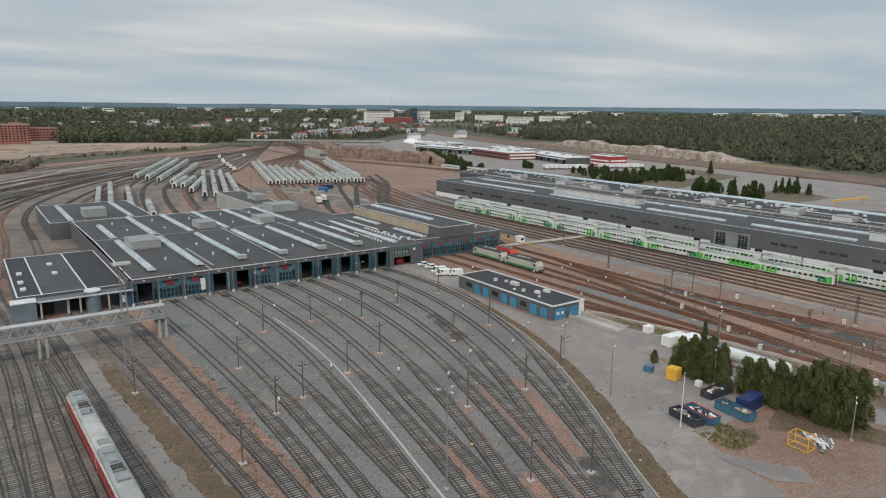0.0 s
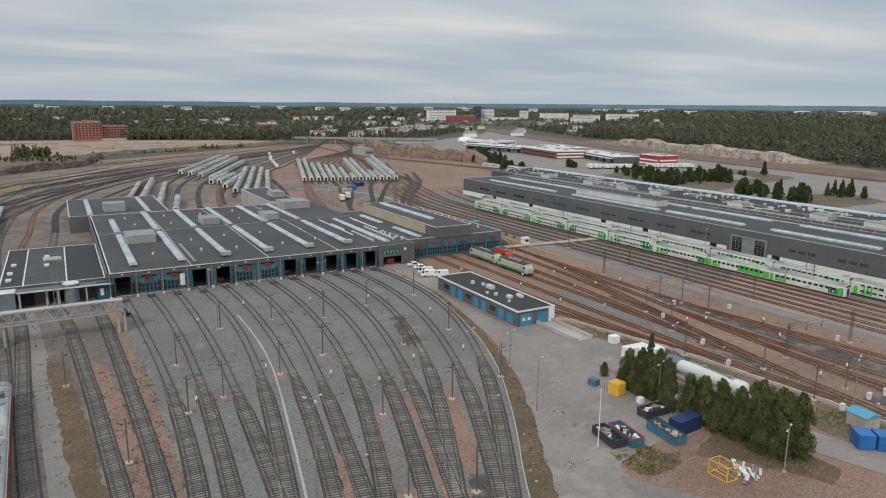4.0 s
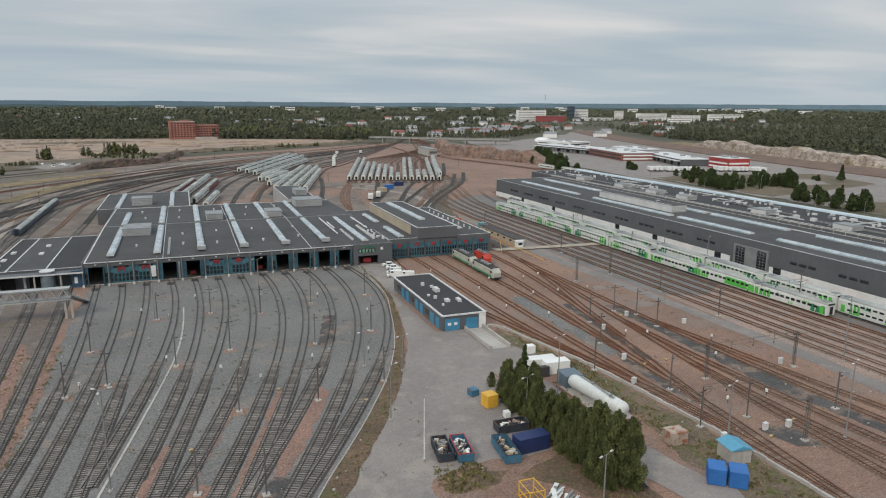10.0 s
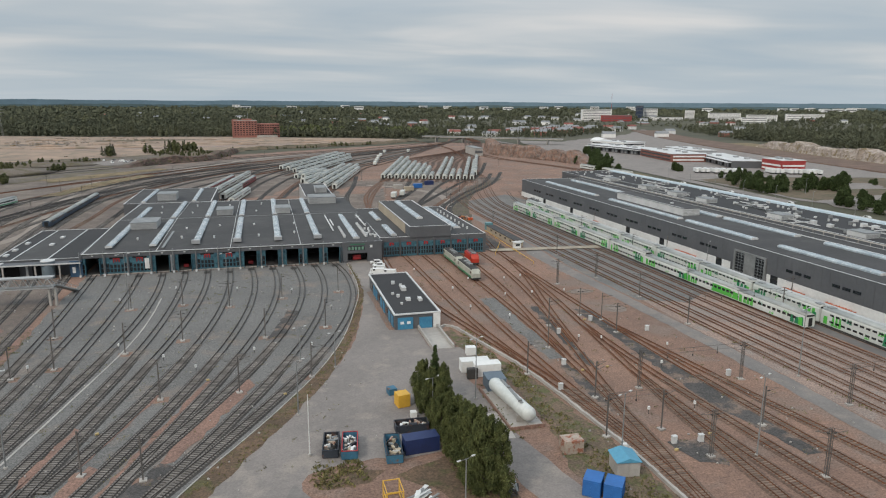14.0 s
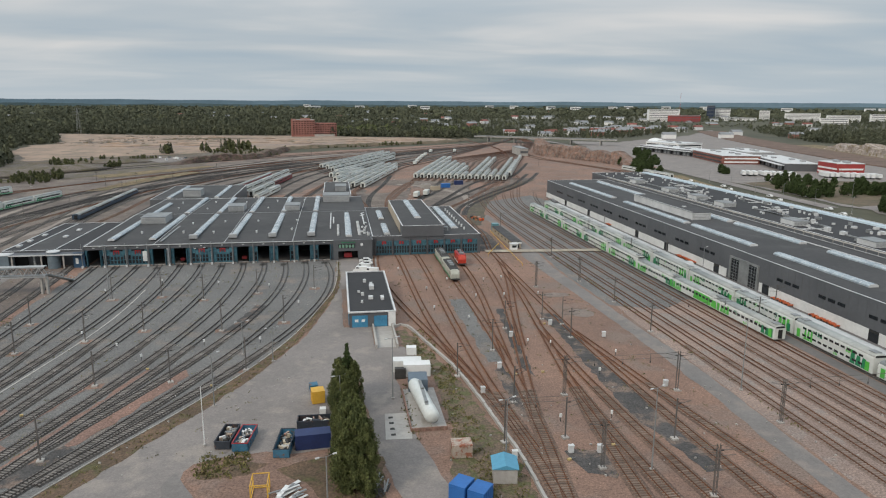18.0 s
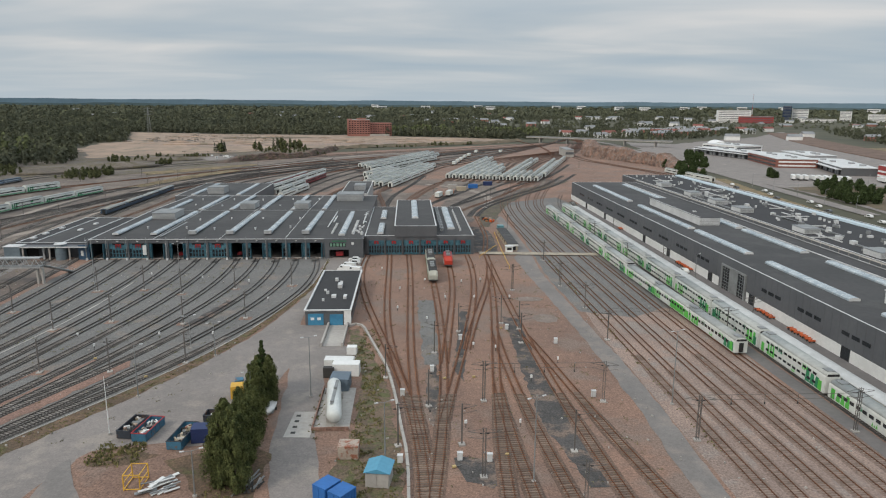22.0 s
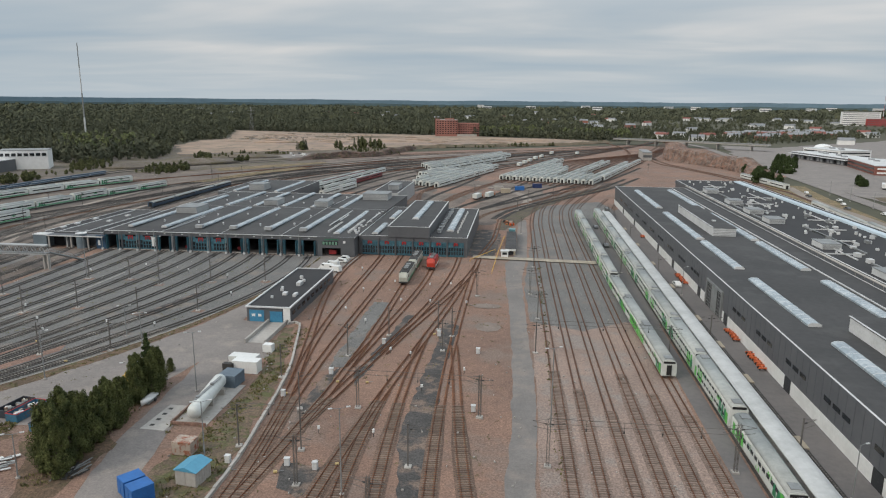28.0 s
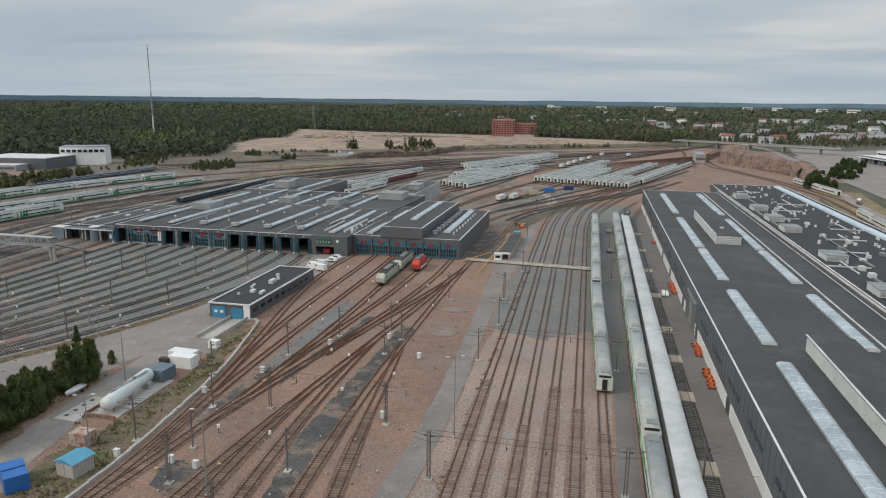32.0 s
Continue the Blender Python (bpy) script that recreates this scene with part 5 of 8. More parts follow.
M_CAR_GREY = mat("grey_car_paint", (0.12, 0.125, 0.13), (0.10, 0.105, 0.11), 0.25)
van = car("white panel van parked by the depot", 5.2, 2.2, M_WHITE, True)
small_car = car("white small car parked on asphalt", 4.3, 1.5, M_WHITE)
grey_car = car("dark grey car parked on the lane", 4.4, 1.5, M_CAR_GREY)
for x, y, r in ((114.8, 186.0, 80), (115.8, 190.0, 78), (118.3, 183.6, 70)):
    stand(van, pose(x, y, 0.06, 0, 0, r))
for x, y, r in ((117.2, 197.0, 82), (117.0, 201.5, 85), (232.0, 181.4, 4)):
    stand(small_car, pose(x, y, 0.06, 0, 0, r))
for x, y, r in ((216.8, 282, 0), (216.6, 240, 3)):
    stand(grey_car, pose(x, y, 0.06, 0, 0, r))

# bogies and lifting frames stored along the warehouse wall
M_ORANGE2 = mat("faded_orange_paint", (0.60, 0.14, 0.045), (0.48, 0.10, 0.035), 0.55, big=0.4, small=2.5)
stack = thing("wheel_bogie", "orange painted wheel bogie stored against the wall", "bogie", (0, 0, 0), "stored bogies")
part("frame", Geo().box(-0.95, -0.65, -1.7, 1.7, 0.55, 0.95).box(0.65, 0.95, -1.7, 1.7, 0.55, 0.95).box(-0.65, 0.65, -0.3, 0.3, 0.5, 1.0), M_ORANGE2, stack)
for y in (-1.15, 1.15):
    ax = part("axle", Geo().rod((-0.8, y, 0.48), (0.8, y, 0.48), 0.09, n=8), M_UNDER, stack)
    for s in (-1, 1):
        part("wheel", Geo().rod((s * 0.72 - 0.07, y, 0.48), (s * 0.72 + 0.07, y, 0.48), 0.46, n=12), M_UNDER, ax)
for y in (136.4, 134.2, 132.0, 129.8, 120.0, 117.8, 115.6, 113.4, 111.2, 184, 186.2, 188.4, 190.6, 192.8, 195, 262, 264.2):
    b_ = stand(stack, pose(235.2, y, 0.06))
    b_.matrix_basis = pose(235.2 + 0.2 * math.sin(y), y, 0.06, 0, 0, 90 + 4 * math.sin(3 * y)) @ Matrix.Diagonal((0.8, 0.5, 0.8, 1))


# ---- masts, lamps, gantries ----
def mast(h=7.6, arms=1, lattice=False, label="dark steel catenary mast with bracket arm"):
    c = thing("catenary_mast", label, "mast", (0, 0, 0), "catenary masts")
    if lattice:
        for sx in (-0.22, 0.22):
            for sy in (-0.22, 0.22):
                part("upright", Geo().box(sx - 0.04, sx + 0.04, sy - 0.04, sy + 0.04, 0, h), M_MAST, c)
        br = Geo()
        n = 9
        for i in range(n):
            z0, z1 = 0.2 + i * (h - 0.4) / n, 0.2 + (i + 1) * (h - 0.4) / n
            k = 1 if i % 2 else -1
            for s in (-0.22, 0.22):
                br.bar((-0.22 * k, s, z0), (0.22 * k, s, z1), 0.03).bar((s, -0.22 * k, z0), (s, 0.22 * k, z1), 0.03)
        part("bracing", br, M_MAST, c, kind="stuff")
    else:
        part("upright", Geo().box(-0.11, 0.11, -0.09, 0.09, 0, h), M_MAST, c)
    part("base", Geo().box(-0.55, 0.55, -0.55, 0.55, 0, 0.3), M_CONCRETE, c)
    for i in range(arms):
        s = 1 if i == 0 else -1
        a = part("bracket_arm", Geo().bar((0, 0, h - 1.0), (s * 2.6, 0, h - 0.6), 0.07).bar((0, 0, h - 0.1), (s * 2.6, 0, h - 0.6), 0.05).bar((0, 0, h - 1.9), (s * 2.5, 0, h - 1.5), 0.06), M_MAST, c)
        part("insulator", Geo().rod((s * 0.35, 0, h - 0.95), (s * 0.75, 0, h - 0.89), 0.12, n=8), M_UNDER, a)
    return c


mast_a = mast(7.6, 1)
mast_b = mast(7.8, 2, False, "dark steel catenary mast with two bracket arms")
mast_l = mast(8.4, 2, True, "tall lattice catenary mast on concrete base")
FAN_MASTS = ((28.6, 141.8), (55.6, 163.8), (42.2, 162.6), (47.0, 126.3), (58.7, 132.6), (78.0, 130.2), (58.1, 98.4), (72.8, 98.2), (83.0, 164.2), (93.0, 134.6), (34.0, 120), (59.6, 68.4), (50.2, 72.1), (15.6, 102), (26.9, 116.1), (99.8, 167.6), (68.4, 159), (87.3, 102.8), (7.4, 140.6))
for i, (x, y) in enumerate(FAN_MASTS):
    stand(mast_b if i % 3 == 1 else mast_a, pose(x, y, 0.05, 0, 0, (17 * i) % 40 - 20))
    patch = Geo().flat(ragged([(x - 1.6, y - 1.3), (x + 1.6, y - 1.3), (x + 1.6, y + 1.3), (x - 1.6, y + 1.3)], 0.3, 1.0, i), 0.052)
    solo("mast_plot", patch, M_BROWN, "reddish gravel plot round a mast", "ground", "structure")
for i, (x, y) in enumerate(((174.5, 79.8), (151.2, 80.9), (148.2, 53.5), (186.4, 63.8), (161.6, 43.6), (168.9, 160.2), (216.0, 65.8), (184.8, 164.6))):
    stand(mast_l, pose(x, y, 0.02, 0, 0, (23 * i) % 30 - 15))
for i, (x, y) in enumerate(((165, 123.2), (163.8, 113), (149.3, 122), (185.5, 114.5), (164.2, 60.8), (161, 128), (216.4, 196), (216.0, 115.7), (227.6, 71), (227.6, 125.6), (227.6, 190), (134.8, 63.8), (131.8, 93), (142.6, 107), (145.6, 63.9), (186.6, 140.5), (140.4, 78.9), (216.4, 240), (227.6, 250),
                            (186.6, 200), (182, 262), (180, 329), (186, 360), (202, 387), (227, 447), (248, 561), (153, 384), (117, 443), (85, 565), (68, 586), (81, 705), (37, 619), (30, 510), (23, 485), (-10, 474), (-33, 467), (-46, 443), (-63, 478),
                            (-38, 357), (-45, 317), (-58, 308), (-74, 303), (-30, 240), (-14, 190), (-163, 353), (-100, 270), (-136, 330), (-96, 452), (10, 540), (290, 560), (150, 470), (-26, 410), (-48, 250))):
    stand(mast_b if i % 2 else mast_a, pose(x, y, 0.02, 0, 0, (31 * i) % 50 - 25))


def beam(x0, x1, y, z):
    """A light cross-span over the sidings, with droppers."""
    c = thing("catenary_span", "thin steel cross-span over the tracks", "catenary span", (x0, y, z))
    part("upper_wire", Geo().bar((x0, y, z), (x1, y, z - 0.1), 0.06), M_MAST, c)
    part("lower_wire", Geo().bar((x0, y, z - 0.9), (x1, y, z - 1.0), 0.05), M_MAST, c)
    n = int((x1 - x0) / 5)
    for i in range(1, n):
        x = x0 + (x1 - x0) * i / n
        part("dropper", Geo().bar((x, y, z), (x, y, z - 1.6), 0.06), M_MAST, c)
        part("insulator", Geo().rod((x, y, z - 1.9), (x, y, z - 1.5), 0.12, n=6), M_UNDER, c)


for x0, x1, y in ((186.4, 216.0, 64.8), (185.5, 216.0, 115.1), (134.8, 145.6, 63.9), (151.2, 174.5, 80.4)):
    beam(x0, x1, y, 8.0)


def light_pole(x, y, h, heads=2, pale=False, label="tall grey yard light pole with lamp heads"):
    c = thing("street_lamp", label, "street lamp", (x, y, 0), "yard lamps")
    part("pole", Geo().rod((x, y, 0), (x, y, h), 0.13, 0.07, n=8), M_WHITE if pale else M_STEEL, c)
    part("footing", Geo().rod((x, y, 0), (x, y, 0.35), 0.35, n=8), M_CONCRETE, c)
    for i in range(heads):
        a = 2 * math.pi * i / max(heads, 1) + 0.4
        dx, dy = 1.1 * math.cos(a), 1.1 * math.sin(a)
        arm = part("lamp_arm", Geo().bar((x, y, h - 0.1), (x + dx, y + dy, h + 0.1), 0.06), M_STEEL, c)
        part("lamp_head", Geo().turned(x + dx * 1.2, y + dy * 1.2, 0.6, 0.24, h + 0.02, h + 0.16, math.degrees(a)), M_TRIM, arm)
    return c


for x, y, h, n in ((38.2, 77.6, 16, 3), (117.4, 84, 12.5, 2), (85.5, 112.3, 8, 2), (105.2, 50, 7.5, 2), (107.3, 78, 8, 2), (132.9, 55.4, 12, 2), (92.6, 107, 8, 2), (155.7, 51.8, 14, 2), (187.5, 78, 15, 2), (41.6, 162.4, 16, 2), (68.2, 159.2, 15.5, 2), (83.6, 85.4, 10.7, 1), (231, 60, 9, 1), (231, 170, 9, 1), (400, 250, 10, 1), (420, 330, 10, 1), (455, 410, 10, 1)):
    light_pole(x, y, h, n)
tw = thing("light_tower", "tall grey lattice lighting tower with a lamp platform", "light tower", (7.5, 144.8, 0))
for sx in (-1, 1):
    for sy in (-1, 1):
        part("leg", Geo().bar((7.5 + sx * 0.9, 144.8 + sy * 0.9, 0), (7.5 + sx * 0.35, 144.8 + sy * 0.35, 26), 0.1), M_STEEL, tw)
lat = Geo()
for i in range(20):
    za, zb = 1.3 * i, 1.3 * (i + 1)
    ra, rb = 0.9 - 0.55 * za / 26, 0.9 - 0.55 * zb / 26
    k_ = 1 if i % 2 else -1
    for s_ in (-1, 1):
        lat.bar((7.5 - k_ * ra, 144.8 + s_ * ra, za), (7.5 + k_ * rb, 144.8 + s_ * rb, zb), 0.05).bar((7.5 + s_ * ra, 144.8 - k_ * ra, za), (7.5 + s_ * rb, 144.8 + k_ * rb, zb), 0.05)
part("lattice", lat, M_STEEL, tw, kind="stuff")
part("platform", Geo().box(5.9, 9.1, 143.2, 146.4, 25.6, 25.8), M_STEEL, tw)
for i in range(6):
    part("floodlight", Geo().turned(6.2 + 0.52 * i, 143.3, 0.45, 0.3, 25.8, 26.4, 8 * i - 20), M_TRIM, tw)
M_WORK = mat("orange_work_wagon_paint", (0.42, 0.16, 0.05), (0.28, 0.11, 0.045), 0.6, big=0.3, small=2)
ww = thing("work_wagon", "short pale and orange work wagon on a siding", "wagon", (0, 0, 0), "work wagons")
part("body", Geo().box(-1.4, 1.4, -6, 2.5, 1.1, 3.6), M_COACH_WHITE, ww)
part("crane_deck", Geo().box(-1.3, 1.3, 2.5, 6, 1.1, 2.1), M_WORK, ww, "orange machine deck")
for y_ in (-4, 4):
    part("bogie", Geo().box(-1.2, 1.2, y_ - 1.2, y_ + 1.2, 0.4, 1.1), M_UNDER, ww)
for x, y in ((181, 597), (186, 621), (191, 645), (197, 674), (204, 700), (217, 752), (246, 756), (156, 372), (163, 380)):
    stand(ww, pose(x, y, 0, 0, 0, -17))
for y0 in (122, 150):
    beam(-30, 8.1, y0, 8.2)
fp = thing("flagpole", "slim white flagpole on the yard asphalt", "flagpole", (84.6, 69.9, 0))
part("pole", Geo().rod((84.6, 69.9, 0), (84.6, 69.9, 10.8), 0.1, 0.05, n=8), M_WHITE, fp)
part("foot", Geo().rod((84.6, 69.9, 0), (84.6, 69.9, 0.4), 0.3, n=8), M_CONCRETE, fp)

# ---- footbridge over the western tracks ----
fb = thing("footbridge", "grey steel truss footbridge over the tracks", "footbridge", (-20, 170, 0))
fb.location.y = 173.7
part("deck", Geo().box(-75, 21, 168.0, 170.2, 5.5, 5.75), M_STEEL, fb)
part("canopy", Geo().box(-75, 21, 167.9, 170.3, 8.35, 8.5), M_CLAD_LIGHT, fb, "flat grey bridge canopy")
for y in (168.0, 170.1):
    part("top_chord", Geo().box(-75, 21, y - 0.02, y + 0.18, 8.1, 8.34), M_CLAD_LIGHT, fb)
    part("bottom_chord", Geo().box(-75, 21, y - 0.03, y + 0.19, 5.2, 5.5), M_CLAD_LIGHT, fb)
    for i in range(32):
        x = -75 + i * 3
        part("truss_diagonal", Geo().bar((x, y + 0.08, 5.5), (x + 1.5, y + 0.08, 8.2), 0.15).bar((x + 1.5, y + 0.08, 8.2), (x + 3, y + 0.08, 5.5), 0.15), M_CLAD_LIGHT, fb)
for x in (-45, -6.0, 19.6):
    for dx in (0, 1.5):
        part("pier", Geo().box(x + dx - 0.28, x + dx + 0.28, 168.4, 169.4, 0, 5.2), M_CONCRETE, fb)
st = part("stair", Geo().add([(19.6, 170.2, 5.75), (21.4, 170.2, 5.75), (23.4, 184.4, 0.15), (21.6, 184.4, 0.15), (19.6, 170.2, 5.4), (21.4, 170.2, 5.4), (23.4, 183.8, 0.0), (21.6, 183.8, 0.0)], [(0, 1, 2, 3), (7, 6, 5, 4), (0, 3, 7, 4), (1, 5, 6, 2), (0, 4, 5, 1)]), M_STEEL, fb, "steel stair down from the bridge")
for x in (19.6, 21.4):
    part("handrail", Geo().bar((x, 170.2, 6.85), (x + 2, 184.4, 1.2), 0.09), M_CLAD_LIGHT, st)
    for i in range(9):
        u = i / 8
        part("baluster", Geo().bar((x + 2 * u, 170.2 + 14.2 * u, 5.7 - 5.6 * u), (x + 2 * u, 170.2 + 14.2 * u, 6.8 - 5.6 * u), 0.07), M_CLAD_LIGHT, st)
for i in range(16):
    u = (i + 0.5) / 16
    part("tread", Geo().box(19.65 + 2 * u, 21.35 + 2 * u, 170.2 + 14.2 * u, 170.6 + 14.2 * u, 5.75 - 5.6 * u, 5.82 - 5.6 * u), M_STEEL, st)


# ---- yard corner: skips, tank, sheds, ramp ----
M_SKIP_BLUE = mat("worn_blue_skip_paint", (0.05, 0.17, 0.27), (0.035, 0.115, 0.18), 0.6, big=0.4, small=2.5, dirt=(0.16, 0.08, 0.045), dirt_at=0.64)
M_SKIP_DARK = mat("dark_skip_paint", (0.035, 0.045, 0.06), (0.025, 0.03, 0.04), 0.6, big=0.4, small=2.5, dirt=(0.13, 0.07, 0.045), dirt_at=0.62)
M_NAVY = mat("navy_container_paint", (0.018, 0.035, 0.12), (0.014, 0.026, 0.09), 0.5, big=0.4, small=2.5)
M_CONT_BLUE = mat("bright_blue_container_paint", (0.025, 0.14, 0.42), (0.02, 0.11, 0.33), 0.5, big=0.4, small=2.5)
M_RUST = mat("rusty_pale_box", (0.42, 0.36, 0.30), (0.30, 0.25, 0.21), 0.7, big=0.5, small=2.5, dirt=(0.26, 0.09, 0.05), dirt_at=0.55)
M_TANK = mat("pale_tank_paint", (0.62, 0.645, 0.63), (0.50, 0.53, 0.515), 0.45, big=0.3, small=1.5)
M_SHEDBLUE = mat("light_blue_roof_sheet", (0.09, 0.30, 0.44), (0.07, 0.235, 0.35), 0.5)
M_SLATE = mat("slate_blue_sheet", (0.13, 0.17, 0.21), (0.10, 0.135, 0.17), 0.6, big=0.3, small=1.5)
M_JUNK = island(mat("mixed_scrap", (0.42, 0.41, 0.40), (0.2, 0.19, 0.18), 0.7, big=0.8, small=3), 0.6)
M_DRYGRASS = mat("dry_verge_grass", (0.160, 0.104, 0.066), (0.088, 0.062, 0.041), 0.95, big=0.15, small=1.2, bump=0.5, dirt=(0.085, 0.08, 0.035), dirt_at=0.6)
M_WEED = mat("weedy_gravel", (0.172, 0.122, 0.086), (0.108, 0.082, 0.058), 0.95, big=0.2, small=1.0, bump=0.5, dirt=(0.092, 0.096, 0.040), dirt_at=0.53)
M_DARKGRAVEL = mat("dark_oiled_gravel", (0.085, 0.08, 0.077), (0.050, 0.048, 0.047), 0.95, big=0.1, small=0.6, bump=0.4, dirt=(0.185, 0.138, 0.112), dirt_at=0.56)
M_RED_DIRT = mat("red_gravel", (0.262, 0.158, 0.122), (0.178, 0.115, 0.094), 0.95, big=0.08, small=1.2, bump=0.4)
M_SAND = mat("sandy_fill", (0.36, 0.262, 0.195), (0.235, 0.178, 0.138), 0.95, big=0.022, small=0.09, dirt=(0.185, 0.155, 0.115), dirt_at=0.58)
M_TEALPALE = mat("faded_teal_paint", (0.14, 0.30, 0.33), (0.10, 0.23, 0.26), 0.5)
M_ROCK = mat("reddish_cut_rock", (0.30, 0.185, 0.14), (0.10, 0.07, 0.058), 0.9, big=0.16, small=0.7, bump=0.8, dirt=(0.20, 0.17, 0.15), dirt_at=0.56)
M_PALEROCK = mat("pale_blasted_rock", (0.46, 0.40, 0.36), (0.20, 0.165, 0.14), 0.9, big=0.10, small=0.5, bump=0.8, dirt=(0.19, 0.145, 0.075), dirt_at=0.56)


def skip(x, y, lx, ly, h, turn, paint, load, label):
    """An open skip: floor, four walls with ribs, and its load."""
    c = thing("skip", label, "skip", (x, y, 0.07), "waste skips")
    k, s = math.cos(radians(turn)), math.sin(radians(turn))

    def at(u, w):
        return x + k * u - s * w, y + s * u + k * w
    for u, w, a, b in ((0, -ly / 2, lx, 0.12), (0, ly / 2, lx, 0.12), (-lx / 2, 0, 0.12, ly), (lx / 2, 0, 0.12, ly)):
        part("wall", Geo().turned(*at(u, w), a, b, 0.2, h, turn), paint, c)
    part("floor", Geo().turned(x, y, lx, ly, 0.12, 0.25, turn), paint, c)
    for u, w, a, b in ((0, -ly / 2, lx + 0.2, 0.18), (0, ly / 2, lx + 0.2, 0.18), (-lx / 2, 0, 0.18, ly), (lx / 2, 0, 0.18, ly)):
        part("rim", Geo().turned(*at(u, w), a, b, h, h + 0.1, turn), M_RED if load is M_WHITE else M_SKIP_DARK, c)
    for i in range(5):
        for sd in (-1, 1):
            part("rib", Geo().turned(*at(sd * (lx / 2 + 0.08), -ly / 2 + 0.4 + i * (ly - 0.8) / 4), 0.1, 0.12, 0.25, h - 0.1, turn), paint, c)
    rnd = random.Random(int(x * 10))
    for i in range(30):
        u, w = rnd.uniform(-lx / 2 + 0.4, lx / 2 - 0.4), rnd.uniform(-ly / 2 + 0.5, ly / 2 - 0.5)
        part("scrap_piece", Geo().turned(*at(u, w), rnd.uniform(0.08, 0.5), rnd.uniform(0.4, 1.5), h * 0.4, h * rnd.uniform(0.5, 1.0), rnd.uniform(0, 180)), load if rnd.random() < 0.35 else rnd.choice([M_WHITE, M_UNDER, M_UNDER, M_SKIP_DARK, M_STEEL, M_BEIGE, M_RUST]), c)


skip(88.2, 71.2, 2.5, 6.2, 1.5, -8, M_SKIP_DARK, M_STEEL, "dark open skip loaded with grey scrap")
skip(91.2, 70.2, 2.5, 6.6, 1.6, -8, M_SKIP_BLUE, M_WHITE, "blue open skip loaded with white and red waste")
skip(98.0, 67.5, 2.5, 7.2, 1.6, -6, M_SKIP_BLUE, M_BEIGE, "worn blue skip loaded with timber and boards")
skip(102.6, 74.7, 2.5, 5.8, 1.5, 88, M_SKIP_DARK, M_RUST, "dark open skip with rusty load under the trees")


def container(x, y, lx, ly, h, turn, paint, label, roof=None, name="shipping_container", doors=True):
    c = thing(name, label, "container" if "container" in name else "shed", (x, y, 0.05))
    part("body", Geo().turned(x, y, lx, ly, 0.12, h, turn), paint, c)
    k, s = math.cos(radians(turn)), math.sin(radians(turn))
    n = int(ly / 0.6)
    for i in range(n):
        w = -ly / 2 + 0.3 + i * (ly - 0.6) / max(n - 1, 1)
        for sd in (-1, 1):
            part("corrugation", Geo().turned(x + k * sd * lx / 2 - s * w, y + s * sd * lx / 2 + k * w, 0.08, 0.2, 0.2, h - 0.1, turn), paint, c)
    if roof:
        e = Geo()
        q = [(u, w) for u, w in ((-lx / 2 - 0.25, -ly / 2 - 0.25), (lx / 2 + 0.25, -ly / 2 - 0.25), (lx / 2 + 0.25, ly / 2 + 0.25), (-lx / 2 - 0.25, ly / 2 + 0.25))]
        low = [(x + k * u - s * w, y + s * u + k * w, h) for u, w in q]
        ridge = [(x - s * w, y + k * w, h + 0.7) for w in (-ly / 2 - 0.25, ly / 2 + 0.25)]
        e.add(low + ridge, [(3, 2, 1, 0), (0, 1, 4), (1, 2, 5, 4), (2, 3, 5), (3, 0, 4, 5)])
        part("roof", e, roof, c)
    else:
        part("roof", Geo().turned(x, y, lx * 1.01, ly * 1.01, h, h + 0.1, turn), paint, c)
    if doors:
        w = -ly / 2 - 0.02
        for u in (-lx / 4, lx / 4):
            part("door", Geo().turned(x + k * u - s * w, y + s * u + k * w, lx / 2 - 0.15, 0.06, 0.25, h - 0.15, turn), paint, c)
    return c


container(102.6, 67.4, 5.8, 2.6, 2.6, 4, M_NAVY, "closed dark blue container beside the trees", doors=False)
container(124.6, 48.8, 2.6, 3.2, 2.6, -38, M_CONT_BLUE, "bright blue small container standing by the lane")
container(127.0, 46.9, 2.6, 3.2, 2.6, -38, M_CONT_BLUE, "bright blue small container standing by the lane")
container(132.1, 53.0, 3.6, 3.8, 2.6, -9, M_CONCRETE, "pale grey shed with light blue roof", M_SHEDBLUE, "tool_shed")
container(126.8, 60.9, 3.3, 2.6, 2.3, -2, M_RUST, "rusty pale metal box on the verge", None, "metal_box")
container(103.0, 84.8, 2.4, 2.4, 2.5, 10, M_YELLOW, "yellow cabin beside the trees", None, "yellow_cabin")
container(102.0, 90.4, 1.6, 1.8, 1.3, 10, M_SKIP_BLUE, "small blue bin on the asphalt", None, "waste_bin", False)
container(104.0, 79.4, 1.1, 1.1, 1.1, 0, M_WHITE, "small white crate on the asphalt", None, "crate", False)
container(121.6, 98.2, 2.6, 6.2, 2.5, 86, M_WHITE, "white site container beside the lane", None, "site_container")
container(119.8, 93.9, 2.2, 1.2, 2.2, -4, M_UNDER, "dark open timber crate before the container", None, "timber_crate", False)
container(123.4, 95.2, 2.6, 5.6, 2.7, 87, M_WHITE, "white box trailer beside the lane", None, "box_container")
container(123.6, 107.4, 2.2, 1.8, 1.8, -4, M_WHITE, "white equipment box on the verge", None, "equipment_box", False)
container(122.8, 88.4, 3.8, 4.2, 2.6, -4, M_SLATE, "slate blue pump shed beside the tank", None, "pump_shed", False)

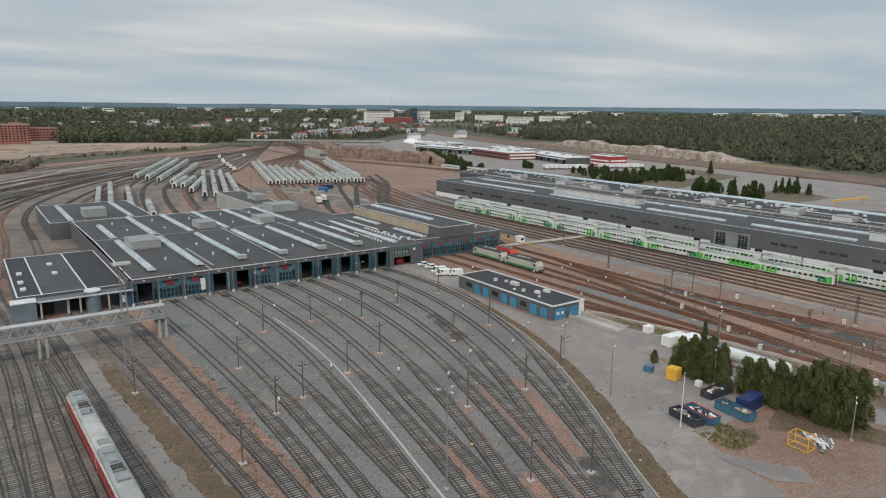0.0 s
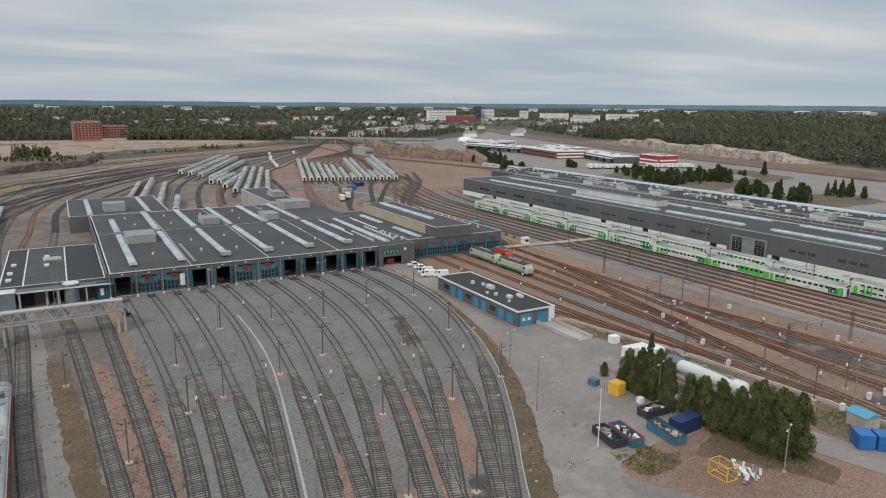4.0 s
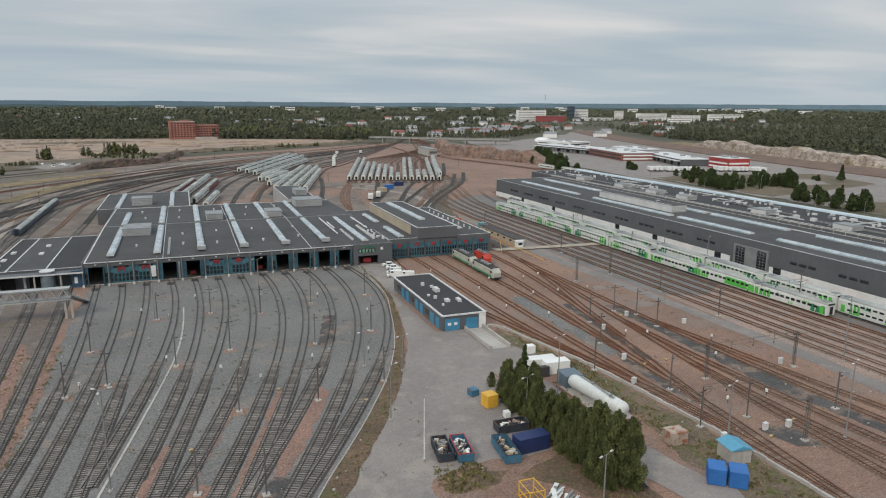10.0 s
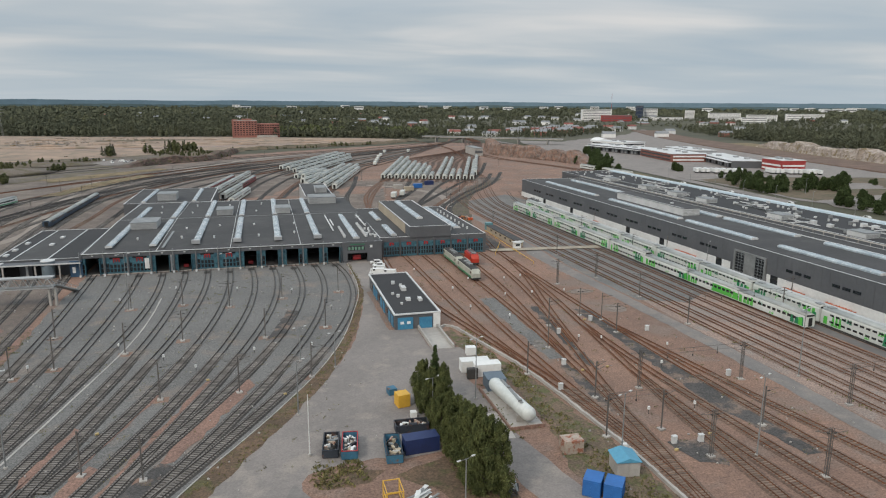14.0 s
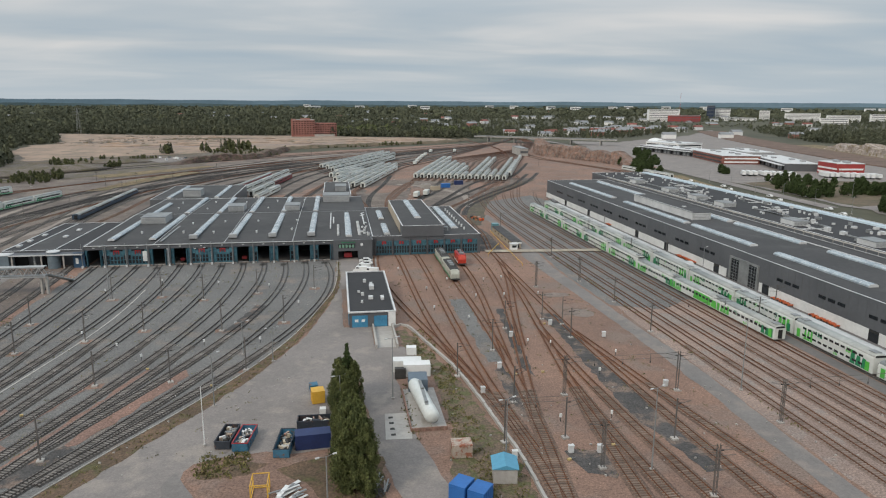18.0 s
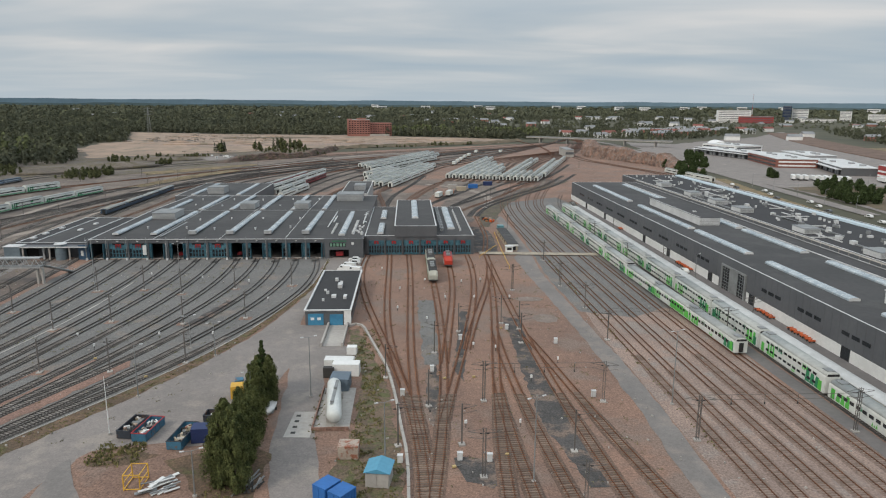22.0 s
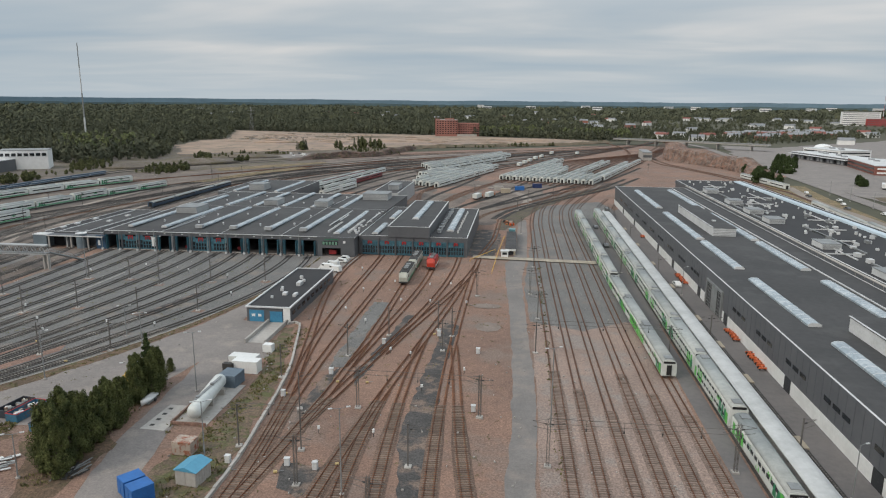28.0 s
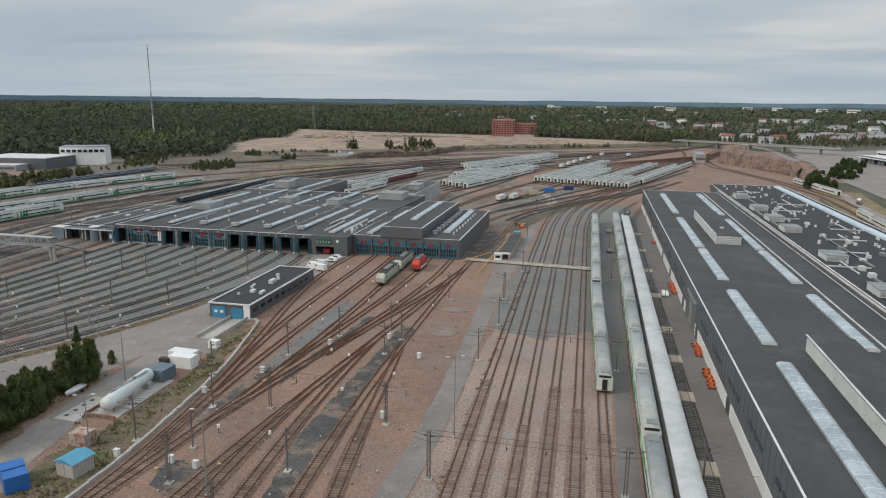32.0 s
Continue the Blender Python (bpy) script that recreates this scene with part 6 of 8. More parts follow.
# storage tank on saddles
tank = thing("storage_tank", "long pale cylindrical storage tank on concrete slab", "tank", (122.6, 78, 0))
prof = [(0.0, -7.9), (0.7, -7.8), (1.2, -7.4), (1.35, -6.9), (1.35, 6.9), (1.2, 7.4), (0.7, 7.8), (0.0, 7.9)]
tk = Geo()
tk.loft([[(122.6 - 0.105 * d + max(r, 0.02) * math.cos(2 * math.pi * i / 24), 78.2 + d, 2.2 + max(r, 0.02) * math.sin(2 * math.pi * i / 24)) for i in range(24)][::-1] for r, d in prof])
part("shell", tk, M_TANK, tank, "", True)
for d in (-5, 0, 5):
    part("saddle", Geo().box(121.7, 123.8, 78 + d - 0.25, 78 + d + 0.25, 0.1, 1.3), M_CONCRETE, tank)
part("walkway", Geo().box(122.4, 123.0, 73, 84, 3.55, 3.62), M_STEEL, tank)
for y in (74, 80):
    part("manhole", Geo().rod((122.7, y, 3.4), (122.7, y, 3.9), 0.35, n=10), M_STEEL, tank)
part("bund_wall", Geo().box(119.4, 119.65, 70, 88, 0, 0.7).box(119.4, 126, 69.8, 70, 0, 0.7), M_RED_DIRT, tank, "low reddish bund wall")
part("slab", Geo().box(119.7, 126, 70, 88, 0.09, 0.16), M_CONCRETE, tank)
pad = thing("loading_pad", "pale concrete loading pad with dark hatches", "concrete pad", (117.6, 72, 0))
part("slab", Geo().turned(117.4, 72.4, 4.6, 10, 0.05, 0.13, -3), M_CONCRETE, pad)
for i in range(4):
    part("hatch", Geo().box(115.9, 116.7, 68.8 + 2.2 * i, 69.5 + 2.2 * i, 0.13, 0.16), M_UNDER, pad)

# sunken ramp in front of the hut
ramp = thing("loading_ramp", "concrete loading ramp with low side walls", "ramp", (118.3, 118, 0))
part("slope", Geo().box(116.2, 120.6, 112.4, 127.9, 0.06, 0.12), M_CONCRETE, ramp)
part("side_wall", Geo().box(115.7, 116.15, 112.0, 127.9, 0, 1.0), M_CONCRETE, ramp)
part("side_wall", Geo().box(120.65, 121.1, 112.0, 127.9, 0, 1.0), M_CONCRETE, ramp)

# white stone kerb between the lane and the brown tracks
rnd = random.Random(8)
kerb = thing("stone_kerb", "row of pale concrete kerb blocks along the tracks", "kerb", (130, 100, 0), "", "structure")
for x, y, a in resample(smooth_line([(122, 127.4), (124.6, 127), (128.8, 111), (131.6, 99.5), (133.2, 89.5), (134.4, 79.5), (135.2, 71), (136.1, 62.5), (136.5, 54), (136.6, 44), (137, 20), (138, 0)], 2), 2.0):
    part("kerb_block", Geo().turned(x, y, 1.96, 0.5, 0.0, rnd.uniform(0.55, 0.75), math.degrees(a) + rnd.uniform(-2, 2)), M_CONCRETE, kerb)
fk = thing("fan_kerb", "thin pale kerb edging the outer fan track", "kerb", (95, 110, 0), "", "structure")
for x, y, a in resample(smooth_line([(107.0, 203), (106.8, 180), (105.4, 163), (101.9, 147), (99.5, 136.5), (96, 124), (91.9, 112.7), (87.8, 103.2), (83.1, 94), (78.4, 85.3), (73.6, 77.1), (66.9, 65.7), (50, 34)], 2), 3.0):
    part("kerb_block", Geo().turned(x, y, 2.97, 0.2, 0.0, 0.2, math.degrees(a)), M_CONCRETE, fk)
ch = thing("cable_channel", "pale concrete cable channel through the fan", "cable channel", (45, 110, 0), "", "structure")
for x, y, a in resample(smooth_line([(48.7, 171.4), (48.6, 158), (47.9, 143.4), (46.4, 129.6), (44.3, 116.8), (41.9, 103.9), (39.9, 93.2), (38, 83.5), (35.6, 70), (30, 30)], 2), 2.5):
    part("channel_cover", Geo().turned(x, y, 2.46, 0.4, 0.03, 0.14, math.degrees(a)), M_CONCRETE, ch)

# verges, weeds, red and dark gravel patches
M_PALEGREY = mat("dried_silt", (0.228, 0.188, 0.162), (0.178, 0.142, 0.120), 0.95, big=0.1, small=0.4, grain=0.2)
kerb_line = smooth_line([(107.0, 203), (106.8, 180), (105.4, 163), (101.9, 147), (99.5, 136.5), (96, 124), (91.9, 112.7), (87.8, 103.2), (83.1, 94), (78.4, 85.3), (73.6, 77.1), (66.9, 65.7), (50, 34)], 2)
rnd = random.Random(3)
inner, outer = [], []
for k, (p, n) in enumerate(offsets(kerb_line)):
    w = min(4.4, 0.4 + 0.055 * k) + rnd.uniform(-0.35, 0.35)
    inner.append((p[0] + 0.1 * n[0], p[1] + 0.1 * n[1]))
    outer.append((p[0] + w * n[0], p[1] + w * n[1]))
solo("dry_verge", Geo().flat(inner + outer[::-1], 0.08), M_DRYGRASS, "strip of dry brown grass beside the fan kerb", "grass verge", "structure")
solo("weed_verge", Geo().flat(ragged([(124, 125), (126.4, 114), (129.6, 101), (132, 88), (133.4, 78), (135, 65), (136, 48), (138, 20), (128, 20), (126, 42), (124, 56), (126.4, 66), (126.6, 90), (124.6, 108), (122.5, 112), (121.6, 124)], 0.7, 2, 4), 0.08), M_WEED, "patchy weeds and gravel along the kerb", "grass verge", "structure")
solo("dirt_lot", Geo().flat(ragged([(84, 64), (95, 66.5), (107, 64), (112, 60), (115, 48), (121, 30), (124, 8), (60, 0), (74, 34), (80, 50)], 0.8, 2.5, 5), 0.08), M_BROWN, "pinkish brown gravel lot before the skips", "ground", "structure")
for k, (poly, m_, lab) in enumerate((
        ([(84.5, 62), (92, 63.8), (96, 62.5), (93, 59.5), (86, 59)], M_DRYGRASS, "patch of dry grass by the skips"),
        ([(97, 60.5), (110, 66), (114, 62), (114, 46), (108, 44), (103, 54)], M_DRYGRASS, "dry grass under the tree row"),
        ([(162.0, 134), (166.0, 132), (165.2, 101), (166.2, 84), (167.6, 69), (167.4, 50), (164.0, 50), (161.2, 69), (160.9, 83), (161.6, 110)], M_DARKGRAVEL, "dark oiled gravel between brown tracks"),
        ([(140.2, 95), (143.0, 101), (143.0, 74), (140.4, 71)], M_DARKGRAVEL, "dark oiled gravel between brown tracks"),
        ([(144.0, 59.6), (150.4, 59.0), (151.6, 53), (149.3, 50.2), (145.4, 52.4)], M_DARKGRAVEL, "dark gravel patch with white cabinets"),
        ([(151.2, 139), (153, 139), (148.2, 90), (146.4, 97)], M_DARKGRAVEL, "dark oiled gravel between brown tracks"),
        ([(139.4, 150), (144, 150), (143.6, 100), (140, 100)], M_GREY, "grey gravel strip between brown tracks"),
        ([(172.4 + 4.5 * math.cos(q), 150.5 + 2.5 * math.sin(q)) for q in (0, 0.8, 1.6, 2.4, 3.1, 3.9, 4.7, 5.5)], M_PALEGREY, "pale dried puddle on the gravel"),
        ([(173.6 + 3.6 * math.cos(q), 132 + 4 * math.sin(q)) for q in (0, 0.8, 1.6, 2.4, 3.1, 3.9, 4.7, 5.5)], M_PALEGREY, "pale dried puddle on the gravel"),
        ([(11.2, 156.0), (14.6, 151.0), (16.6, 125.0), (17.8, 111.0), (17.8, 71.0), (15.4, 71.0), (15.0, 92.0), (13.2, 114.0)], M_RED_DIRT, "reddish gravel between western tracks"),
        ([(19.4, 155.0), (21.4, 151.0), (22.5, 118.0), (21.9, 87.0), (21.6, 71.0), (20.6, 71.0), (20.9, 91.0), (20.6, 121.0)], M_RED_DIRT, "reddish gravel between western tracks"),
        ([(3.6, 160), (7.4, 158), (10.6, 118), (12.0, 90), (12.4, 70), (10.0, 70), (7.6, 98), (5.8, 126)], M_DRYGRASS, "weedy strip beside the service road"),
        ([(74.5, 104.9), (75.8, 101.2), (67.7, 82.7), (63.4, 73.1), (61.0, 72.5), (63.2, 80.8), (69.5, 94.6)], M_RED_DIRT, "reddish gravel wedge between fan tracks"),
        ([(55.4, 101.6), (57.6, 100.6), (52.4, 83.6), (48.6, 73.6), (48.0, 77.6)], M_RED_DIRT, "reddish gravel wedge between fan tracks"),
        ([(52.4, 62.5), (55.2, 62.5), (60.6, 80), (67.6, 105.8), (66.0, 105.4), (58.0, 80)], M_RED_DIRT, "reddish gravel strip between fan tracks"),
        ([(45.6, 61), (49.6, 62), (52.2, 73.7), (50.6, 75.1)], M_RED_DIRT, "reddish gravel wedge between fan tracks"),
        ([(55.4, 61), (59.4, 60), (63.5, 71.8), (61.3, 73.3)], M_DARKGRAVEL, "dark gravel wedge between fan tracks"),
        ([(45.1, 89.6), (46.2, 88.6), (43.6, 75.6), (41.2, 67.6), (41.8, 75.6)], M_RED_DIRT, "reddish gravel wedge between fan tracks"),
        ([(81.8, 61.6), (84.1, 57.2), (88.7, 50.0), (85.9, 46.8), (81.3, 50.5), (80.4, 57.8)], M_ASPHALT_GREY, "dark asphalt stain on the gravel lot"),
        ([(84.1, 151.6), (87.1, 150.6), (82.6, 129.6), (78.0, 127.6)], M_DARKGRAVEL, "dark stained gravel between fan tracks"))):
    solo("gravel_patch", Geo().flat(ragged(poly, 0.45, 2, 20 + k), 0.056 + 0.004 * k if k > 1 else 0.092 + 0.004 * k), m_, lab, "ground", "structure")
M_CROSS = mat("worn_crossing_planks", (0.40, 0.35, 0.27), (0.25, 0.215, 0.175), 0.85, big=0.3, small=1.5)
solo("level_crossing", Geo().flat([(164, 210.5), (209.5, 207), (209.5, 211.5), (164, 215)], 0.39), M_CROSS, "pale timber and concrete crossing over the sidings", "crossing", "structure")

# white cabinets, signals and yellow point machines by the tracks
cab = thing("track_cabinet", "white trackside equipment cabinet", "cabinet", (0, 0, 0), "trackside cabinets")
part("body", Geo().box(-0.42, 0.42, -0.32, 0.32, 0.1, 1.35), M_TRIM, cab)
part("roof", Geo().box(-0.47, 0.47, -0.37, 0.37, 1.35, 1.43), M_TRIM, cab)
part("door", Geo().box(-0.36, 0.36, -0.345, -0.32, 0.2, 1.28), M_TRIM, cab)
for x, y in ((172.2, 112.5), (173.2, 82), (141.7, 96.2), (135.4, 84), (149.3, 115.7), (161.8, 123.2), (144.9, 58.9), (149.7, 58.3), (135.2, 58.5), (176.5, 218)):
    stand(cab, pose(x, y, 0.03, 0, 0, (x * 7) % 20 - 10))
M_PALEYELLOW = mat("faded_yellow_paint", (0.50, 0.38, 0.17), (0.40, 0.30, 0.13), 0.6)
pm = thing("point_machine", "small faded yellow point machine beside the rail", "point machine", (0, 0, 0), "point machines")
part("case", Geo().box(-0.3, 0.3, -0.22, 0.22, 0.1, 0.4), M_PALEYELLOW, pm)
part("rod", Geo().bar((0.4, 0, 0.25), (1.3, 0, 0.25), 0.06), M_STEEL, pm)
for x, y in ((135.6, 85), (136.4, 56), (143.8, 56.5), (152.8, 60), (144.2, 92), (150.4, 92.5), (160.5, 124), (49.5, 86), (66.3, 106), (81.5, 95)):
    stand(pm, pose(x, y, 0.04, 0, 0, (x * 11) % 40))
sg = thing("dwarf_signal", "small white and dark dwarf signal post", "signal", (0, 0, 0), "dwarf signals")
part("post", Geo().rod((0, 0, 0), (0, 0, 0.9), 0.06, n=6), M_UNDER, sg)
part("head", Geo().box(-0.22, 0.22, -0.15, 0.15, 0.9, 1.5), M_WHITE, sg)
rnd = random.Random(77)
for x, y in ((127.6, 186), (134, 160), (142, 170), (153.6, 168), (156, 150), (147.5, 150), (141.5, 130), (133.6, 140), (160, 170), (166.5, 150), (152, 110), (157, 108), (162.2, 90), (156.6, 70), (146.8, 70), (170, 100), (29, 120), (45, 130), (56, 120), (63.5, 112), (75.5, 120), (88.5, 120), (96, 150), (86, 170), (70, 175), (52, 180), (38, 170)):
    stand(sg, pose(x, y, 0.03, 0, 0, rnd.uniform(0, 90)))

# yellow frame and scrap beside it
yf = thing("lifting_frame", "yellow tubular lifting frame lying on gravel", "frame", (95.2, 53.6, 0))
for x in (94.2, 96.6):
    for y in (52.0, 55.4):
        part("post", Geo().bar((x, y, 0.1), (x, y, 2.6), 0.14), M_YELLOW, yf)
    for z in (0.25, 1.3, 2.55):
        part("side_rail", Geo().bar((x, 52, z), (x, 55.4, z), 0.12), M_YELLOW, yf)
for y in (52, 55.4):
    for z in (0.25, 2.55):
        part("cross_rail", Geo().bar((94.2, y, z), (96.6, y, z), 0.12), M_YELLOW, yf)
sc = thing("scrap_pile", "heap of pale steel sheets and profiles on gravel", "scrap", (99.4, 52.6, 0))
rnd = random.Random(12)
for i in range(16):
    part("profile", Geo().turned(97.6 + rnd.uniform(0, 4), 51 + rnd.uniform(0, 4), rnd.uniform(0.2, 0.7), rnd.uniform(2.0, 4.2), 0.1 + 0.05 * i, 0.2 + 0.05 * i, rnd.uniform(-70, -20)), rnd.choice([M_WHITE, M_STEEL, M_TRIM]), sc)
jp = thing("timber_pile", "weathered planks and pipes under the trees", "timber pile", (112.6, 52.6, 0))
for i in range(14):
    part("plank", Geo().turned(112.6 + rnd.uniform(-1.6, 1.6), 52.6 + rnd.uniform(-2.5, 2.5), 0.25, rnd.uniform(2.0, 4.0), 0.1 + 0.03 * i, 0.2 + 0.03 * i, rnd.uniform(-40, 30)), rnd.choice([M_STEEL, M_CONCRETE, M_UNDER]), jp)

# low tan hut by the crossing, with a yellow pipe beside it and a heap of rusty parts behind
gh = thing("crossing_hut", "long low tan hut with dark flat roof by the crossing", "hut", (178, 236, 0))
part("wall", Geo().box(176.1, 179.9, 218.4, 253.6, 0, 2.5), M_BEIGE, gh, "tan sheet walls")
part("roof", Geo().box(175.9, 180.1, 218.2, 253.8, 2.5, 2.7), M_ROOF, gh, "dark brown flat roof")
part("fascia", Geo().box(175.95, 180.05, 218.1, 218.19, 1.75, 2.5), M_WHITE, gh, "white end board")
part("door", Geo().box(177.2, 179.2, 218.32, 218.39, 0.05, 1.7), M_GLASS, gh, "dark glazed door")
for y in range(222, 252, 6):
    part("window", Geo().box(176.0, 176.09, y, y + 1.8, 1.2, 1.9), M_GLASS, gh)
    part("roof_rib", Geo().box(175.9, 180.1, y, y + 0.15, 2.7, 2.78), M_CLAD, gh)
yp = thing("barrier_pipe", "long thin yellow pipe lying on low posts", "pipe", (173.6, 218, 0))
part("pipe", Geo().bar((172.2, 188, 0.9), (173.2, 219, 0.9), 0.16).bar((173.2, 219, 0.9), (174.9, 252, 0.9), 0.16), M_YELLOW, yp)
for k in range(9):
    u = k / 8
    part("post", Geo().bar((172.2 + 2.7 * u, 188.2 + 63.6 * u, 0), (172.2 + 2.7 * u, 188.2 + 63.6 * u, 0.9), 0.12), M_YELLOW, yp)
pm = thing("parts_heap", "heap of rusty orange wheels and parts on gravel", "scrap", (176.6, 286, 0))
rnd = random.Random(77)
for i in range(16):
    part("piece", Geo().turned(176.6 + rnd.uniform(-2.6, 2.6), 287 + rnd.uniform(-4, 4), rnd.uniform(0.5, 1.4), rnd.uniform(0.6, 2.2), 0.1, rnd.uniform(0.5, 1.5), rnd.uniform(0, 180)), rnd.choice([M_ORANGE, M_WORK, M_RUST, M_UNDER]), pm)
solo("gravel_patch", Geo().flat(ragged([(157, 214), (172, 215), (173.6, 250), (172, 269), (163, 271), (157.4, 250)], 0.5, 3, 91), 0.052), M_DARKGRAVEL, "dark oily gravel beside the depot wing", "ground", "structure")
# covered boat under the trees
bt = thing("covered_boat", "small boat under a pale grey tarpaulin on a trailer", "boat", (110.7, 77.8, 0))
hull = []
for y, w, z in ((-2.4, 0.15, 1.2), (-1.8, 0.6, 1.35), (-0.6, 0.95, 1.55), (0.8, 1.0, 1.6), (2.0, 0.95, 1.5), (2.3, 0.85, 1.2)):
    hull.append([(110.7 + x * w, 77.8 + y, h) for x, h in ((-1, 0.95), (-0.85, 1.15), (0, z), (0.85, 1.15), (1, 0.95), (0.5, 0.5), (-0.5, 0.5))][::-1])
part("tarpaulin", Geo().loft(hull), M_TRIM, bt, "pale grey tarpaulin", True)
part("trailer_frame", Geo().box(109.9, 111.5, 76.4, 79.6, 0.38, 0.5).bar((110.7, 76.4, 0.45), (110.7, 74.4, 0.45), 0.1), M_STEEL, bt)
for x in (109.75, 111.65):
    part("wheel", Geo().rod((x - 0.1, 78.6, 0.36), (x + 0.1, 78.6, 0.36), 0.3, n=14), M_BLACK, bt)

# platform with a long white canopy between the train and the warehouse lane, and pits in its track
plat = thing("platform_strip", "long pale concrete platform beside the train", "platform", (224.5, 100, 0), "", "structure")
for i in range(40):
    y = -98 + i * 10
    part("platform_slab", Geo().box(223.4, 226.6, y, y + 9.97, 0.06, 0.75), M_CONCRETE, plat)
M_CANOPY = mat("weathered_white_canopy", (0.50, 0.51, 0.505), (0.38, 0.39, 0.385), 0.5, big=0.12, small=0.7)
cano = thing("platform_canopy", "long white arched canopy roof over the platform", "canopy", (225, 100, 0))
arch = [(223.2, 3.55), (223.6, 3.75), (224.3, 3.9), (225.1, 3.95), (225.9, 3.9), (226.5, 3.75), (226.9, 3.55)]
for i in range(34):
    y = -26 + i * 10
    part("roof_sheet", Geo().loft([[(x, yy, z) for x, z in arch] + [(x, yy, z - 0.12) for x, z in arch[::-1]] for yy in (y, y + 9.98)]), M_CANOPY, cano)
    part("post", Geo().box(225.0, 225.2, y + 4.9, y + 5.1, 0.75, 3.82), M_STEEL, cano)
for y in (75, 103, 124, 145, 178, 210, 244, 280):
    solo("crossing_panel", Geo().box(227.8, 230.9, y, y + 4.5, 0.1, 0.33), M_BEIGE, "pale plank panel across the track", "crossing", "structure")
bt = thing("gate_booth", "small white gate booth by the crossing", "booth", (176, 214, 0))
part("body", Geo().box(174.6, 177.2, 213.6, 216.0, 0.05, 2.5), M_WHITE, bt)
part("roof", Geo().box(174.3, 177.5, 213.3, 216.3, 2.5, 2.7), M_TRIM, bt)
part("window", Geo().box(175, 176.8, 213.55, 213.6, 1.2, 2.1), M_GLASS, bt)
lp = thing("pipe_barrier", "yellow pipe barrier beside the depot end", "barrier", (167, 215, 0))
part("pipe", Geo().bar((163.5, 205, 1.0), (172, 224, 1.0), 0.16), M_YELLOW, lp)
for u in (0, 0.33, 0.66, 1):
    part("post", Geo().bar((163.5 + 8.5 * u, 205 + 19 * u, 0), (163.5 + 8.5 * u, 205 + 19 * u, 1.0), 0.12), M_YELLOW, lp)
container(178.1, 256.4, 2.8, 3.2, 3.3, 0, M_TEALPALE, "small blue-green gate cabin beside the sidings", None, "gate_cabin", False)
for x, y, m_ in ((167, 416, M_CONCRETE), (172, 404, M_BEIGE), (181, 418, M_CONT_BLUE), (193, 434, M_NAVY)):
    container(x, y, 6.2, 2.6, 2.8, 5, m_, "storage container standing on the gravel yard", doors=False)

# ---- trees near the skips ----
M_LEAF = island(mat("green_leaves", (0.120, 0.132, 0.050), (0.050, 0.062, 0.026), 0.85, big=0.4, small=0.9, spec=0.08), 0.35)
M_LEAF_DARK = island(mat("dark_conifer_needles", (0.062, 0.085, 0.034), (0.036, 0.054, 0.022), 0.85, big=0.3, small=2.0, spec=0.08), 0.45)
M_BARK = mat("grey_brown_bark", (0.12, 0.095, 0.075), (0.075, 0.06, 0.05), 0.9, big=0.8, small=5)


def leaf_cloud(n, size, where, rnd):
    """Small leaves facing outwards from their clump, more or less."""
    g_ = Geo()
    for _ in range(n):
        p, away = where()
        nrm = (away + 0.9 * Vector((rnd.gauss(0, 1), rnd.gauss(0, 1), rnd.gauss(0, 1)))).normalized()
        a = nrm.cross(Vector((rnd.gauss(0, 0.6), rnd.gauss(0, 0.6), 1.0))).normalized()
        b = nrm.cross(a)
        s_ = size * rnd.uniform(0.6, 1.3)
        g_.add([p - b * s_ * 1.25, p + a * s_ * 0.6, p + b * s_ * 1.25, p - a * s_ * 0.6], [(0, 1, 2, 3)])
    return g_


def tree(label, h, r, conifer=False, n=2600, size=0.26, seed=0, base=0.12):
    rnd = random.Random(seed)
    c = thing("tree", label, "tree", (0, 0, 0), "trees")
    trunk = Geo()
    bend = [(0, 0, 0), (rnd.uniform(-0.1, 0.1), rnd.uniform(-0.1, 0.1), h * 0.4), (rnd.uniform(-0.2, 0.2), rnd.uniform(-0.2, 0.2), h * 0.93)]
    trunk.rod(bend[0], bend[1], 0.035 * h / 2 + 0.04, 0.02 * h / 2 + 0.03, n=7).rod(bend[1], bend[2], 0.02 * h / 2 + 0.03, 0.02, n=6)
    lobes = []
    m = 60
    for i in range(m):
        u = (i + 0.5) / m
        z = h * (base + (0.94 - base) * u)
        a = i * 2.4 + rnd.uniform(-0.4, 0.4)
        spread = r * (min(1.0, 2.2 * (u + 0.25)) * (1 - u) ** 0.36 * 1.05 + 0.05 if not conifer else (1 - u) * 1.05 + 0.06)
        d = spread * rnd.uniform(0.25, 1.05)
        q = (d * math.cos(a), d * math.sin(a), z)
        lobes.append((q, spread * rnd.uniform(0.16, 0.36) + 0.16))
        trunk.rod((0, 0, z - d * 0.5), q, 0.05 + 0.004 * h, 0.02, n=4)
    part("trunk", trunk, M_BARK, c)

    def where():
        q, s_ = rnd.choice(lobes)
        v = Vector((rnd.gauss(0, 1), rnd.gauss(0, 1), rnd.gauss(0, 1))).normalized() * s_ * rnd.random() ** 0.4
        p = Vector((q[0] + v.x, q[1] + v.y, max(0.25, q[2] + v.z * (1.7 if not conifer else 0.7))))
        return p, (v.normalized() * 0.6 + Vector((p.x, p.y, 0.0)).normalized() * 0.6 + Vector((0, 0, 0.35)))
    part("crown", leaf_cloud(n, size, where, rnd), M_LEAF_DARK if conifer or n < 2000 else M_LEAF, c, kind="stuff")
    return c


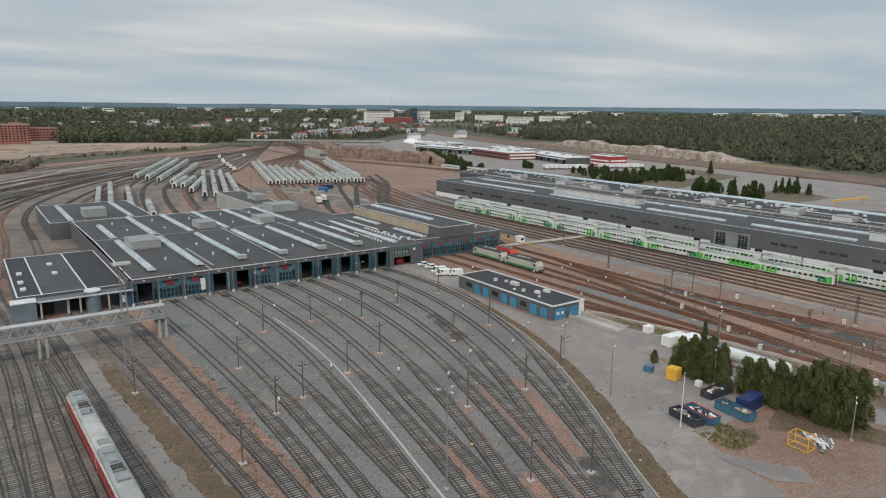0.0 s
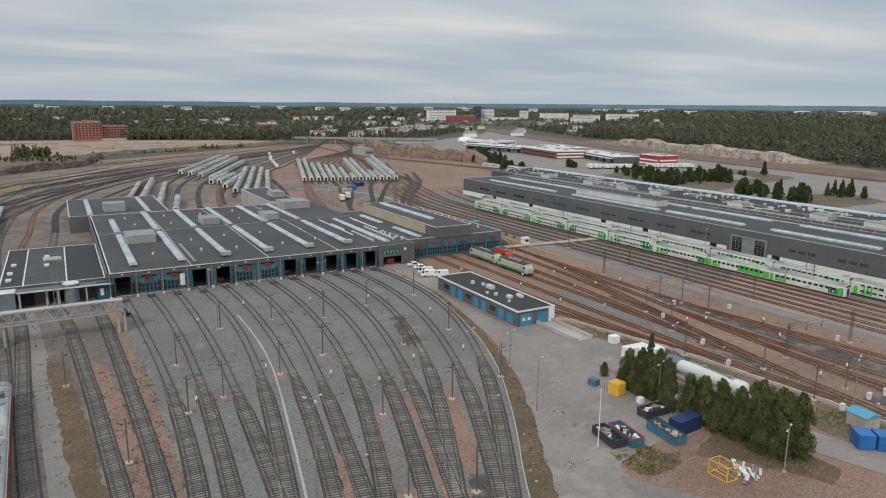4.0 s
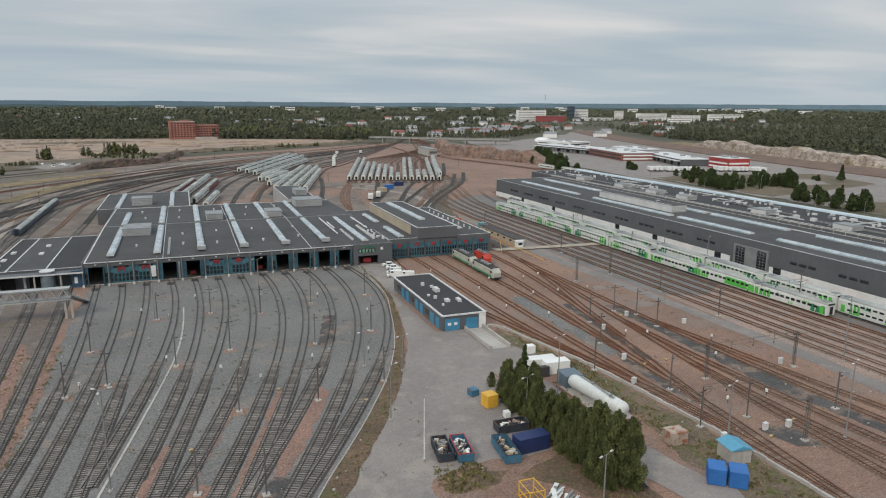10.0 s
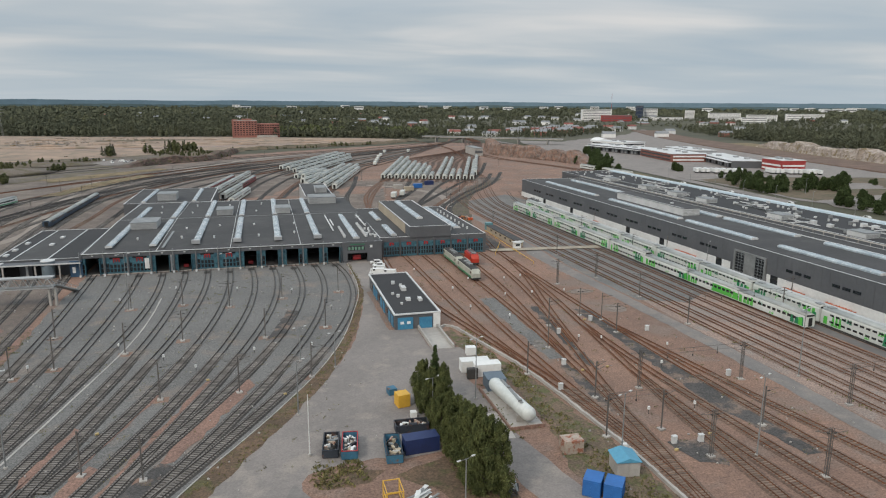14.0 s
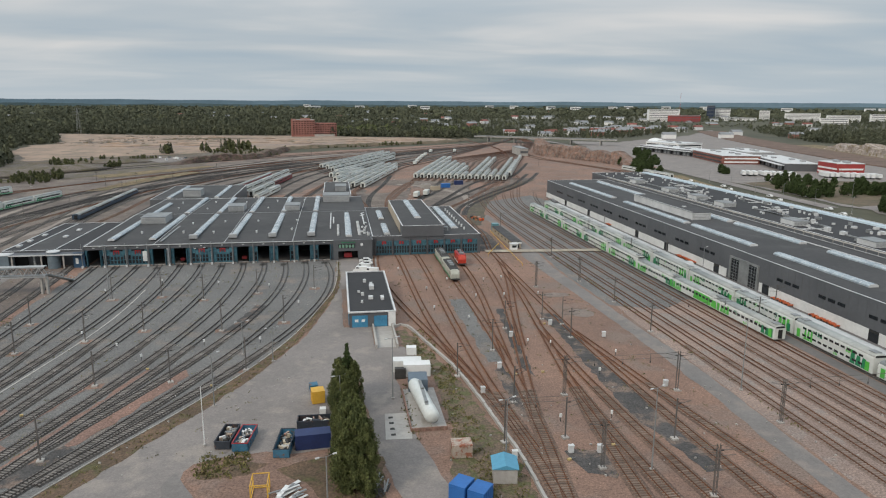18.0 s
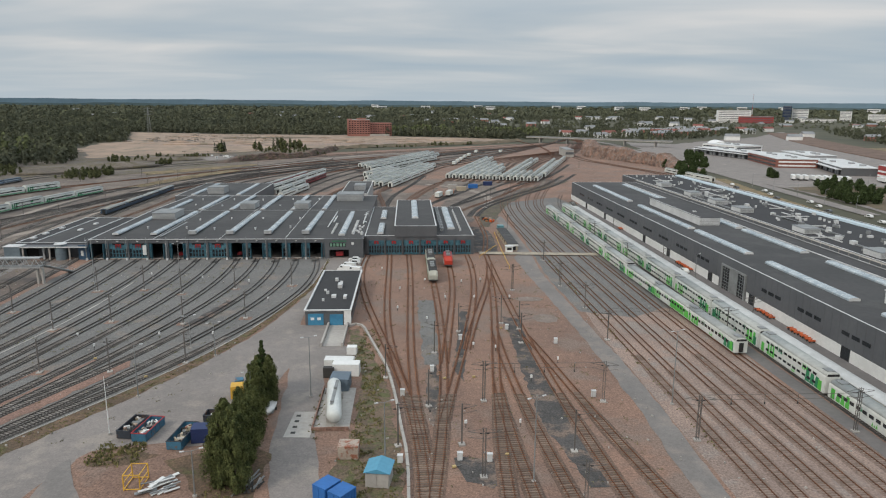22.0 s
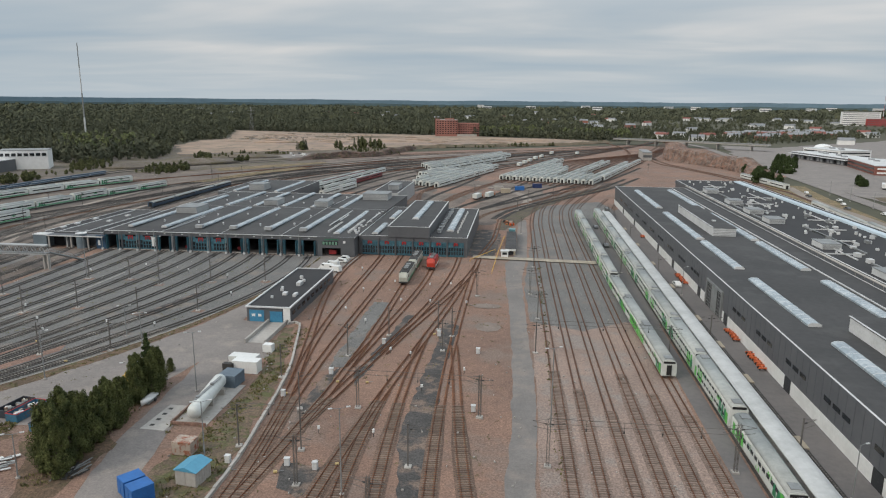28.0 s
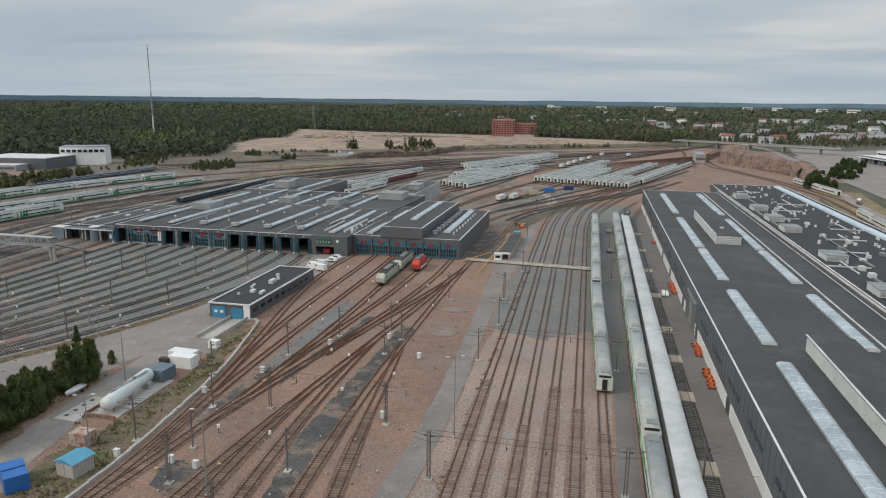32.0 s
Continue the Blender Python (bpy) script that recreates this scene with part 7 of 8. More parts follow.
NEAR = [tree("dense green broadleaf tree growing beside the lane", 9.2, 2.3, False, 18000, 0.105, 1, 0.04), tree("tall bushy green birch beside the lane", 10.8, 2.0, False, 18000, 0.105, 2, 0.04),
        tree("young green alder with uneven crown", 7.6, 2.1, False, 14000, 0.1, 3, 0.03), tree("dark pointed spruce at the end of the row", 10.4, 1.5, True, 9000, 0.13, 4, 0.03)]
ROW = [(107.2, 93.0, 2, 0.42), (107.4, 86.2, 0, 0.92), (109.4, 84.6, 1, 0.84), (108.7, 82.0, 3, 1.28), (107.0, 83.2, 2, 0.95), (110.0, 80.6, 1, 0.92), (107.4, 79.6, 0, 1.02), (108.8, 77.2, 1, 0.88),
       (107.2, 76.0, 2, 0.7), (108.8, 72.0, 0, 0.86), (107.0, 70.4, 1, 0.8), (109.4, 69.2, 2, 1.1), (107.4, 67.2, 1, 0.76), (109.6, 65.6, 0, 0.98), (108.0, 63.6, 2, 1.02), (110.2, 62.0, 1, 0.82), (107.8, 60.4, 1, 0.95),
       (110.0, 58.6, 0, 1.2), (108.2, 57.0, 1, 1.18), (110.6, 55.2, 1, 1.06), (108.6, 53.2, 0, 1.3), (110.8, 51.6, 1, 1.1), (106.4, 74.0, 2, 0.42), (106.2, 80.8, 2, 0.5), (106.6, 64.6, 2, 0.5), (107.2, 55.4, 2, 0.7), (110.6, 67.4, 2, 0.55), (106.8, 87.6, 2, 0.5)]
for i, (x, y, k, s_) in enumerate(ROW):
    t_ = stand(NEAR[k], pose(x, y, 0.05, 0, 0, 47 * i))
    t_.matrix_basis = pose(x, y, 0.05, 0, 0, 47 * i) @ Matrix.Diagonal((s_, s_, s_, 1))
MID = [tree("rounded dark green tree on the verge", 9.5, 3.6, False, 900, 0.62, 11), tree("tall green birch on the verge", 12.0, 3.2, False, 900, 0.62, 12), tree("dark conifer on the verge", 13.0, 2.8, True, 900, 0.6, 13), tree("low green bush on the verge", 4.5, 3.0, False, 600, 0.5, 14, 0.04)]
rnd = random.Random(31)


FAR_SHRUBS = []


def grove(cx, cy, dx, dy, n, turn=0, kinds=(0, 0, 1, 2, 3), low=0.55, high=0.95):
    k, s = math.cos(radians(turn)), math.sin(radians(turn))
    for i in range(n):
        u, w = rnd.uniform(-dx, dx), rnd.uniform(-dy, dy)
        x, y, f = cx + k * u - s * w, cy + s * u + k * w, rnd.uniform(low, high)
        pick = rnd.choice(kinds)
        if cx < 210 or cx < 405 and pick == 3:
            FAR_SHRUBS.append((x, y, 0.02, f * (0.75, 0.9, 0.8, 0.42)[pick], pick == 2))
            continue
        kind = MID[pick]
        t_ = stand(kind, pose(x, y, 0.02))
        t_.matrix_basis = pose(x, y, 0.02, 0, 0, rnd.uniform(0, 360)) @ Matrix.Diagonal((f, f, f, 1))


grove(374, 540, 9, 60, 40, -10, (0, 0, 1, 3))
grove(425, 625, 10, 80, 36, -22, (0, 1, 3))
grove(431, 487, 6, 6, 5, 0, (0, 1))
grove(408, 362, 10, 26, 30, -8, (0, 0, 1, 3))
grove(440, 345, 16, 14, 16, 0, (0, 3, 1))
grove(405, 262, 10, 28, 30, -6, (0, 0, 1, 2))
grove(448, 240, 8, 10, 9, 0, (2, 2, 0))
grove(528, 359, 3, 4, 2, 0, (2,), 0.8, 1.0)
grove(455, 337, 5, 6, 4, 0, (2, 1), 0.8, 1.0)
grove(480, 375, 40, 10, 18, -20, (3, 3, 0))
grove(440, 410, 18, 14, 16, -30, (0, 3, 1))
grove(-78, 753, 9, 4, 9, 0, (1, 2), 0.9, 1.3)
grove(-47, 800, 4, 3, 3, 0, (2, 1), 0.8, 1.1)
grove(-15, 823, 17, 8, 26, 0, (0, 1, 2), 0.9, 1.3)
grove(-108, 490, 10, 26, 34, 14, (3, 3, 0), 0.4, 0.75)
grove(-130, 604, 7, 9, 10, 0, (0, 3, 3), 0.7, 1.0)
grove(-88, 596, 6, 6, 8, 0, (3, 3, 0), 0.7, 1.0)
grove(-140, 648, 20, 20, 18, 30, (3, 3, 0), 0.5, 0.8)
grove(-100, 690, 26, 6, 20, 0, (3,), 0.5, 0.9)
grove(0, 760, 30, 60, 90, 24, (3, 3, 3, 0), 0.4, 0.85)
grove(-112, 492, 22, 10, 30, 30, (3, 3, 0), 0.6, 1.0)
grove(-190, 520, 12, 34, 26, 20, (0, 3, 1), 0.5, 0.8)
grove(-166, 350, 12, 26, 40, 10, (0, 0, 1), 0.6, 0.95)
grove(-174, 410, 9, 26, 40, 0, (0, 3, 0), 0.6, 0.9)
grove(-178, 480, 8, 34, 26, 0, (3, 0, 3), 0.5, 0.9)
grove(200, 905, 60, 5, 22, 33, (3, 3, 0), 0.5, 0.9)
grove(90, 845, 60, 5, 18, 14, (3,), 0.5, 0.9)

# tufts of weeds along kerbs, verges and skips
M_TUFT = island(mat("weed_tufts", (0.20, 0.175, 0.07), (0.10, 0.105, 0.04), 0.8, big=0.5, small=2.0), 0.4)
rnd = random.Random(61)
tuft = Geo()


def tufts(x0, x1, y0, y1, n, size=0.22, lean=0.0):
    for _ in range(n):
        y = rnd.uniform(y0, y1)
        cx, cy, cn = rnd.uniform(x0, x1) + lean * (y - y0), y, rnd.randint(3, 9)
        for _ in range(cn):
            x_, y_ = cx + rnd.gauss(0, 0.35), cy + rnd.gauss(0, 0.35)
            a, h_ = rnd.uniform(0, 6.28), size * rnd.uniform(0.7, 2.2)
            dx, dy = size * math.cos(a), size * math.sin(a)
            tuft.add([(x_ - dx, y_ - dy, 0.08), (x_ + dx, y_ + dy, 0.08), (x_ + dx * 0.5 + rnd.uniform(-0.2, 0.2), y_ + dy * 0.5, 0.08 + h_)], [(0, 1, 2)])


tufts(123.5, 128.5, 98, 124, 80, 0.2, 0.08)
tufts(127, 131.5, 60, 100, 170, 0.2, 0.0)
tufts(127.5, 135.5, 36, 60, 150, 0.2)
tufts(119, 120.5, 66, 90, 20)
tufts(12, 18, 70, 150, 260, 0.14)
tufts(20, 23, 70, 150, 140, 0.14)
tufts(24, 92, 66, 198, 420, 0.12)
tufts(-20, 8, 70, 190, 260, 0.14)
tufts(122, 178, 50, 200, 420, 0.12)
tufts(84.4, 92.6, 59.4, 66.6, 90, 0.25)
tufts(106, 111, 48, 87, 160, 0.2)
tufts(188.0, 188.8, 60, 200, 60, 0.2)
for k, (p, n) in enumerate(offsets(kerb_line)):
    for _ in range(3):
        w = rnd.uniform(0.2, min(4.2, 0.3 + 0.055 * k))
        tufts(p[0] + w * n[0] - 0.3, p[0] + w * n[0] + 0.3, p[1] + w * n[1] - 0.6, p[1] + w * n[1] + 0.6, 1, 0.14)
solo("weeds", tuft, M_TUFT, "dry grass tufts and green weeds on the gravel", "weeds", "stuff")

# scattered pale stones, covers and offcuts in the yard
litter = Geo()
rnd = random.Random(90)
for i in range(520):
    if i % 2:
        x, y = rnd.uniform(122, 212), rnd.uniform(45, 205)
    else:
        x, y = rnd.uniform(10, 104), rnd.uniform(62, 200)
    s_ = rnd.uniform(0.06, 0.2)
    litter.turned(x, y, s_ * 2, s_, 0.05, 0.12 + s_, rnd.uniform(0, 180))
solo("yard_litter", litter, M_CONCRETE, "small pale stones and concrete bits in the yard", "stones", "stuff")


# ---- distance: sand field, buildings, bridge, cutting ----
SAND = [(-261, 800), (-285, 919), (-262, 951), (-380, 1268), (-196, 1203), (29, 1177), (270, 1084), (300, 1040), (263, 967), (139, 862), (70, 846), (11, 830), (-20, 812), (-40, 770), (-70, 740), (-134, 712), (-160, 690), (-186, 664)]
solo("sand_field", Geo().flat(ragged(SAND, 6, 12, 2), 0.3), M_SAND, "wide bare sandy field before the woods", "field", "structure")
M_SCRUB = mat("scrubby_slope", (0.150, 0.112, 0.074), (0.090, 0.074, 0.048), 0.95, big=0.05, small=0.3, dirt=(0.068, 0.068, 0.034), dirt_at=0.58)
M_SPOIL = mat("grey_spoil_heap", (0.165, 0.138, 0.115), (0.102, 0.089, 0.076), 0.95, big=0.035, small=0.35, bump=0.4, dirt=(0.105, 0.088, 0.050), dirt_at=0.54)
bank = Geo()
rnd = random.Random(71)
line = smooth_line([(44, 800), (60, 830), (120, 868), (244, 938), (310, 1015)], 8)
rows = []
for i, (p, n_) in enumerate(offsets(line)):
    rows.append([(p[0] + n_[0] * w + rnd.uniform(-2, 2), p[1] + n_[1] * w + rnd.uniform(-2, 2), max(0.1, h + rnd.uniform(-0.9, 0.9))) for w, h in ((12, 0.2), (7, 2.5), (2, 3.5), (-4, 2.0), (-9, 0.1))])
for a, b in zip(rows, rows[1:]):
    k = len(bank.v)
    bank.v += a + b
    bank.f += [(k + j + 1, k + j, k + 5 + j, k + 6 + j) for j in range(4)]
solo("scrub_bank", bank, M_SCRUB, "low scrubby bank in front of the sandy field", "bank", "structure")
solo("west_meadow", Geo().flat(ragged([(-420, 430), (-180, 420), (-128, 470), (-66, 520), (-30, 560), (-14, 622), (60, 842), (-6, 830), (-36, 790), (-70, 750), (-134, 720), (-176, 680), (-262, 806), (-420, 700)], 5, 14, 6), 0.12), M_SPOIL, "dusty grey ground with dry scrub west of the yard", "ground", "structure")
for k, (poly, m_, lab) in enumerate((
        ([(-76, 668), (-58, 636), (-36, 664), (-30, 684), (-62, 706)], M_ASPHALT, "small grey asphalt car park by the sand field"),
        ([(-66, 500), (-30, 545), (0, 590), (-8, 600), (-44, 560), (-80, 520)], M_SCRUB0, "strip of yellow dry grass by the tracks"),
        ([(-52, 420), (-42, 424), (-22, 488), (-2, 540), (-14, 544), (-38, 490)], M_SCRUB0, "strip of yellow dry grass by the tracks"),
        ([(-130, 690), (-80, 684), (-78, 698), (-128, 706)], M_SCRUB, "green scrub strip before the sand"),
        ([(-30, 700), (-4, 690), (20, 740), (44, 800), (60, 836), (10, 824), (-16, 800), (-26, 750)], M_SCRUB, "dark scrub before the sand"),
        ([(-176, 640), (-140, 626), (-96, 640), (-84, 668), (-120, 676), (-160, 668)], M_SCRUB, "dark scrub on the spoil ground"),
        ([(-260, 985), (-228, 960), (-180, 968), (-176, 1000), (-216, 1020)], M_SPOIL, "grey crushed stone store on the sand"),
        ([(-150, 860), (-60, 870), (40, 900), (150, 940), (140, 956), (20, 922), (-80, 896), (-154, 880)], M_PINK, "paler wheel-worn strip across the sand"),
        ([(-150, 1040), (-60, 1050), (-10, 1100), (-80, 1110), (-160, 1080)], M_SCRUB, "weedy patch on the sand"),
        ([(-180, 540), (-150, 560), (-140, 600), (-170, 622), (-184, 590)], M_SPOIL, "grey spoil heap surface"))):
    solo("ground_patch", Geo().flat(ragged(poly, 1.2, 5, 40 + k), 0.32 + 0.01 * k), m_, lab, "ground", "structure")
heap = Geo()
for cx, cy, rx, ry, h_, tn in ((-118, 560, 42, 20, 5.0, 40), (-150, 520, 28, 16, 4.0, 50), (-92, 640, 26, 12, 3.0, 20)):
    k, s_ = math.cos(radians(tn)), math.sin(radians(tn))
    rings = []
    for f, z in ((1, 0.1), (0.75, 0.45), (0.5, 0.8), (0.22, 1.0)):
        rings.append([(cx + k * rx * f * math.cos(q) - s_ * ry * f * math.sin(q) + rnd.uniform(-1, 1), cy + s_ * rx * f * math.cos(q) + k * ry * f * math.sin(q) + rnd.uniform(-1, 1), max(0.05, z * h_ + rnd.uniform(-0.3, 0.3))) for q in [2 * math.pi * i / 22 for i in range(22)]])
    heap.loft(rings)
solo("spoil_heap", heap, M_SPOIL, "low grey spoil heaps with dry weeds", "spoil heap", "structure", smooth=True)
M_VAN_GREEN = mat("dark_green_paint", (0.03, 0.07, 0.04), (0.02, 0.05, 0.03), 0.5)
for i, (x, y) in enumerate(((-70, 690), (-62, 694), (-52, 676), (-47, 668), (-44, 682), (-57, 660), (-38, 676))):
    stand((small_car, grey_car, van)[i % 3], pose(x, y, 0.34, 0, 0, 40 * i))
rubble = Geo()
for i in range(130):
    x, y = rnd.uniform(-270, -60), rnd.uniform(940, 1160)
    s_ = rnd.uniform(1.0, 4)
    rubble.turned(x, y, s_ * 2, s_, 0.2, rnd.uniform(0.6, 2.0), rnd.uniform(0, 180))
for i in range(60):
    u = rnd.random()
    x, y = -130 + 400 * u + rnd.uniform(-12, 12), 730 + 235 * u + rnd.uniform(-14, 14)
    s_ = rnd.uniform(0.8, 2.4)
    rubble.turned(x, y, s_ * 2, s_, 0.2, rnd.uniform(0.5, 1.4), rnd.uniform(0, 180))
mounds = Geo()
for i in range(46):
    x, y = (rnd.uniform(-250, 20), rnd.uniform(880, 1150)) if i < 24 else (rnd.uniform(20, 250), rnd.uniform(930, 1060))
    rx, ry, h_ = rnd.uniform(6, 26), rnd.uniform(4, 9), rnd.uniform(0.8, 2.6)
    mounds.loft([[(x + rx * f * math.cos(q) * rnd.uniform(0.85, 1.1), y + ry * f * math.sin(q) * rnd.uniform(0.85, 1.1), 0.25 + h_ * z) for q in [2 * math.pi * k / 12 for k in range(12)]] for f, z in ((1, 0), (0.7, 0.55), (0.3, 0.95), (0.08, 1.0))])
solo("sand_mounds", mounds, M_SAND, "low heaps and ridges of sandy fill", "earth mounds", "stuff", smooth=True)
solo("rubble_heaps", rubble, M_PALEROCK, "scattered pale rubble heaps on the sand", "rubble", "stuff")

M_BRICK = mat("orange_red_brick", (0.35, 0.150, 0.118), (0.26, 0.11, 0.088), 0.8, big=0.05, small=0.5)
rb_ = thing("brick_block", "orange-red brick building with a lower wing at the wood's edge", "building", (60, 1165, 0))
part("wall", Geo().turned(52, 1158, 37, 28, 0, 28, 7), M_BRICK, rb_, "orange-red brick main block")
part("wing", Geo().turned(89, 1166, 37, 22, 0, 22.5, 7), M_BRICK, rb_, "slightly lower brick wing")
part("stair_tower", Geo().turned(37, 1148, 8, 9, 0, 29.5, 7), M_BRICK, rb_, "brick stair tower")
part("porch", Geo().turned(88, 1151, 34, 6, 0, 3.5, 7), M_CONCRETE, rb_, "pale ground floor porch")
part("roof_house", Geo().turned(56, 1160, 16, 10, 28, 30.5, 7), M_BRICK, rb_)
part("parapet", Geo().turned(52, 1158, 37.6, 28.6, 27.6, 28.2, 7), M_CONCRETE, rb_)
part("aerial", Geo().rod((58, 1160, 30), (58, 1160, 42), 0.35, 0.15, n=5), M_STEEL, rb_)


def window_grid(x, y, turn, lx, depth, z0, z1, nx, nz, parent, w=1.6, h=1.4):
    """Rows of single windows on the south-facing side of a turned block."""
    k, s = math.cos(radians(turn)), math.sin(radians(turn))
    for i in range(nx):
        for j in range(nz):
            u = -lx / 2 + (i + 0.5) * lx / nx
            v = -depth / 2 - 0.1
            z = z0 + (j + 0.5) * (z1 - z0) / nz
            part("window", Geo().turned(x + k * u - s * v, y + s * u + k * v, w, 0.3, z - h / 2, z + h / 2, turn), M_GLASS, parent)


window_grid(52, 1158, 7, 37, 28, 3, 27, 8, 7, rb_, 2.6, 1.5)
window_grid(89, 1166, 7, 37, 22, 3, 21.5, 9, 5, rb_, 2.6, 1.5)


def block(x, y, lx, ly, h, turn, paint, label, nx=0, nz=0, name="office_block", z0=0.0, roof=None):
    b_ = thing(name, label, "building", (x, y, z0))
    part("wall", Geo().turned(x, y, lx, ly, z0, z0 + h, turn), paint, b_)
    part("roof", Geo().turned(x, y, lx * 1.01, ly * 1.01, z0 + h, z0 + h + 0.5, turn), roof or M_STEEL, b_)
    k, s = math.cos(radians(turn)), math.sin(radians(turn))
    for j in range(nz):
        z = z0 + (j + 0.55) * h / nz
        v = -ly / 2 - 0.1
        part("window_band", Geo().turned(x - s * v, y + k * v, lx * 0.94, 0.3, z - h / nz * 0.16, z + h / nz * 0.16, turn), M_CLAD, b_)
    return b_


M_BLDG_WHITE = mat("white_facade", (0.80, 0.80, 0.79), (0.70, 0.70, 0.69), 0.6, big=0.05, small=0.4)
M_BLDG_GREY = mat("grey_facade", (0.33, 0.34, 0.35), (0.27, 0.28, 0.29), 0.6, big=0.05, small=0.4)
M_BLDG_RED = mat("red_facade", (0.36, 0.045, 0.04), (0.28, 0.035, 0.033), 0.6, big=0.05, small=0.4)
# white block in the west with its dark lower hall
wb = block(-232, 492, 24, 36, 15.5, -62, M_BLDG_WHITE, "white industrial block with ribbon windows", 0, 0)
for q in range(8):
    u = -15.4 + 4.4 * q
    kx, ky = math.cos(radians(28)), math.sin(radians(28))
    part("window", Geo().turned(-232 + kx * u + ky * 12.1, 492 + ky * u - kx * 12.1, 3.2, 0.3, 11.0, 13.4, 28), M_GLASS, wb)
block(-256, 452, 60, 40, 9, 8, M_CLAD, "dark low industrial hall with pale roof edge", 0, 1, "industrial_hall", roof=M_TRIM)
block(-262, 424, 50, 16, 4.5, 8, M_BLDG_GREY, "low annex with pale roof", 0, 1, "industrial_hall", roof=M_TRIM)
M_NAVYGLASS = mat("dark_blue_glass_facade", (0.03, 0.05, 0.10), (0.02, 0.035, 0.07), 0.2)
# hospital group on a low rise
rise = Geo().loft([[(1150 + rx * math.cos(2 * math.pi * i / 28), 1930 + ry * math.sin(2 * math.pi * i / 28), z) for i in range(28)] for rx, ry, z in ((520, 420, 0.2), (400, 320, 5), (300, 250, 9.2))])
solo("hospital_rise", rise, M_GRASS, "low grassy rise under the distant hospital", "ground", "structure")
# hospital group
block(1030, 1806, 84, 34, 34, -18, M_BLDG_WHITE, "large white hospital block with dark window bands", 0, 7, z0=9)
block(1066, 1752, 84, 24, 19, -22, M_BLDG_RED, "red clad hospital wing", 0, 4, z0=8)
block(1350, 2106, 25, 25, 46, -28, M_NAVYGLASS, "dark glass office tower", 0, 10, z0=8)
block(1402, 2120, 46, 30, 36, -28, M_BLDG_WHITE, "white office block beside the tower", 0, 7, z0=8)
for x, y, l_, h, nz in ((1330, 1900, 90, 12, 3), (1450, 1960, 30, 32, 8), (1560, 1930, 100, 24, 6), (1640, 1850, 90, 20, 5), (1490, 1700, 70, 16, 3), (1760, 1800, 110, 22, 4)):
    block(x, y, l_, 26, h, -35, M_BLDG_WHITE, "white office block among trees", 0, nz, z0=terrain(x, y))
rmast = thing("radio_mast", "slender red and white lattice radio mast", "radio mast", (1130, 1900, 0))
for i in range(6):
    part("section", Geo().rod((1130, 1900, i * 15), (1130, 1900, i * 15 + 15), 1.2 - 0.14 * i, 1.06 - 0.14 * i, n=5), M_BLDG_RED if i % 2 else M_TRIM, rmast)
tm = thing("radio_mast", "very tall thin grey radio mast above the woods", "radio mast", (-420, 854, 0))
for i in range(4):
    part("section", Geo().rod((-420, 854, 33 * i), (-420, 854, 33 * i + 33), 1.15 - 0.15 * i, 1.0 - 0.15 * i, n=6), M_STEEL if i % 2 else M_TRIM, tm)
pylon = thing("power_pylon", "grey lattice power pylon in the woods", "pylon", (-330, 1225, 0))
for sx in (-3, 3):
    for sy in (-3, 3):
        part("leg", Geo().bar((-330 + sx, 1225 + sy, 0), (-330 + sx * 0.15, 1225 + sy * 0.15, 46), 0.35), M_STEEL, pylon)
for z in (34, 39, 44):
    part("cross_arm", Geo().bar((-338, 1225, z), (-322, 1225, z), 0.35), M_STEEL, pylon)

# road bridge over the yard throat, with cutting walls and road
br = thing("road_bridge", "flat concrete road bridge across the tracks", "bridge", (390, 960, 0))
ax, ay, bx, by = 318, 985, 492, 862
ln = math.hypot(bx - ax, by - ay)
tb = math.degrees(math.atan2(by - ay, bx - ax))
part("deck", Geo().turned((ax + bx) / 2, (ay + by) / 2, ln, 12, 7.0, 8.2, tb), M_CONCRETE, br)
for sd in (-1, 1):
    o = (-math.sin(radians(tb)) * 6 * sd, math.cos(radians(tb)) * 6 * sd)
    part("parapet", Geo().turned((ax + bx) / 2 + o[0], (ay + by) / 2 + o[1], ln, 0.3, 8.2, 9.2, tb), M_STEEL, br)
for u in (0.1, 0.3, 0.5, 0.7, 0.9):
    part("pier", Geo().turned(ax + (bx - ax) * u, ay + (by - ay) * u, 1.2, 9, 0, 7, tb), M_CONCRETE, br)


def rock_wall(pts, h, depth, m_, name, label, seed):
    r_ = random.Random(seed)
    g_ = Geo()
    line = smooth_line(pts, 2.2)
    cols = []
    full = h
    face = 0.0
    for i, (p, n_) in enumerate(offsets(line)):
        col = []
        if r_.random() < 0.4:
            face = r_.uniform(-1.4, 1.4)
        u = i / (len(line) - 1)
        h = full * min(1, 8 * u, 8 * (1 - u)) * (0.75 + 0.45 * noise.noise(Vector((i * 0.09, seed, 0))))
        for j, (w, z) in enumerate(((0, 0), (0.5, 0.16), (0.9, 0.3), (1.2, 0.45), (1.9, 0.6), (2.2, 0.78), (2.8, 0.94), (6, 1.0), (depth, 0.9), (depth * 2.4, 0.02))):
            q = (face + r_.uniform(-0.3, 0.3)) * (1 if 0 < j < 8 else 0)
            col.append((p[0] + n_[0] * (w + q), p[1] + n_[1] * (w + q), max(0.0, z * h + (r_.uniform(-0.07, 0.07) * h if 0 < j < 9 else 0))))
        cols.append(col)
    for a, b in zip(cols, cols[1:]):
        k = len(g_.v)
        m = len(a)
        g_.v += a + b
        g_.f += [(k + j, k + j + 1, k + m + j + 1, k + m + j) for j in range(m - 1)]
    solo(name, g_, m_, label, "rock face", "structure")


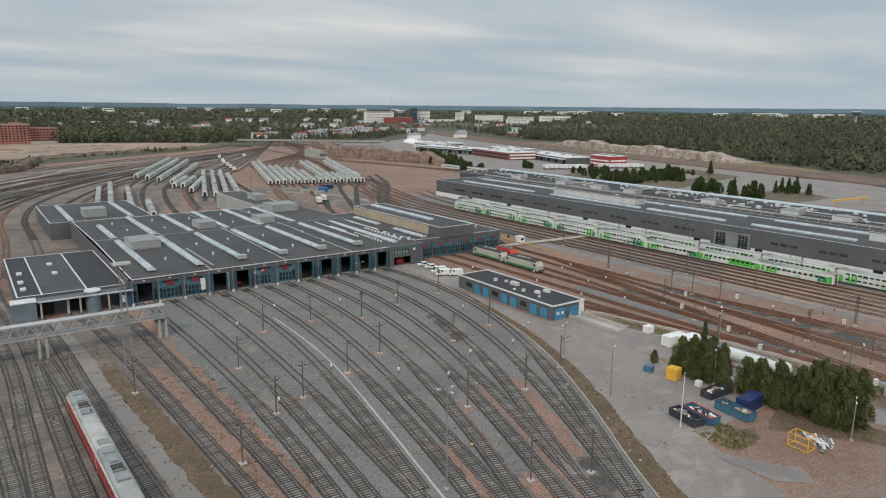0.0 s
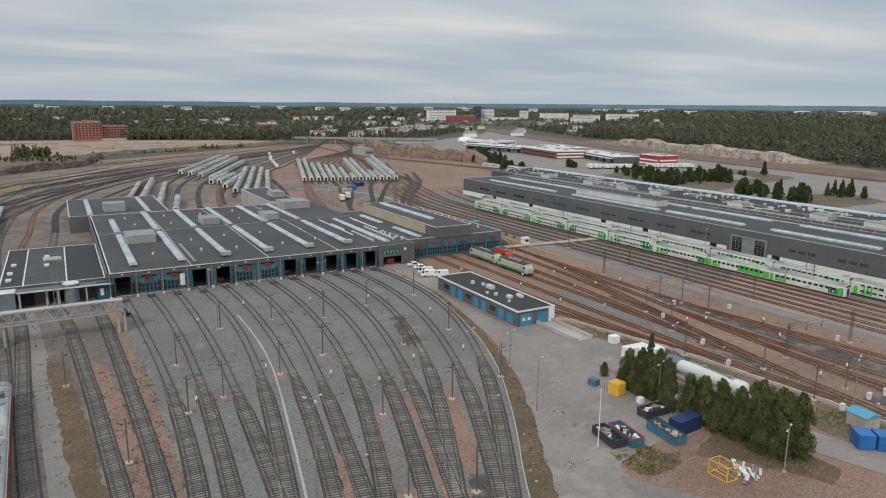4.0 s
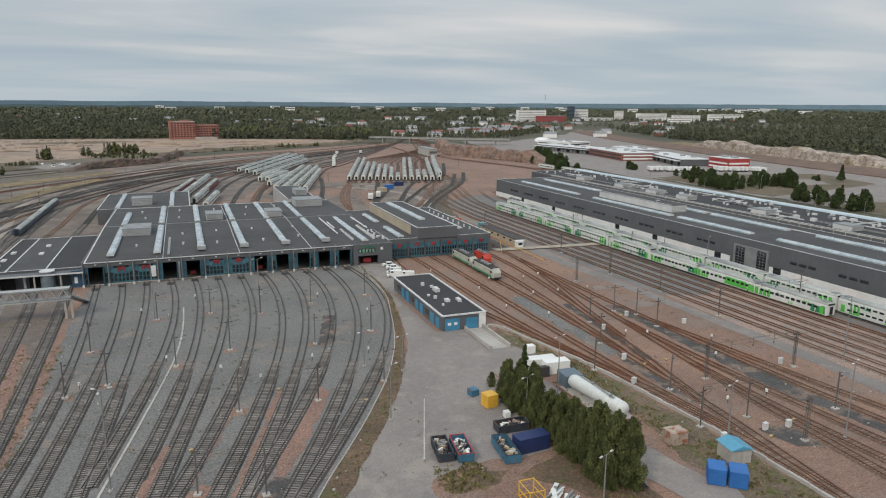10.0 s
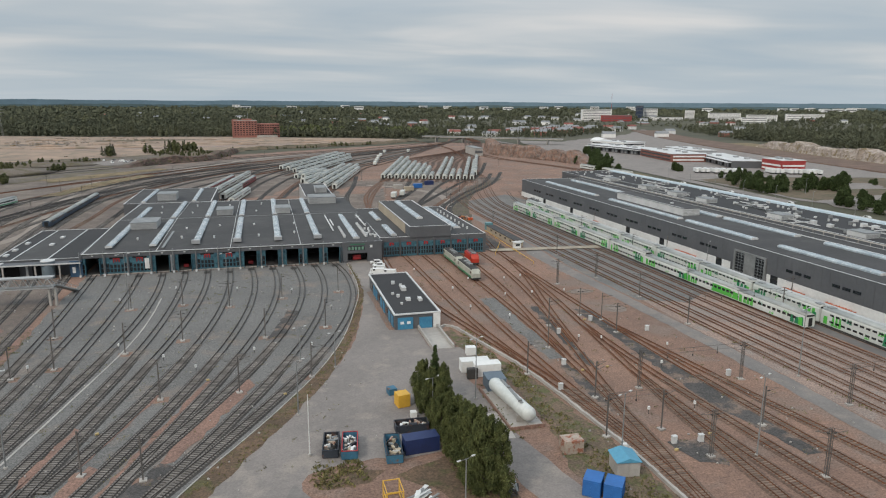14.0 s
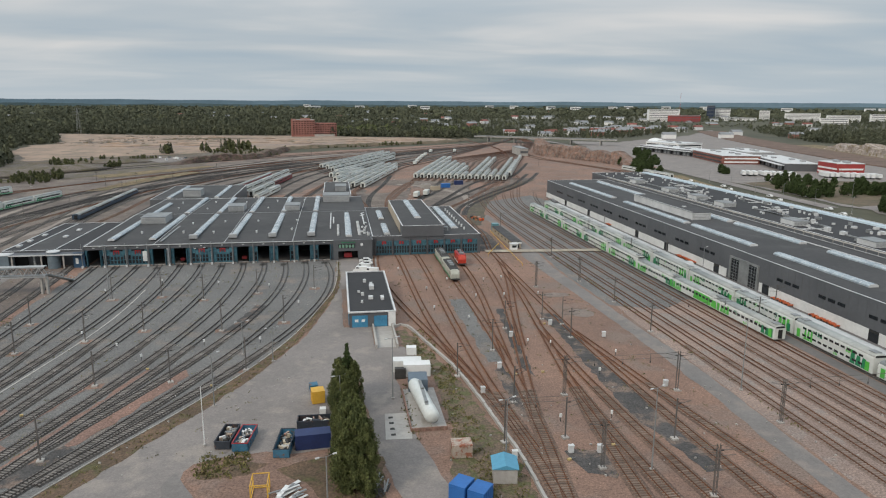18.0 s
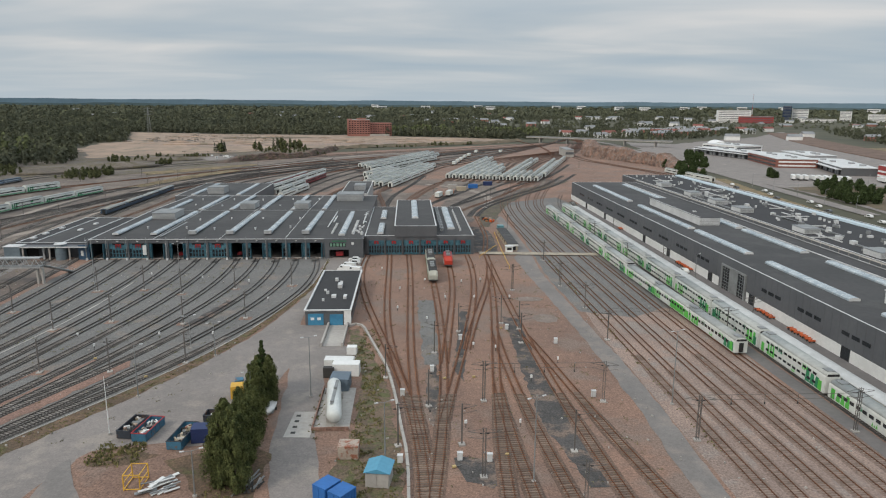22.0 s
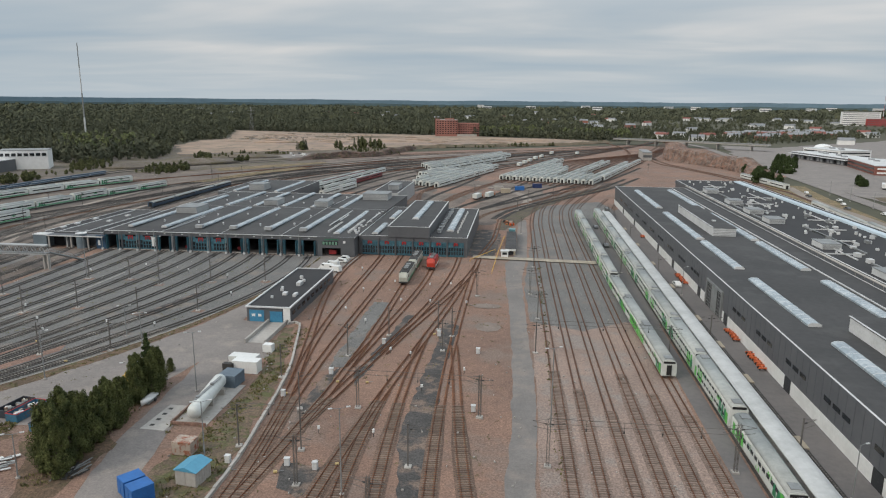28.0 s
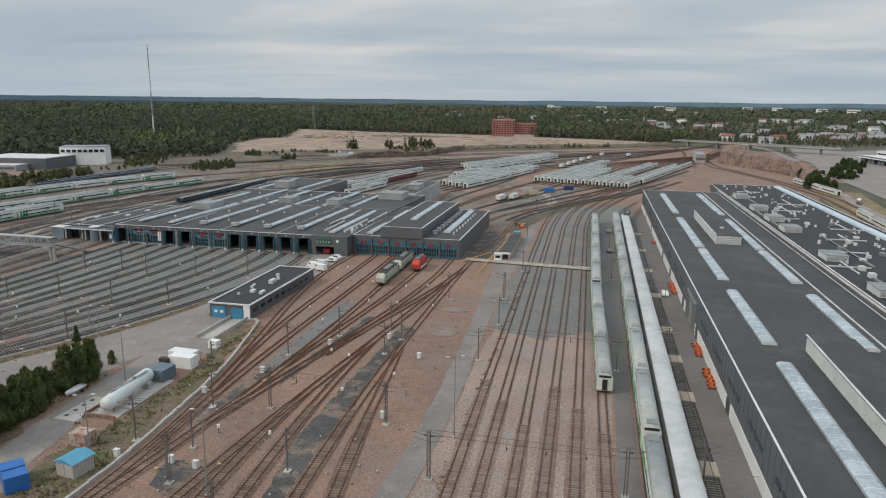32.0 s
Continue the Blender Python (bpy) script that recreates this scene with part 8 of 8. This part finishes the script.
rock_wall([(373, 540), (369, 575), (362, 615), (348, 655), (334, 690), (336, 730), (352, 790), (380, 870)][::-1], 16, 12, M_ROCK, "rock_cutting", "reddish blasted rock cutting beside the tracks", 3)
M_DARKROCK = mat("dark_reddish_rock", (0.165, 0.108, 0.085), (0.062, 0.046, 0.040), 0.9, big=0.16, small=0.6, bump=0.8, dirt=(0.085, 0.082, 0.042), dirt_at=0.58)
rock_wall([(-36, 606), (-8, 650), (22, 674), (40, 720), (50, 776), (54, 815)], 7.5, 9, M_DARKROCK, "rock_outcrop", "reddish brown rock outcrop before the sand field", 9)
rock_wall([(664, 415), (676, 500), (694, 590), (728, 715), (745, 780)][::-1], 13, 22, M_PALEROCK, "rock_slope", "pale blasted rock slope below the woods", 5)
block(314, 714, 9, 48, 8, -4, M_CONCRETE, "pale concrete signal building by the tracks", 0, 1, "signal_building")

# roads, car parks and halls east of the warehouse
solo("east_road", Geo().strip(smooth_line([(382, 300), (386, 358), (396, 470), (403, 560), (412, 700), (424, 850), (430, 940), (420, 1050)], 8), 5, 0.35), M_ASPHALT, "grey road along the rock cutting", "road", "structure")
solo("car_park", Geo().flat(ragged([(430, 800), (470, 982), (525, 940), (611, 1022), (770, 1168), (968, 1440), (860, 1227), (765, 1022), (715, 880), (668, 740), (630, 600), (600, 460), (580, 360), (566, 290), (545, 180), (440, 130), (400, 180), (396, 262), (398, 426), (400, 560), (404, 658)], 4, 14, 8), 0.28), M_ASPHALT, "broad pale asphalt freight yard", "car park", "structure")
solo("rail_embankment", Geo().strip(smooth_line([(905, 1330), (800, 1075), (735, 880), (690, 723), (655, 590), (628, 455), (610, 360), (602, 295), (590, 245), (565, 170)], 10), 28, 1.2, 0.1), M_BALLAST_BROWN, "brown railway embankment past the freight yard", "embankment", "structure")
for off in (-22, -17, -9, -4, 2, 7, 15, 20):
    track([(p[0] + n_[0] * off, p[1] + n_[1] * off) for p, n_ in offsets(smooth_line([(905, 1330), (800, 1075), (735, 880), (690, 723), (655, 590), (628, 455), (610, 360), (602, 295), (590, 245), (565, 170)], 10))], True, False, False, "distant brown railway track on an embankment")
M_HALL_BRICK = mat("red_brown_brick", (0.26, 0.10, 0.075), (0.19, 0.075, 0.06), 0.8, big=0.05, small=0.5)
for x, y, l_, w_, h, tn, wl_ in ((504, 714, 30, 104, 7, 8, M_CLAD), (504, 611, 36, 88, 8, -11, M_HALL_BRICK), (524, 546, 28, 104, 6.5, -18, M_CLAD), (524, 470, 22, 30, 10, -9, M_BLDG_RED), (545, 800, 40, 60, 8, 15, M_BLDG_WHITE), (560, 660, 30, 70, 7, -10, M_BLDG_GREY)):
    fh = block(x, y, l_, w_, h, tn, wl_, "low freight hall with pale flat roof", 0, 0, "freight_hall", roof=M_TRIM)
    k, s_ = math.cos(radians(tn)), math.sin(radians(tn))
    v = -l_ / 2 - 0.2
    if wl_ is M_CLAD:
        n_ = int(w_ / 6)
        for q in range(n_):
            u = -w_ / 2 + 3 + 6 * q
            part("loading_door", Geo().turned(x + k * v - s_ * u, y + s_ * v + k * u, 0.3, 3.6, 0.8, 4.2, tn), M_BLDG_GREY if q % 3 else M_DARK, fh)
        part("canopy", Geo().turned(x + k * (v - 2), y + s_ * (v - 2), 4.2, w_, h - 1.6, h - 1.1, tn), M_TRIM, fh, "white loading canopy")
    else:
        for z in (1.6, 5.0) if h > 7.5 else (2.5,):
            part("window_band", Geo().turned(x + k * v, y + s_ * v, 0.3, w_ * 0.94, z, z + 1.4, tn), M_BLDG_WHITE if wl_ is M_BLDG_RED else M_GLASS, fh)
            u = -w_ / 2 - 0.2
            part("window_band", Geo().turned(x - s_ * u, y + k * u, l_ * 0.9, 0.3, z, z + 1.4, tn), M_BLDG_WHITE if wl_ is not M_BLDG_WHITE else M_GLASS, fh)
    for q in range(4):
        part("roof_unit", Geo().turned(x + (q % 2) * 4 - 2, y - w_ * 0.3 + q * w_ * 0.2, 4, 5, h + 0.5, h + 1.8, tn), M_BLDG_GREY, fh)
dome = thing("white_hall", "white hall with an arched roof in the freight yard", "hall", (585, 925, 0))
part("shell", Geo().loft([[(585 + 12 * math.cos(math.pi * i / 12) + d * 0.3, 925 + d, 0.3 + 6 * math.sin(math.pi * i / 12)) for i in range(13)] for d in (-28, 28)]), M_BLDG_WHITE, dome)
for k, (poly, m_, lab) in enumerate((
        ([(400, 300), (440, 310), (531, 329), (560, 400), (511, 415), (450, 430), (404, 420)], M_SCRUB, "green lawn with shrubs beside the car park"),
        ([(398, 215), (450, 215), (470, 250), (440, 262), (400, 258)], M_SCRUB, "green lawn with conifers beside the road"),
        ([(470, 345), (500, 340), (516, 370), (490, 384), (470, 372)], M_ASPHALT, "paved plot within the lawn"),
        ([(650, 570), (700, 700), (760, 860), (800, 860), (780, 700), (740, 560), (700, 420), (664, 330), (640, 300), (640, 420)], M_SCRUB0, "yellow dry grass below the wood's edge"))):
    solo("verge_patch", Geo().flat(ragged(poly, 2, 8, 60 + k), 0.3 + 0.012 * k), m_, lab, "ground", "structure")
solo("verge_strip", Geo().strip(smooth_line([(330, 120), (338, 200), (352, 330), (362, 420), (372, 480)], 8), 14, 0.1), M_SCRUB0, "dry grass strip between warehouse and road", "ground", "structure")
solo("footpath", Geo().strip(smooth_line([(352, 180), (358, 279), (360, 330), (361, 395), (372, 470)], 8), 3, 0.16), M_TRACKROAD, "pale gravel lane east of the warehouse", "road", "structure")
trailer = thing("lorry_trailer", "white lorry trailer parked in the freight yard", "trailer", (0, 0, 0), "parked trailers")
part("box", Geo().box(-1.25, 1.25, -6.5, 6.5, 1.1, 3.9), M_WHITE, trailer)
part("chassis", Geo().box(-1.0, 1.0, -6.2, 6.2, 0.7, 1.1), M_UNDER, trailer)
for y in (-4.6, -3.3):
    part("axle", Geo().rod((-1.2, y, 0.5), (1.2, y, 0.5), 0.5, n=8), M_BLACK, trailer)
for i in range(18):
    stand(trailer, pose(436 + 4.2 * i + (20 if i > 8 else 0), 470 - 2.2 * i + (i % 3), 0.3, 0, 0, -25 + (i * 37) % 14))
for i in range(14):
    stand((grey_car, small_car, small_car)[i % 3], pose(364 + 5.5 * (i % 3), 205 + 17.5 * i, 0.36, 0, 0, (i * 83) % 25 - 8))
for i in range(9):
    light_pole(376 + 0.9 * i, 190 + 30 * i, 9, 1)
yg = thing("yellow_gantry", "long yellow gantry beam in the eastern yard", "gantry", (420, 190, 0))
part("beam", Geo().bar((402, 192, 4.5), (440, 189, 4.5), 0.9), M_YELLOW, yg)
for x in (403, 439):
    part("leg", Geo().bar((x, 191, 0), (x, 191, 4.5), 0.5), M_YELLOW, yg)
wt = thing("water_tower", "distant grey water tower on the ridge", "water tower", (2440, 1075, 0))
part("shaft", Geo().rod((2440, 1075, 0), (2440, 1075, 42), 4, n=10), M_BLDG_GREY, wt)
part("bowl", Geo().rod((2440, 1075, 42), (2440, 1075, 54), 6, 18, n=16).rod((2440, 1075, 54), (2440, 1075, 58), 18, 12, n=16), M_BLDG_GREY, wt)

# tracks of the yard throat and western sidings
for i in range(0, 14, 1):
    x0, y0 = 167 + 4.95 * i, 476 - 1.65 * i
    a = radians(16.2 + 0.15 * i)
    p = [(x0 - 14 * math.sin(a), y0 - 14 * math.cos(a)), (x0, y0), (x0 + 120 * math.sin(a), y0 + 120 * math.cos(a)), (x0 + 185 * math.sin(a) + 2, y0 + 185 * math.cos(a)), (330 + i * 1.5, 800), (388 + i, 960), (400 + i, 1060)]
    track(smooth_line(p, 8), True, False, True)
for i, (x0, y0) in enumerate(((94, 566), (99.5, 553), (104, 536), (107.5, 512), (106, 458), (107, 432), (112.5, 427), (118, 423), (124.5, 419))):
    a = radians(21.5 if i < 4 else 16)
    p = [(x0 - 20 * math.sin(a), y0 - 20 * math.cos(a)), (x0 + 150 * math.sin(a), y0 + 150 * math.cos(a)), (x0 + 210 * math.sin(a) + 20, y0 + 220 * math.cos(a)), (320 + i, 900), (392 + i, 1060)]
    track(smooth_line(p, 8), i % 2 == 0, False, True)
for k, pts in enumerate(([(-130, 160), (-124, 262), (-121, 300), (-114, 348), (-104, 385), (-86, 432), (-40, 510), (60, 640), (190, 780), (330, 930), (380, 1060)], [(-90, 140), (-86, 215), (-82, 251), (-76, 290), (-67.5, 345), (-54, 412), (-5, 520), (80, 630), (200, 770), (334, 925), (384, 1060)],
                         [(-62, 118), (-62, 160), (-60.5, 229), (-56, 271), (-43, 340), (-10, 430), (40, 540), (110, 640), (214, 768), (338, 925), (386, 1060)], [(-95, 140), (-91.2, 215), (-87.2, 251), (-81.2, 290), (-72.7, 345), (-58, 405), (-20, 500), (70, 630), (196, 776)],
                         [(-17, 262), (-17.4, 306), (-17.6, 408), (-4, 470), (20, 500), (80, 600), (150, 690), (222, 766)], [(38, 380), (58, 500), (90, 590), (150, 680), (228, 764)], [(45, 382), (64, 496), (96, 580), (156, 670)], [(53.5, 372), (74, 494), (104, 576), (164, 664)], [(59, 350), (80, 478), (110, 562), (170, 656)],
                         [(-136, 180), (-128, 300), (-117, 379), (-100, 420), (-48, 490), (30, 600), (110, 690)], [(-66.7, 118), (-66.7, 160), (-65.2, 229), (-60.7, 271), (-50, 330), (-30, 410), (10, 510), (90, 620)], [(-72, 210), (-74, 280), (-66, 350), (-38, 440), (6, 530), (84, 626)], [(-8, 262), (-4, 330), (-2, 400), (14, 470), (60, 560), (130, 650)], [(4, 262), (6, 330), (8, 400), (24, 470), (70, 560), (140, 650)], [(20, 390), (34, 450), (76, 545), (146, 640)], [(28, 386), (42, 450), (82, 540), (152, 634)], [(-34, 200), (-46, 262), (-42, 330), (-20, 430), (24, 520)],
                         [(-40, 205), (-30, 300), (-2, 430), (40, 528), (100, 618)], [(-52, 205), (-44, 280), (-12, 420), (30, 525)], [(-82, 205), (-58, 300), (-24, 420), (20, 520)], [(70, 330), (82, 420), (100, 500), (132, 580)], [(80, 330), (92, 410), (110, 490), (146, 580)], [(90, 385), (100, 440), (116, 500), (150, 580)],
                         [(122, 285), (124, 330), (128, 380), (140, 440), (150, 500)], [(130, 285), (134, 330), (146, 390), (162, 450)], [(140, 283), (146, 330), (162, 380), (176, 430), (186, 462)], [(150, 283), (156, 320), (176, 372), (200, 430), (222, 470)], [(158, 283), (164, 315), (186, 360), (214, 420), (240, 480)], [(168, 300), (176, 330), (200, 376), (232, 430), (262, 500)], [(172, 300), (182, 334), (208, 380), (242, 436), (274, 510)], [(134, 330), (140, 380), (156, 440), (172, 478)], [(150, 345), (170, 392), (190, 440), (206, 474)], [(160, 330), (186, 380), (216, 436), (248, 490), (290, 600)], [(126, 300), (122, 350), (118, 400), (126, 440)],
                         [(-158, 300), (-155, 352), (-150, 470), (-132, 510), (-80, 570), (20, 670), (180, 800), (330, 960)], [(-152, 290), (-147, 340), (-141, 460), (-126, 500), (-90, 580), (12, 680), (176, 812)])):
    track(smooth_line(pts, 8), k % 3 == 0, pts[0][1] < 300 and pts[0][0] > -80, True, upto=330, bed_upto=1500)
for pts in ([(330, 150), (334.5, 190), (351, 413), (350, 470), (342, 540), (326, 610), (316, 660), (322, 760), (360, 900), (392, 1010)], [(338, 150), (342.5, 190), (359, 413), (358, 452), (350, 526), (334, 600), (323, 660), (328, 760), (366, 900), (396, 1010)]):
    track(smooth_line(pts, 8), True, False, True)

# ---- houses of the town among the trees ----
M_ROOF_RED = mat("tile_roof_red", (0.24, 0.085, 0.065), (0.17, 0.065, 0.055), 0.8)
M_ROOF_GREY = mat("sheet_roof_grey", (0.26, 0.27, 0.28), (0.19, 0.20, 0.21), 0.7)
KINDS = []
for wm, rm, lab in ((M_BLDG_WHITE, M_ROOF_GREY, "white house with grey pitched roof"), (M_BLDG_WHITE, M_ROOF_RED, "white house with red pitched roof"), (M_BRICK, M_ROOF_GREY, "red brick house with grey roof")):
    h_ = thing("house", lab, "house", (0, 0, 0), "town houses")
    part("wall", Geo().box(-11, 11, -6, 6, 0, 7), wm, h_)
    part("roof", Geo().add([(-11.5, -6.5, 7), (11.5, -6.5, 7), (11.5, 6.5, 7), (-11.5, 6.5, 7), (-11.5, 0, 11), (11.5, 0, 11)], [(0, 1, 5, 4), (2, 3, 4, 5), (1, 2, 5), (3, 0, 4), (3, 2, 1, 0)]), rm, h_)
    KINDS.append(h_)
rnd = random.Random(44)
spots = []
while len(spots) < 66:
    a, r_ = radians(rnd.uniform(-8, 36)), rnd.uniform(1150, 2300)
    x, y = 190 + r_ * math.sin(a), r_ * math.cos(a)
    if x < 330 and y < 1350:
        continue
    spots.append((x, y))
for i in range(40):
    a, r_ = radians(rnd.uniform(-26, 60)), rnd.uniform(2200, 3300)
    spots.append((150 + r_ * math.sin(a), r_ * math.cos(a)))
for i in range(22):
    u = rnd.random()
    x, y = 400 + 480 * u + rnd.uniform(-40, 40), 1075 + 330 * u + rnd.uniform(-10, 90)
    stand(KINDS[rnd.choice((1, 2, 2, 1, 0))], pose(x, y, terrain(x, y), 0, 0, rnd.uniform(-40, 20)))
for x, y in spots:
    stand(KINDS[rnd.choice((0, 0, 0, 1, 2))], pose(x, y, terrain(x, y), 0, 0, rnd.uniform(-40, 40)))
flat_kind = block(0, 0, 46, 14, 26, 0, M_BLDG_WHITE, "white apartment block on the horizon", 0, 2, "apartment_block")
for i in range(44):
    az = rnd.choice((rnd.uniform(40, 52), rnd.uniform(56, 66), rnd.uniform(-6, 36)))
    r_ = rnd.uniform(3200, 3900)
    x, y = 100 + r_ * math.sin(radians(az)), r_ * math.cos(radians(az))
    stand(flat_kind, pose(x, y, terrain(x, y) - 3, 0, 0, rnd.uniform(-60, 20)))

# ---- woods ----
def inside(poly, x, y):
    hit = False
    for (x0, y0), (x1, y1) in zip(poly, poly[1:] + poly[:1]):
        if (y0 > y) != (y1 > y) and x < (x1 - x0) * (y - y0) / (y1 - y0) + x0:
            hit = not hit
    return hit


CLEAR = [[(-310, 366), (-168, 366), (-140, 520), (-190, 545), (-300, 530)],
         [(-420, -300), (900, -300), (694, 240), (662, 313), (686, 353), (712, 418), (770, 500), (822, 573), (836, 700), (842, 816), (850, 949), (930, 1169), (1110, 1532), (1000, 1580), (860, 1330), (700, 1180), (560, 1030), (430, 1020), (335, 1045), (160, 1130), (29, 1180), (-196, 1206), (-384, 1272), (-264, 955), (-292, 919), (-266, 806), (-186, 640), (-180, 600), (-196, 560), (-184, 440), (-232, 330), (-420, 300)]]


def crown_template(n, tall, wide, pointed, seed):
    """Ragged crown of loose leaf clumps: triangles scattered through a cone or an egg."""
    r_ = np.random.RandomState(seed)
    out_ = []
    for i in range(n):
        u = r_.rand()
        z = tall * (0.08 + 0.92 * u)
        rad = wide * ((1 - u) * 0.95 + 0.08 if pointed else math.sin(math.pi * (0.1 + 0.84 * u)))
        a = r_.rand() * 6.283
        d = rad * r_.rand() ** 0.45
        c = np.array([d * math.cos(a), d * math.sin(a), z])
        s_ = wide * (0.25 if pointed else 0.30) * (0.6 + 0.8 * r_.rand())
        nrm = np.array([math.cos(a) * 0.8, math.sin(a) * 0.8, 0.55]) + 0.4 * r_.randn(3)
        nrm /= np.linalg.norm(nrm)
        e1 = np.cross(nrm, r_.randn(3))
        e1 /= np.linalg.norm(e1)
        e2 = np.cross(nrm, e1)
        k0 = r_.rand() * 6.283
        out_.append(np.array([c + s_ * 1.15 * (math.cos(k0 + q) * e1 + math.sin(k0 + q) * e2) for q in (0, 2.1, 4.2)]))
    return np.array(out_).reshape(-1, 3)


def forest(name, spots, templates, material, label):
    vs = []
    r_ = np.random.RandomState(7)
    for x, y, z, s_ in spots:
        t_ = templates[r_.randint(len(templates))]
        a = r_.rand() * 6.283
        c, s = math.cos(a) * s_, math.sin(a) * s_
        q = np.empty_like(t_)
        q[:, 0], q[:, 1], q[:, 2] = x + c * t_[:, 0] - s * t_[:, 1], y + s * t_[:, 0] + c * t_[:, 1], z + s_ * t_[:, 2] * (0.85 + 0.35 * r_.rand())
        vs.append(q)
    v = np.concatenate(vs).astype(np.float32)
    me = bpy.data.meshes.new(name)
    n = len(v) // 3
    me.vertices.add(len(v))
    me.vertices.foreach_set("co", v.ravel())
    me.loops.add(len(v))
    me.loops.foreach_set("vertex_index", np.arange(len(v), dtype=np.int32))
    me.polygons.add(n)
    me.polygons.foreach_set("loop_start", np.arange(0, len(v), 3, dtype=np.int32))
    me.polygons.foreach_set("loop_total", np.full(n, 3, dtype=np.int32))
    me.materials.append(material)
    me.update(calc_edges=True)
    tagged(new(name, me), label, "woods", "", "stuff")


M_WOODS = island(mat("mixed_wood_foliage", (0.108, 0.115, 0.076), (0.072, 0.080, 0.057), 0.9, big=0.008, small=0.05, spec=0.08, dirt=(0.128, 0.134, 0.080), dirt_at=0.6), 0.15)
M_WOODS_LIGHT = island(mat("light_birch_foliage", (0.150, 0.165, 0.078), (0.105, 0.122, 0.062), 0.9, big=0.02, small=0.1, spec=0.08), 0.2)
M_LEAF_MID = island(mat("olive_bush_leaves", (0.105, 0.11, 0.05), (0.06, 0.068, 0.034), 0.9, big=0.05, small=0.4, spec=0.08), 0.3)
near_t = [crown_template(72, 15.5, 3.4, True, s) for s in (1, 2)] + [crown_template(72, 13, 4.6, False, s) for s in (4, 5, 6)]
far_t = [crown_template(44, 12, 7.5, False, s) for s in (6, 7, 8)] + [crown_template(44, 14, 5.5, True, 9)]
haze_t = [crown_template(40, 13, 17, False, s) for s in (10, 11, 12)]
rs = np.random.RandomState(3)
bands = ((420, 1500, 9.6, near_t), (1500, 2500, 21, far_t), (2500, 3900, 46, haze_t))
for k, (r0, r1, gap, tmpl) in enumerate(bands):
    spots = []
    n = int((r1 - r0) / (gap * 0.9))
    for i in range(n):
        r_ = r0 + (i + 0.5) * (r1 - r0) / n
        m = int(radians(128) * r_ / gap)
        for j in range(m):
            a = radians(-52 + 128 * (j + 0.5) / m) + rs.uniform(-0.45, 0.45) * gap / r_
            rr = r_ + rs.uniform(-0.6, 0.6) * gap
            x, y = 150 + rr * math.sin(a), rr * math.cos(a)
            if any(inside(c, x, y) for c in CLEAR):
                continue
            town = 330 < x < 1700 and 1000 < y < 2300 and x > 0.18 * y
            if town and rs.rand() < 0.45:
                continue
            spots.append((x, y, terrain(x, y), rs.uniform(0.6, 1.2) * (0.68 if town else 1.0)))
    forest(("woods", "far_woods", "horizon_woods")[k], spots, tmpl, M_WOODS, ("dense dark green pine and birch wood", "distant dark green woods", "woods along the horizon")[k])

birches = []
for cx, cy, rx, ry, n in ((165, 1200, 62, 34, 150), (305, 1150, 60, 34, 150), (-330, 760, 50, 70, 60), (-260, 640, 30, 40, 40)):
    for i in range(n):
        a, d = rs.uniform(0, 6.283), rs.rand() ** 0.5
        birches.append((cx + rx * d * math.cos(a), cy + ry * d * math.sin(a), 0.0, rs.uniform(0.85, 1.25)))
forest("birch_grove", [q for q in birches if not any(inside(c, q[0], q[1]) for c in CLEAR)], near_t[2:], M_WOODS_LIGHT, "lighter yellow-green birch grove at the wood's edge")
shrub_t = [crown_template(120, 10, 3.6, False, s) for s in (21, 22)]
spruce_t = [crown_template(120, 13, 2.8, True, s) for s in (23, 24)]
forest("shrubs", [q[:4] for q in FAR_SHRUBS if not q[4]], shrub_t, M_LEAF_MID, "olive green bushes scattered round the yard")
forest("young_spruces", [q[:4] for q in FAR_SHRUBS if q[4]], spruce_t, M_WOODS, "young spruces by the sand field")

# distant wooded ridges, the blue of the haze put into their base colours
for dist, top, wob, tone, lab in ((4150, 46, 8.0, (0.105, 0.150, 0.160), "wooded ridge far away, tinted bluish green with painted haze"), (4690, 70, 4.5, (0.165, 0.245, 0.305), "wooded ridge on the horizon, tinted blue with painted haze")):
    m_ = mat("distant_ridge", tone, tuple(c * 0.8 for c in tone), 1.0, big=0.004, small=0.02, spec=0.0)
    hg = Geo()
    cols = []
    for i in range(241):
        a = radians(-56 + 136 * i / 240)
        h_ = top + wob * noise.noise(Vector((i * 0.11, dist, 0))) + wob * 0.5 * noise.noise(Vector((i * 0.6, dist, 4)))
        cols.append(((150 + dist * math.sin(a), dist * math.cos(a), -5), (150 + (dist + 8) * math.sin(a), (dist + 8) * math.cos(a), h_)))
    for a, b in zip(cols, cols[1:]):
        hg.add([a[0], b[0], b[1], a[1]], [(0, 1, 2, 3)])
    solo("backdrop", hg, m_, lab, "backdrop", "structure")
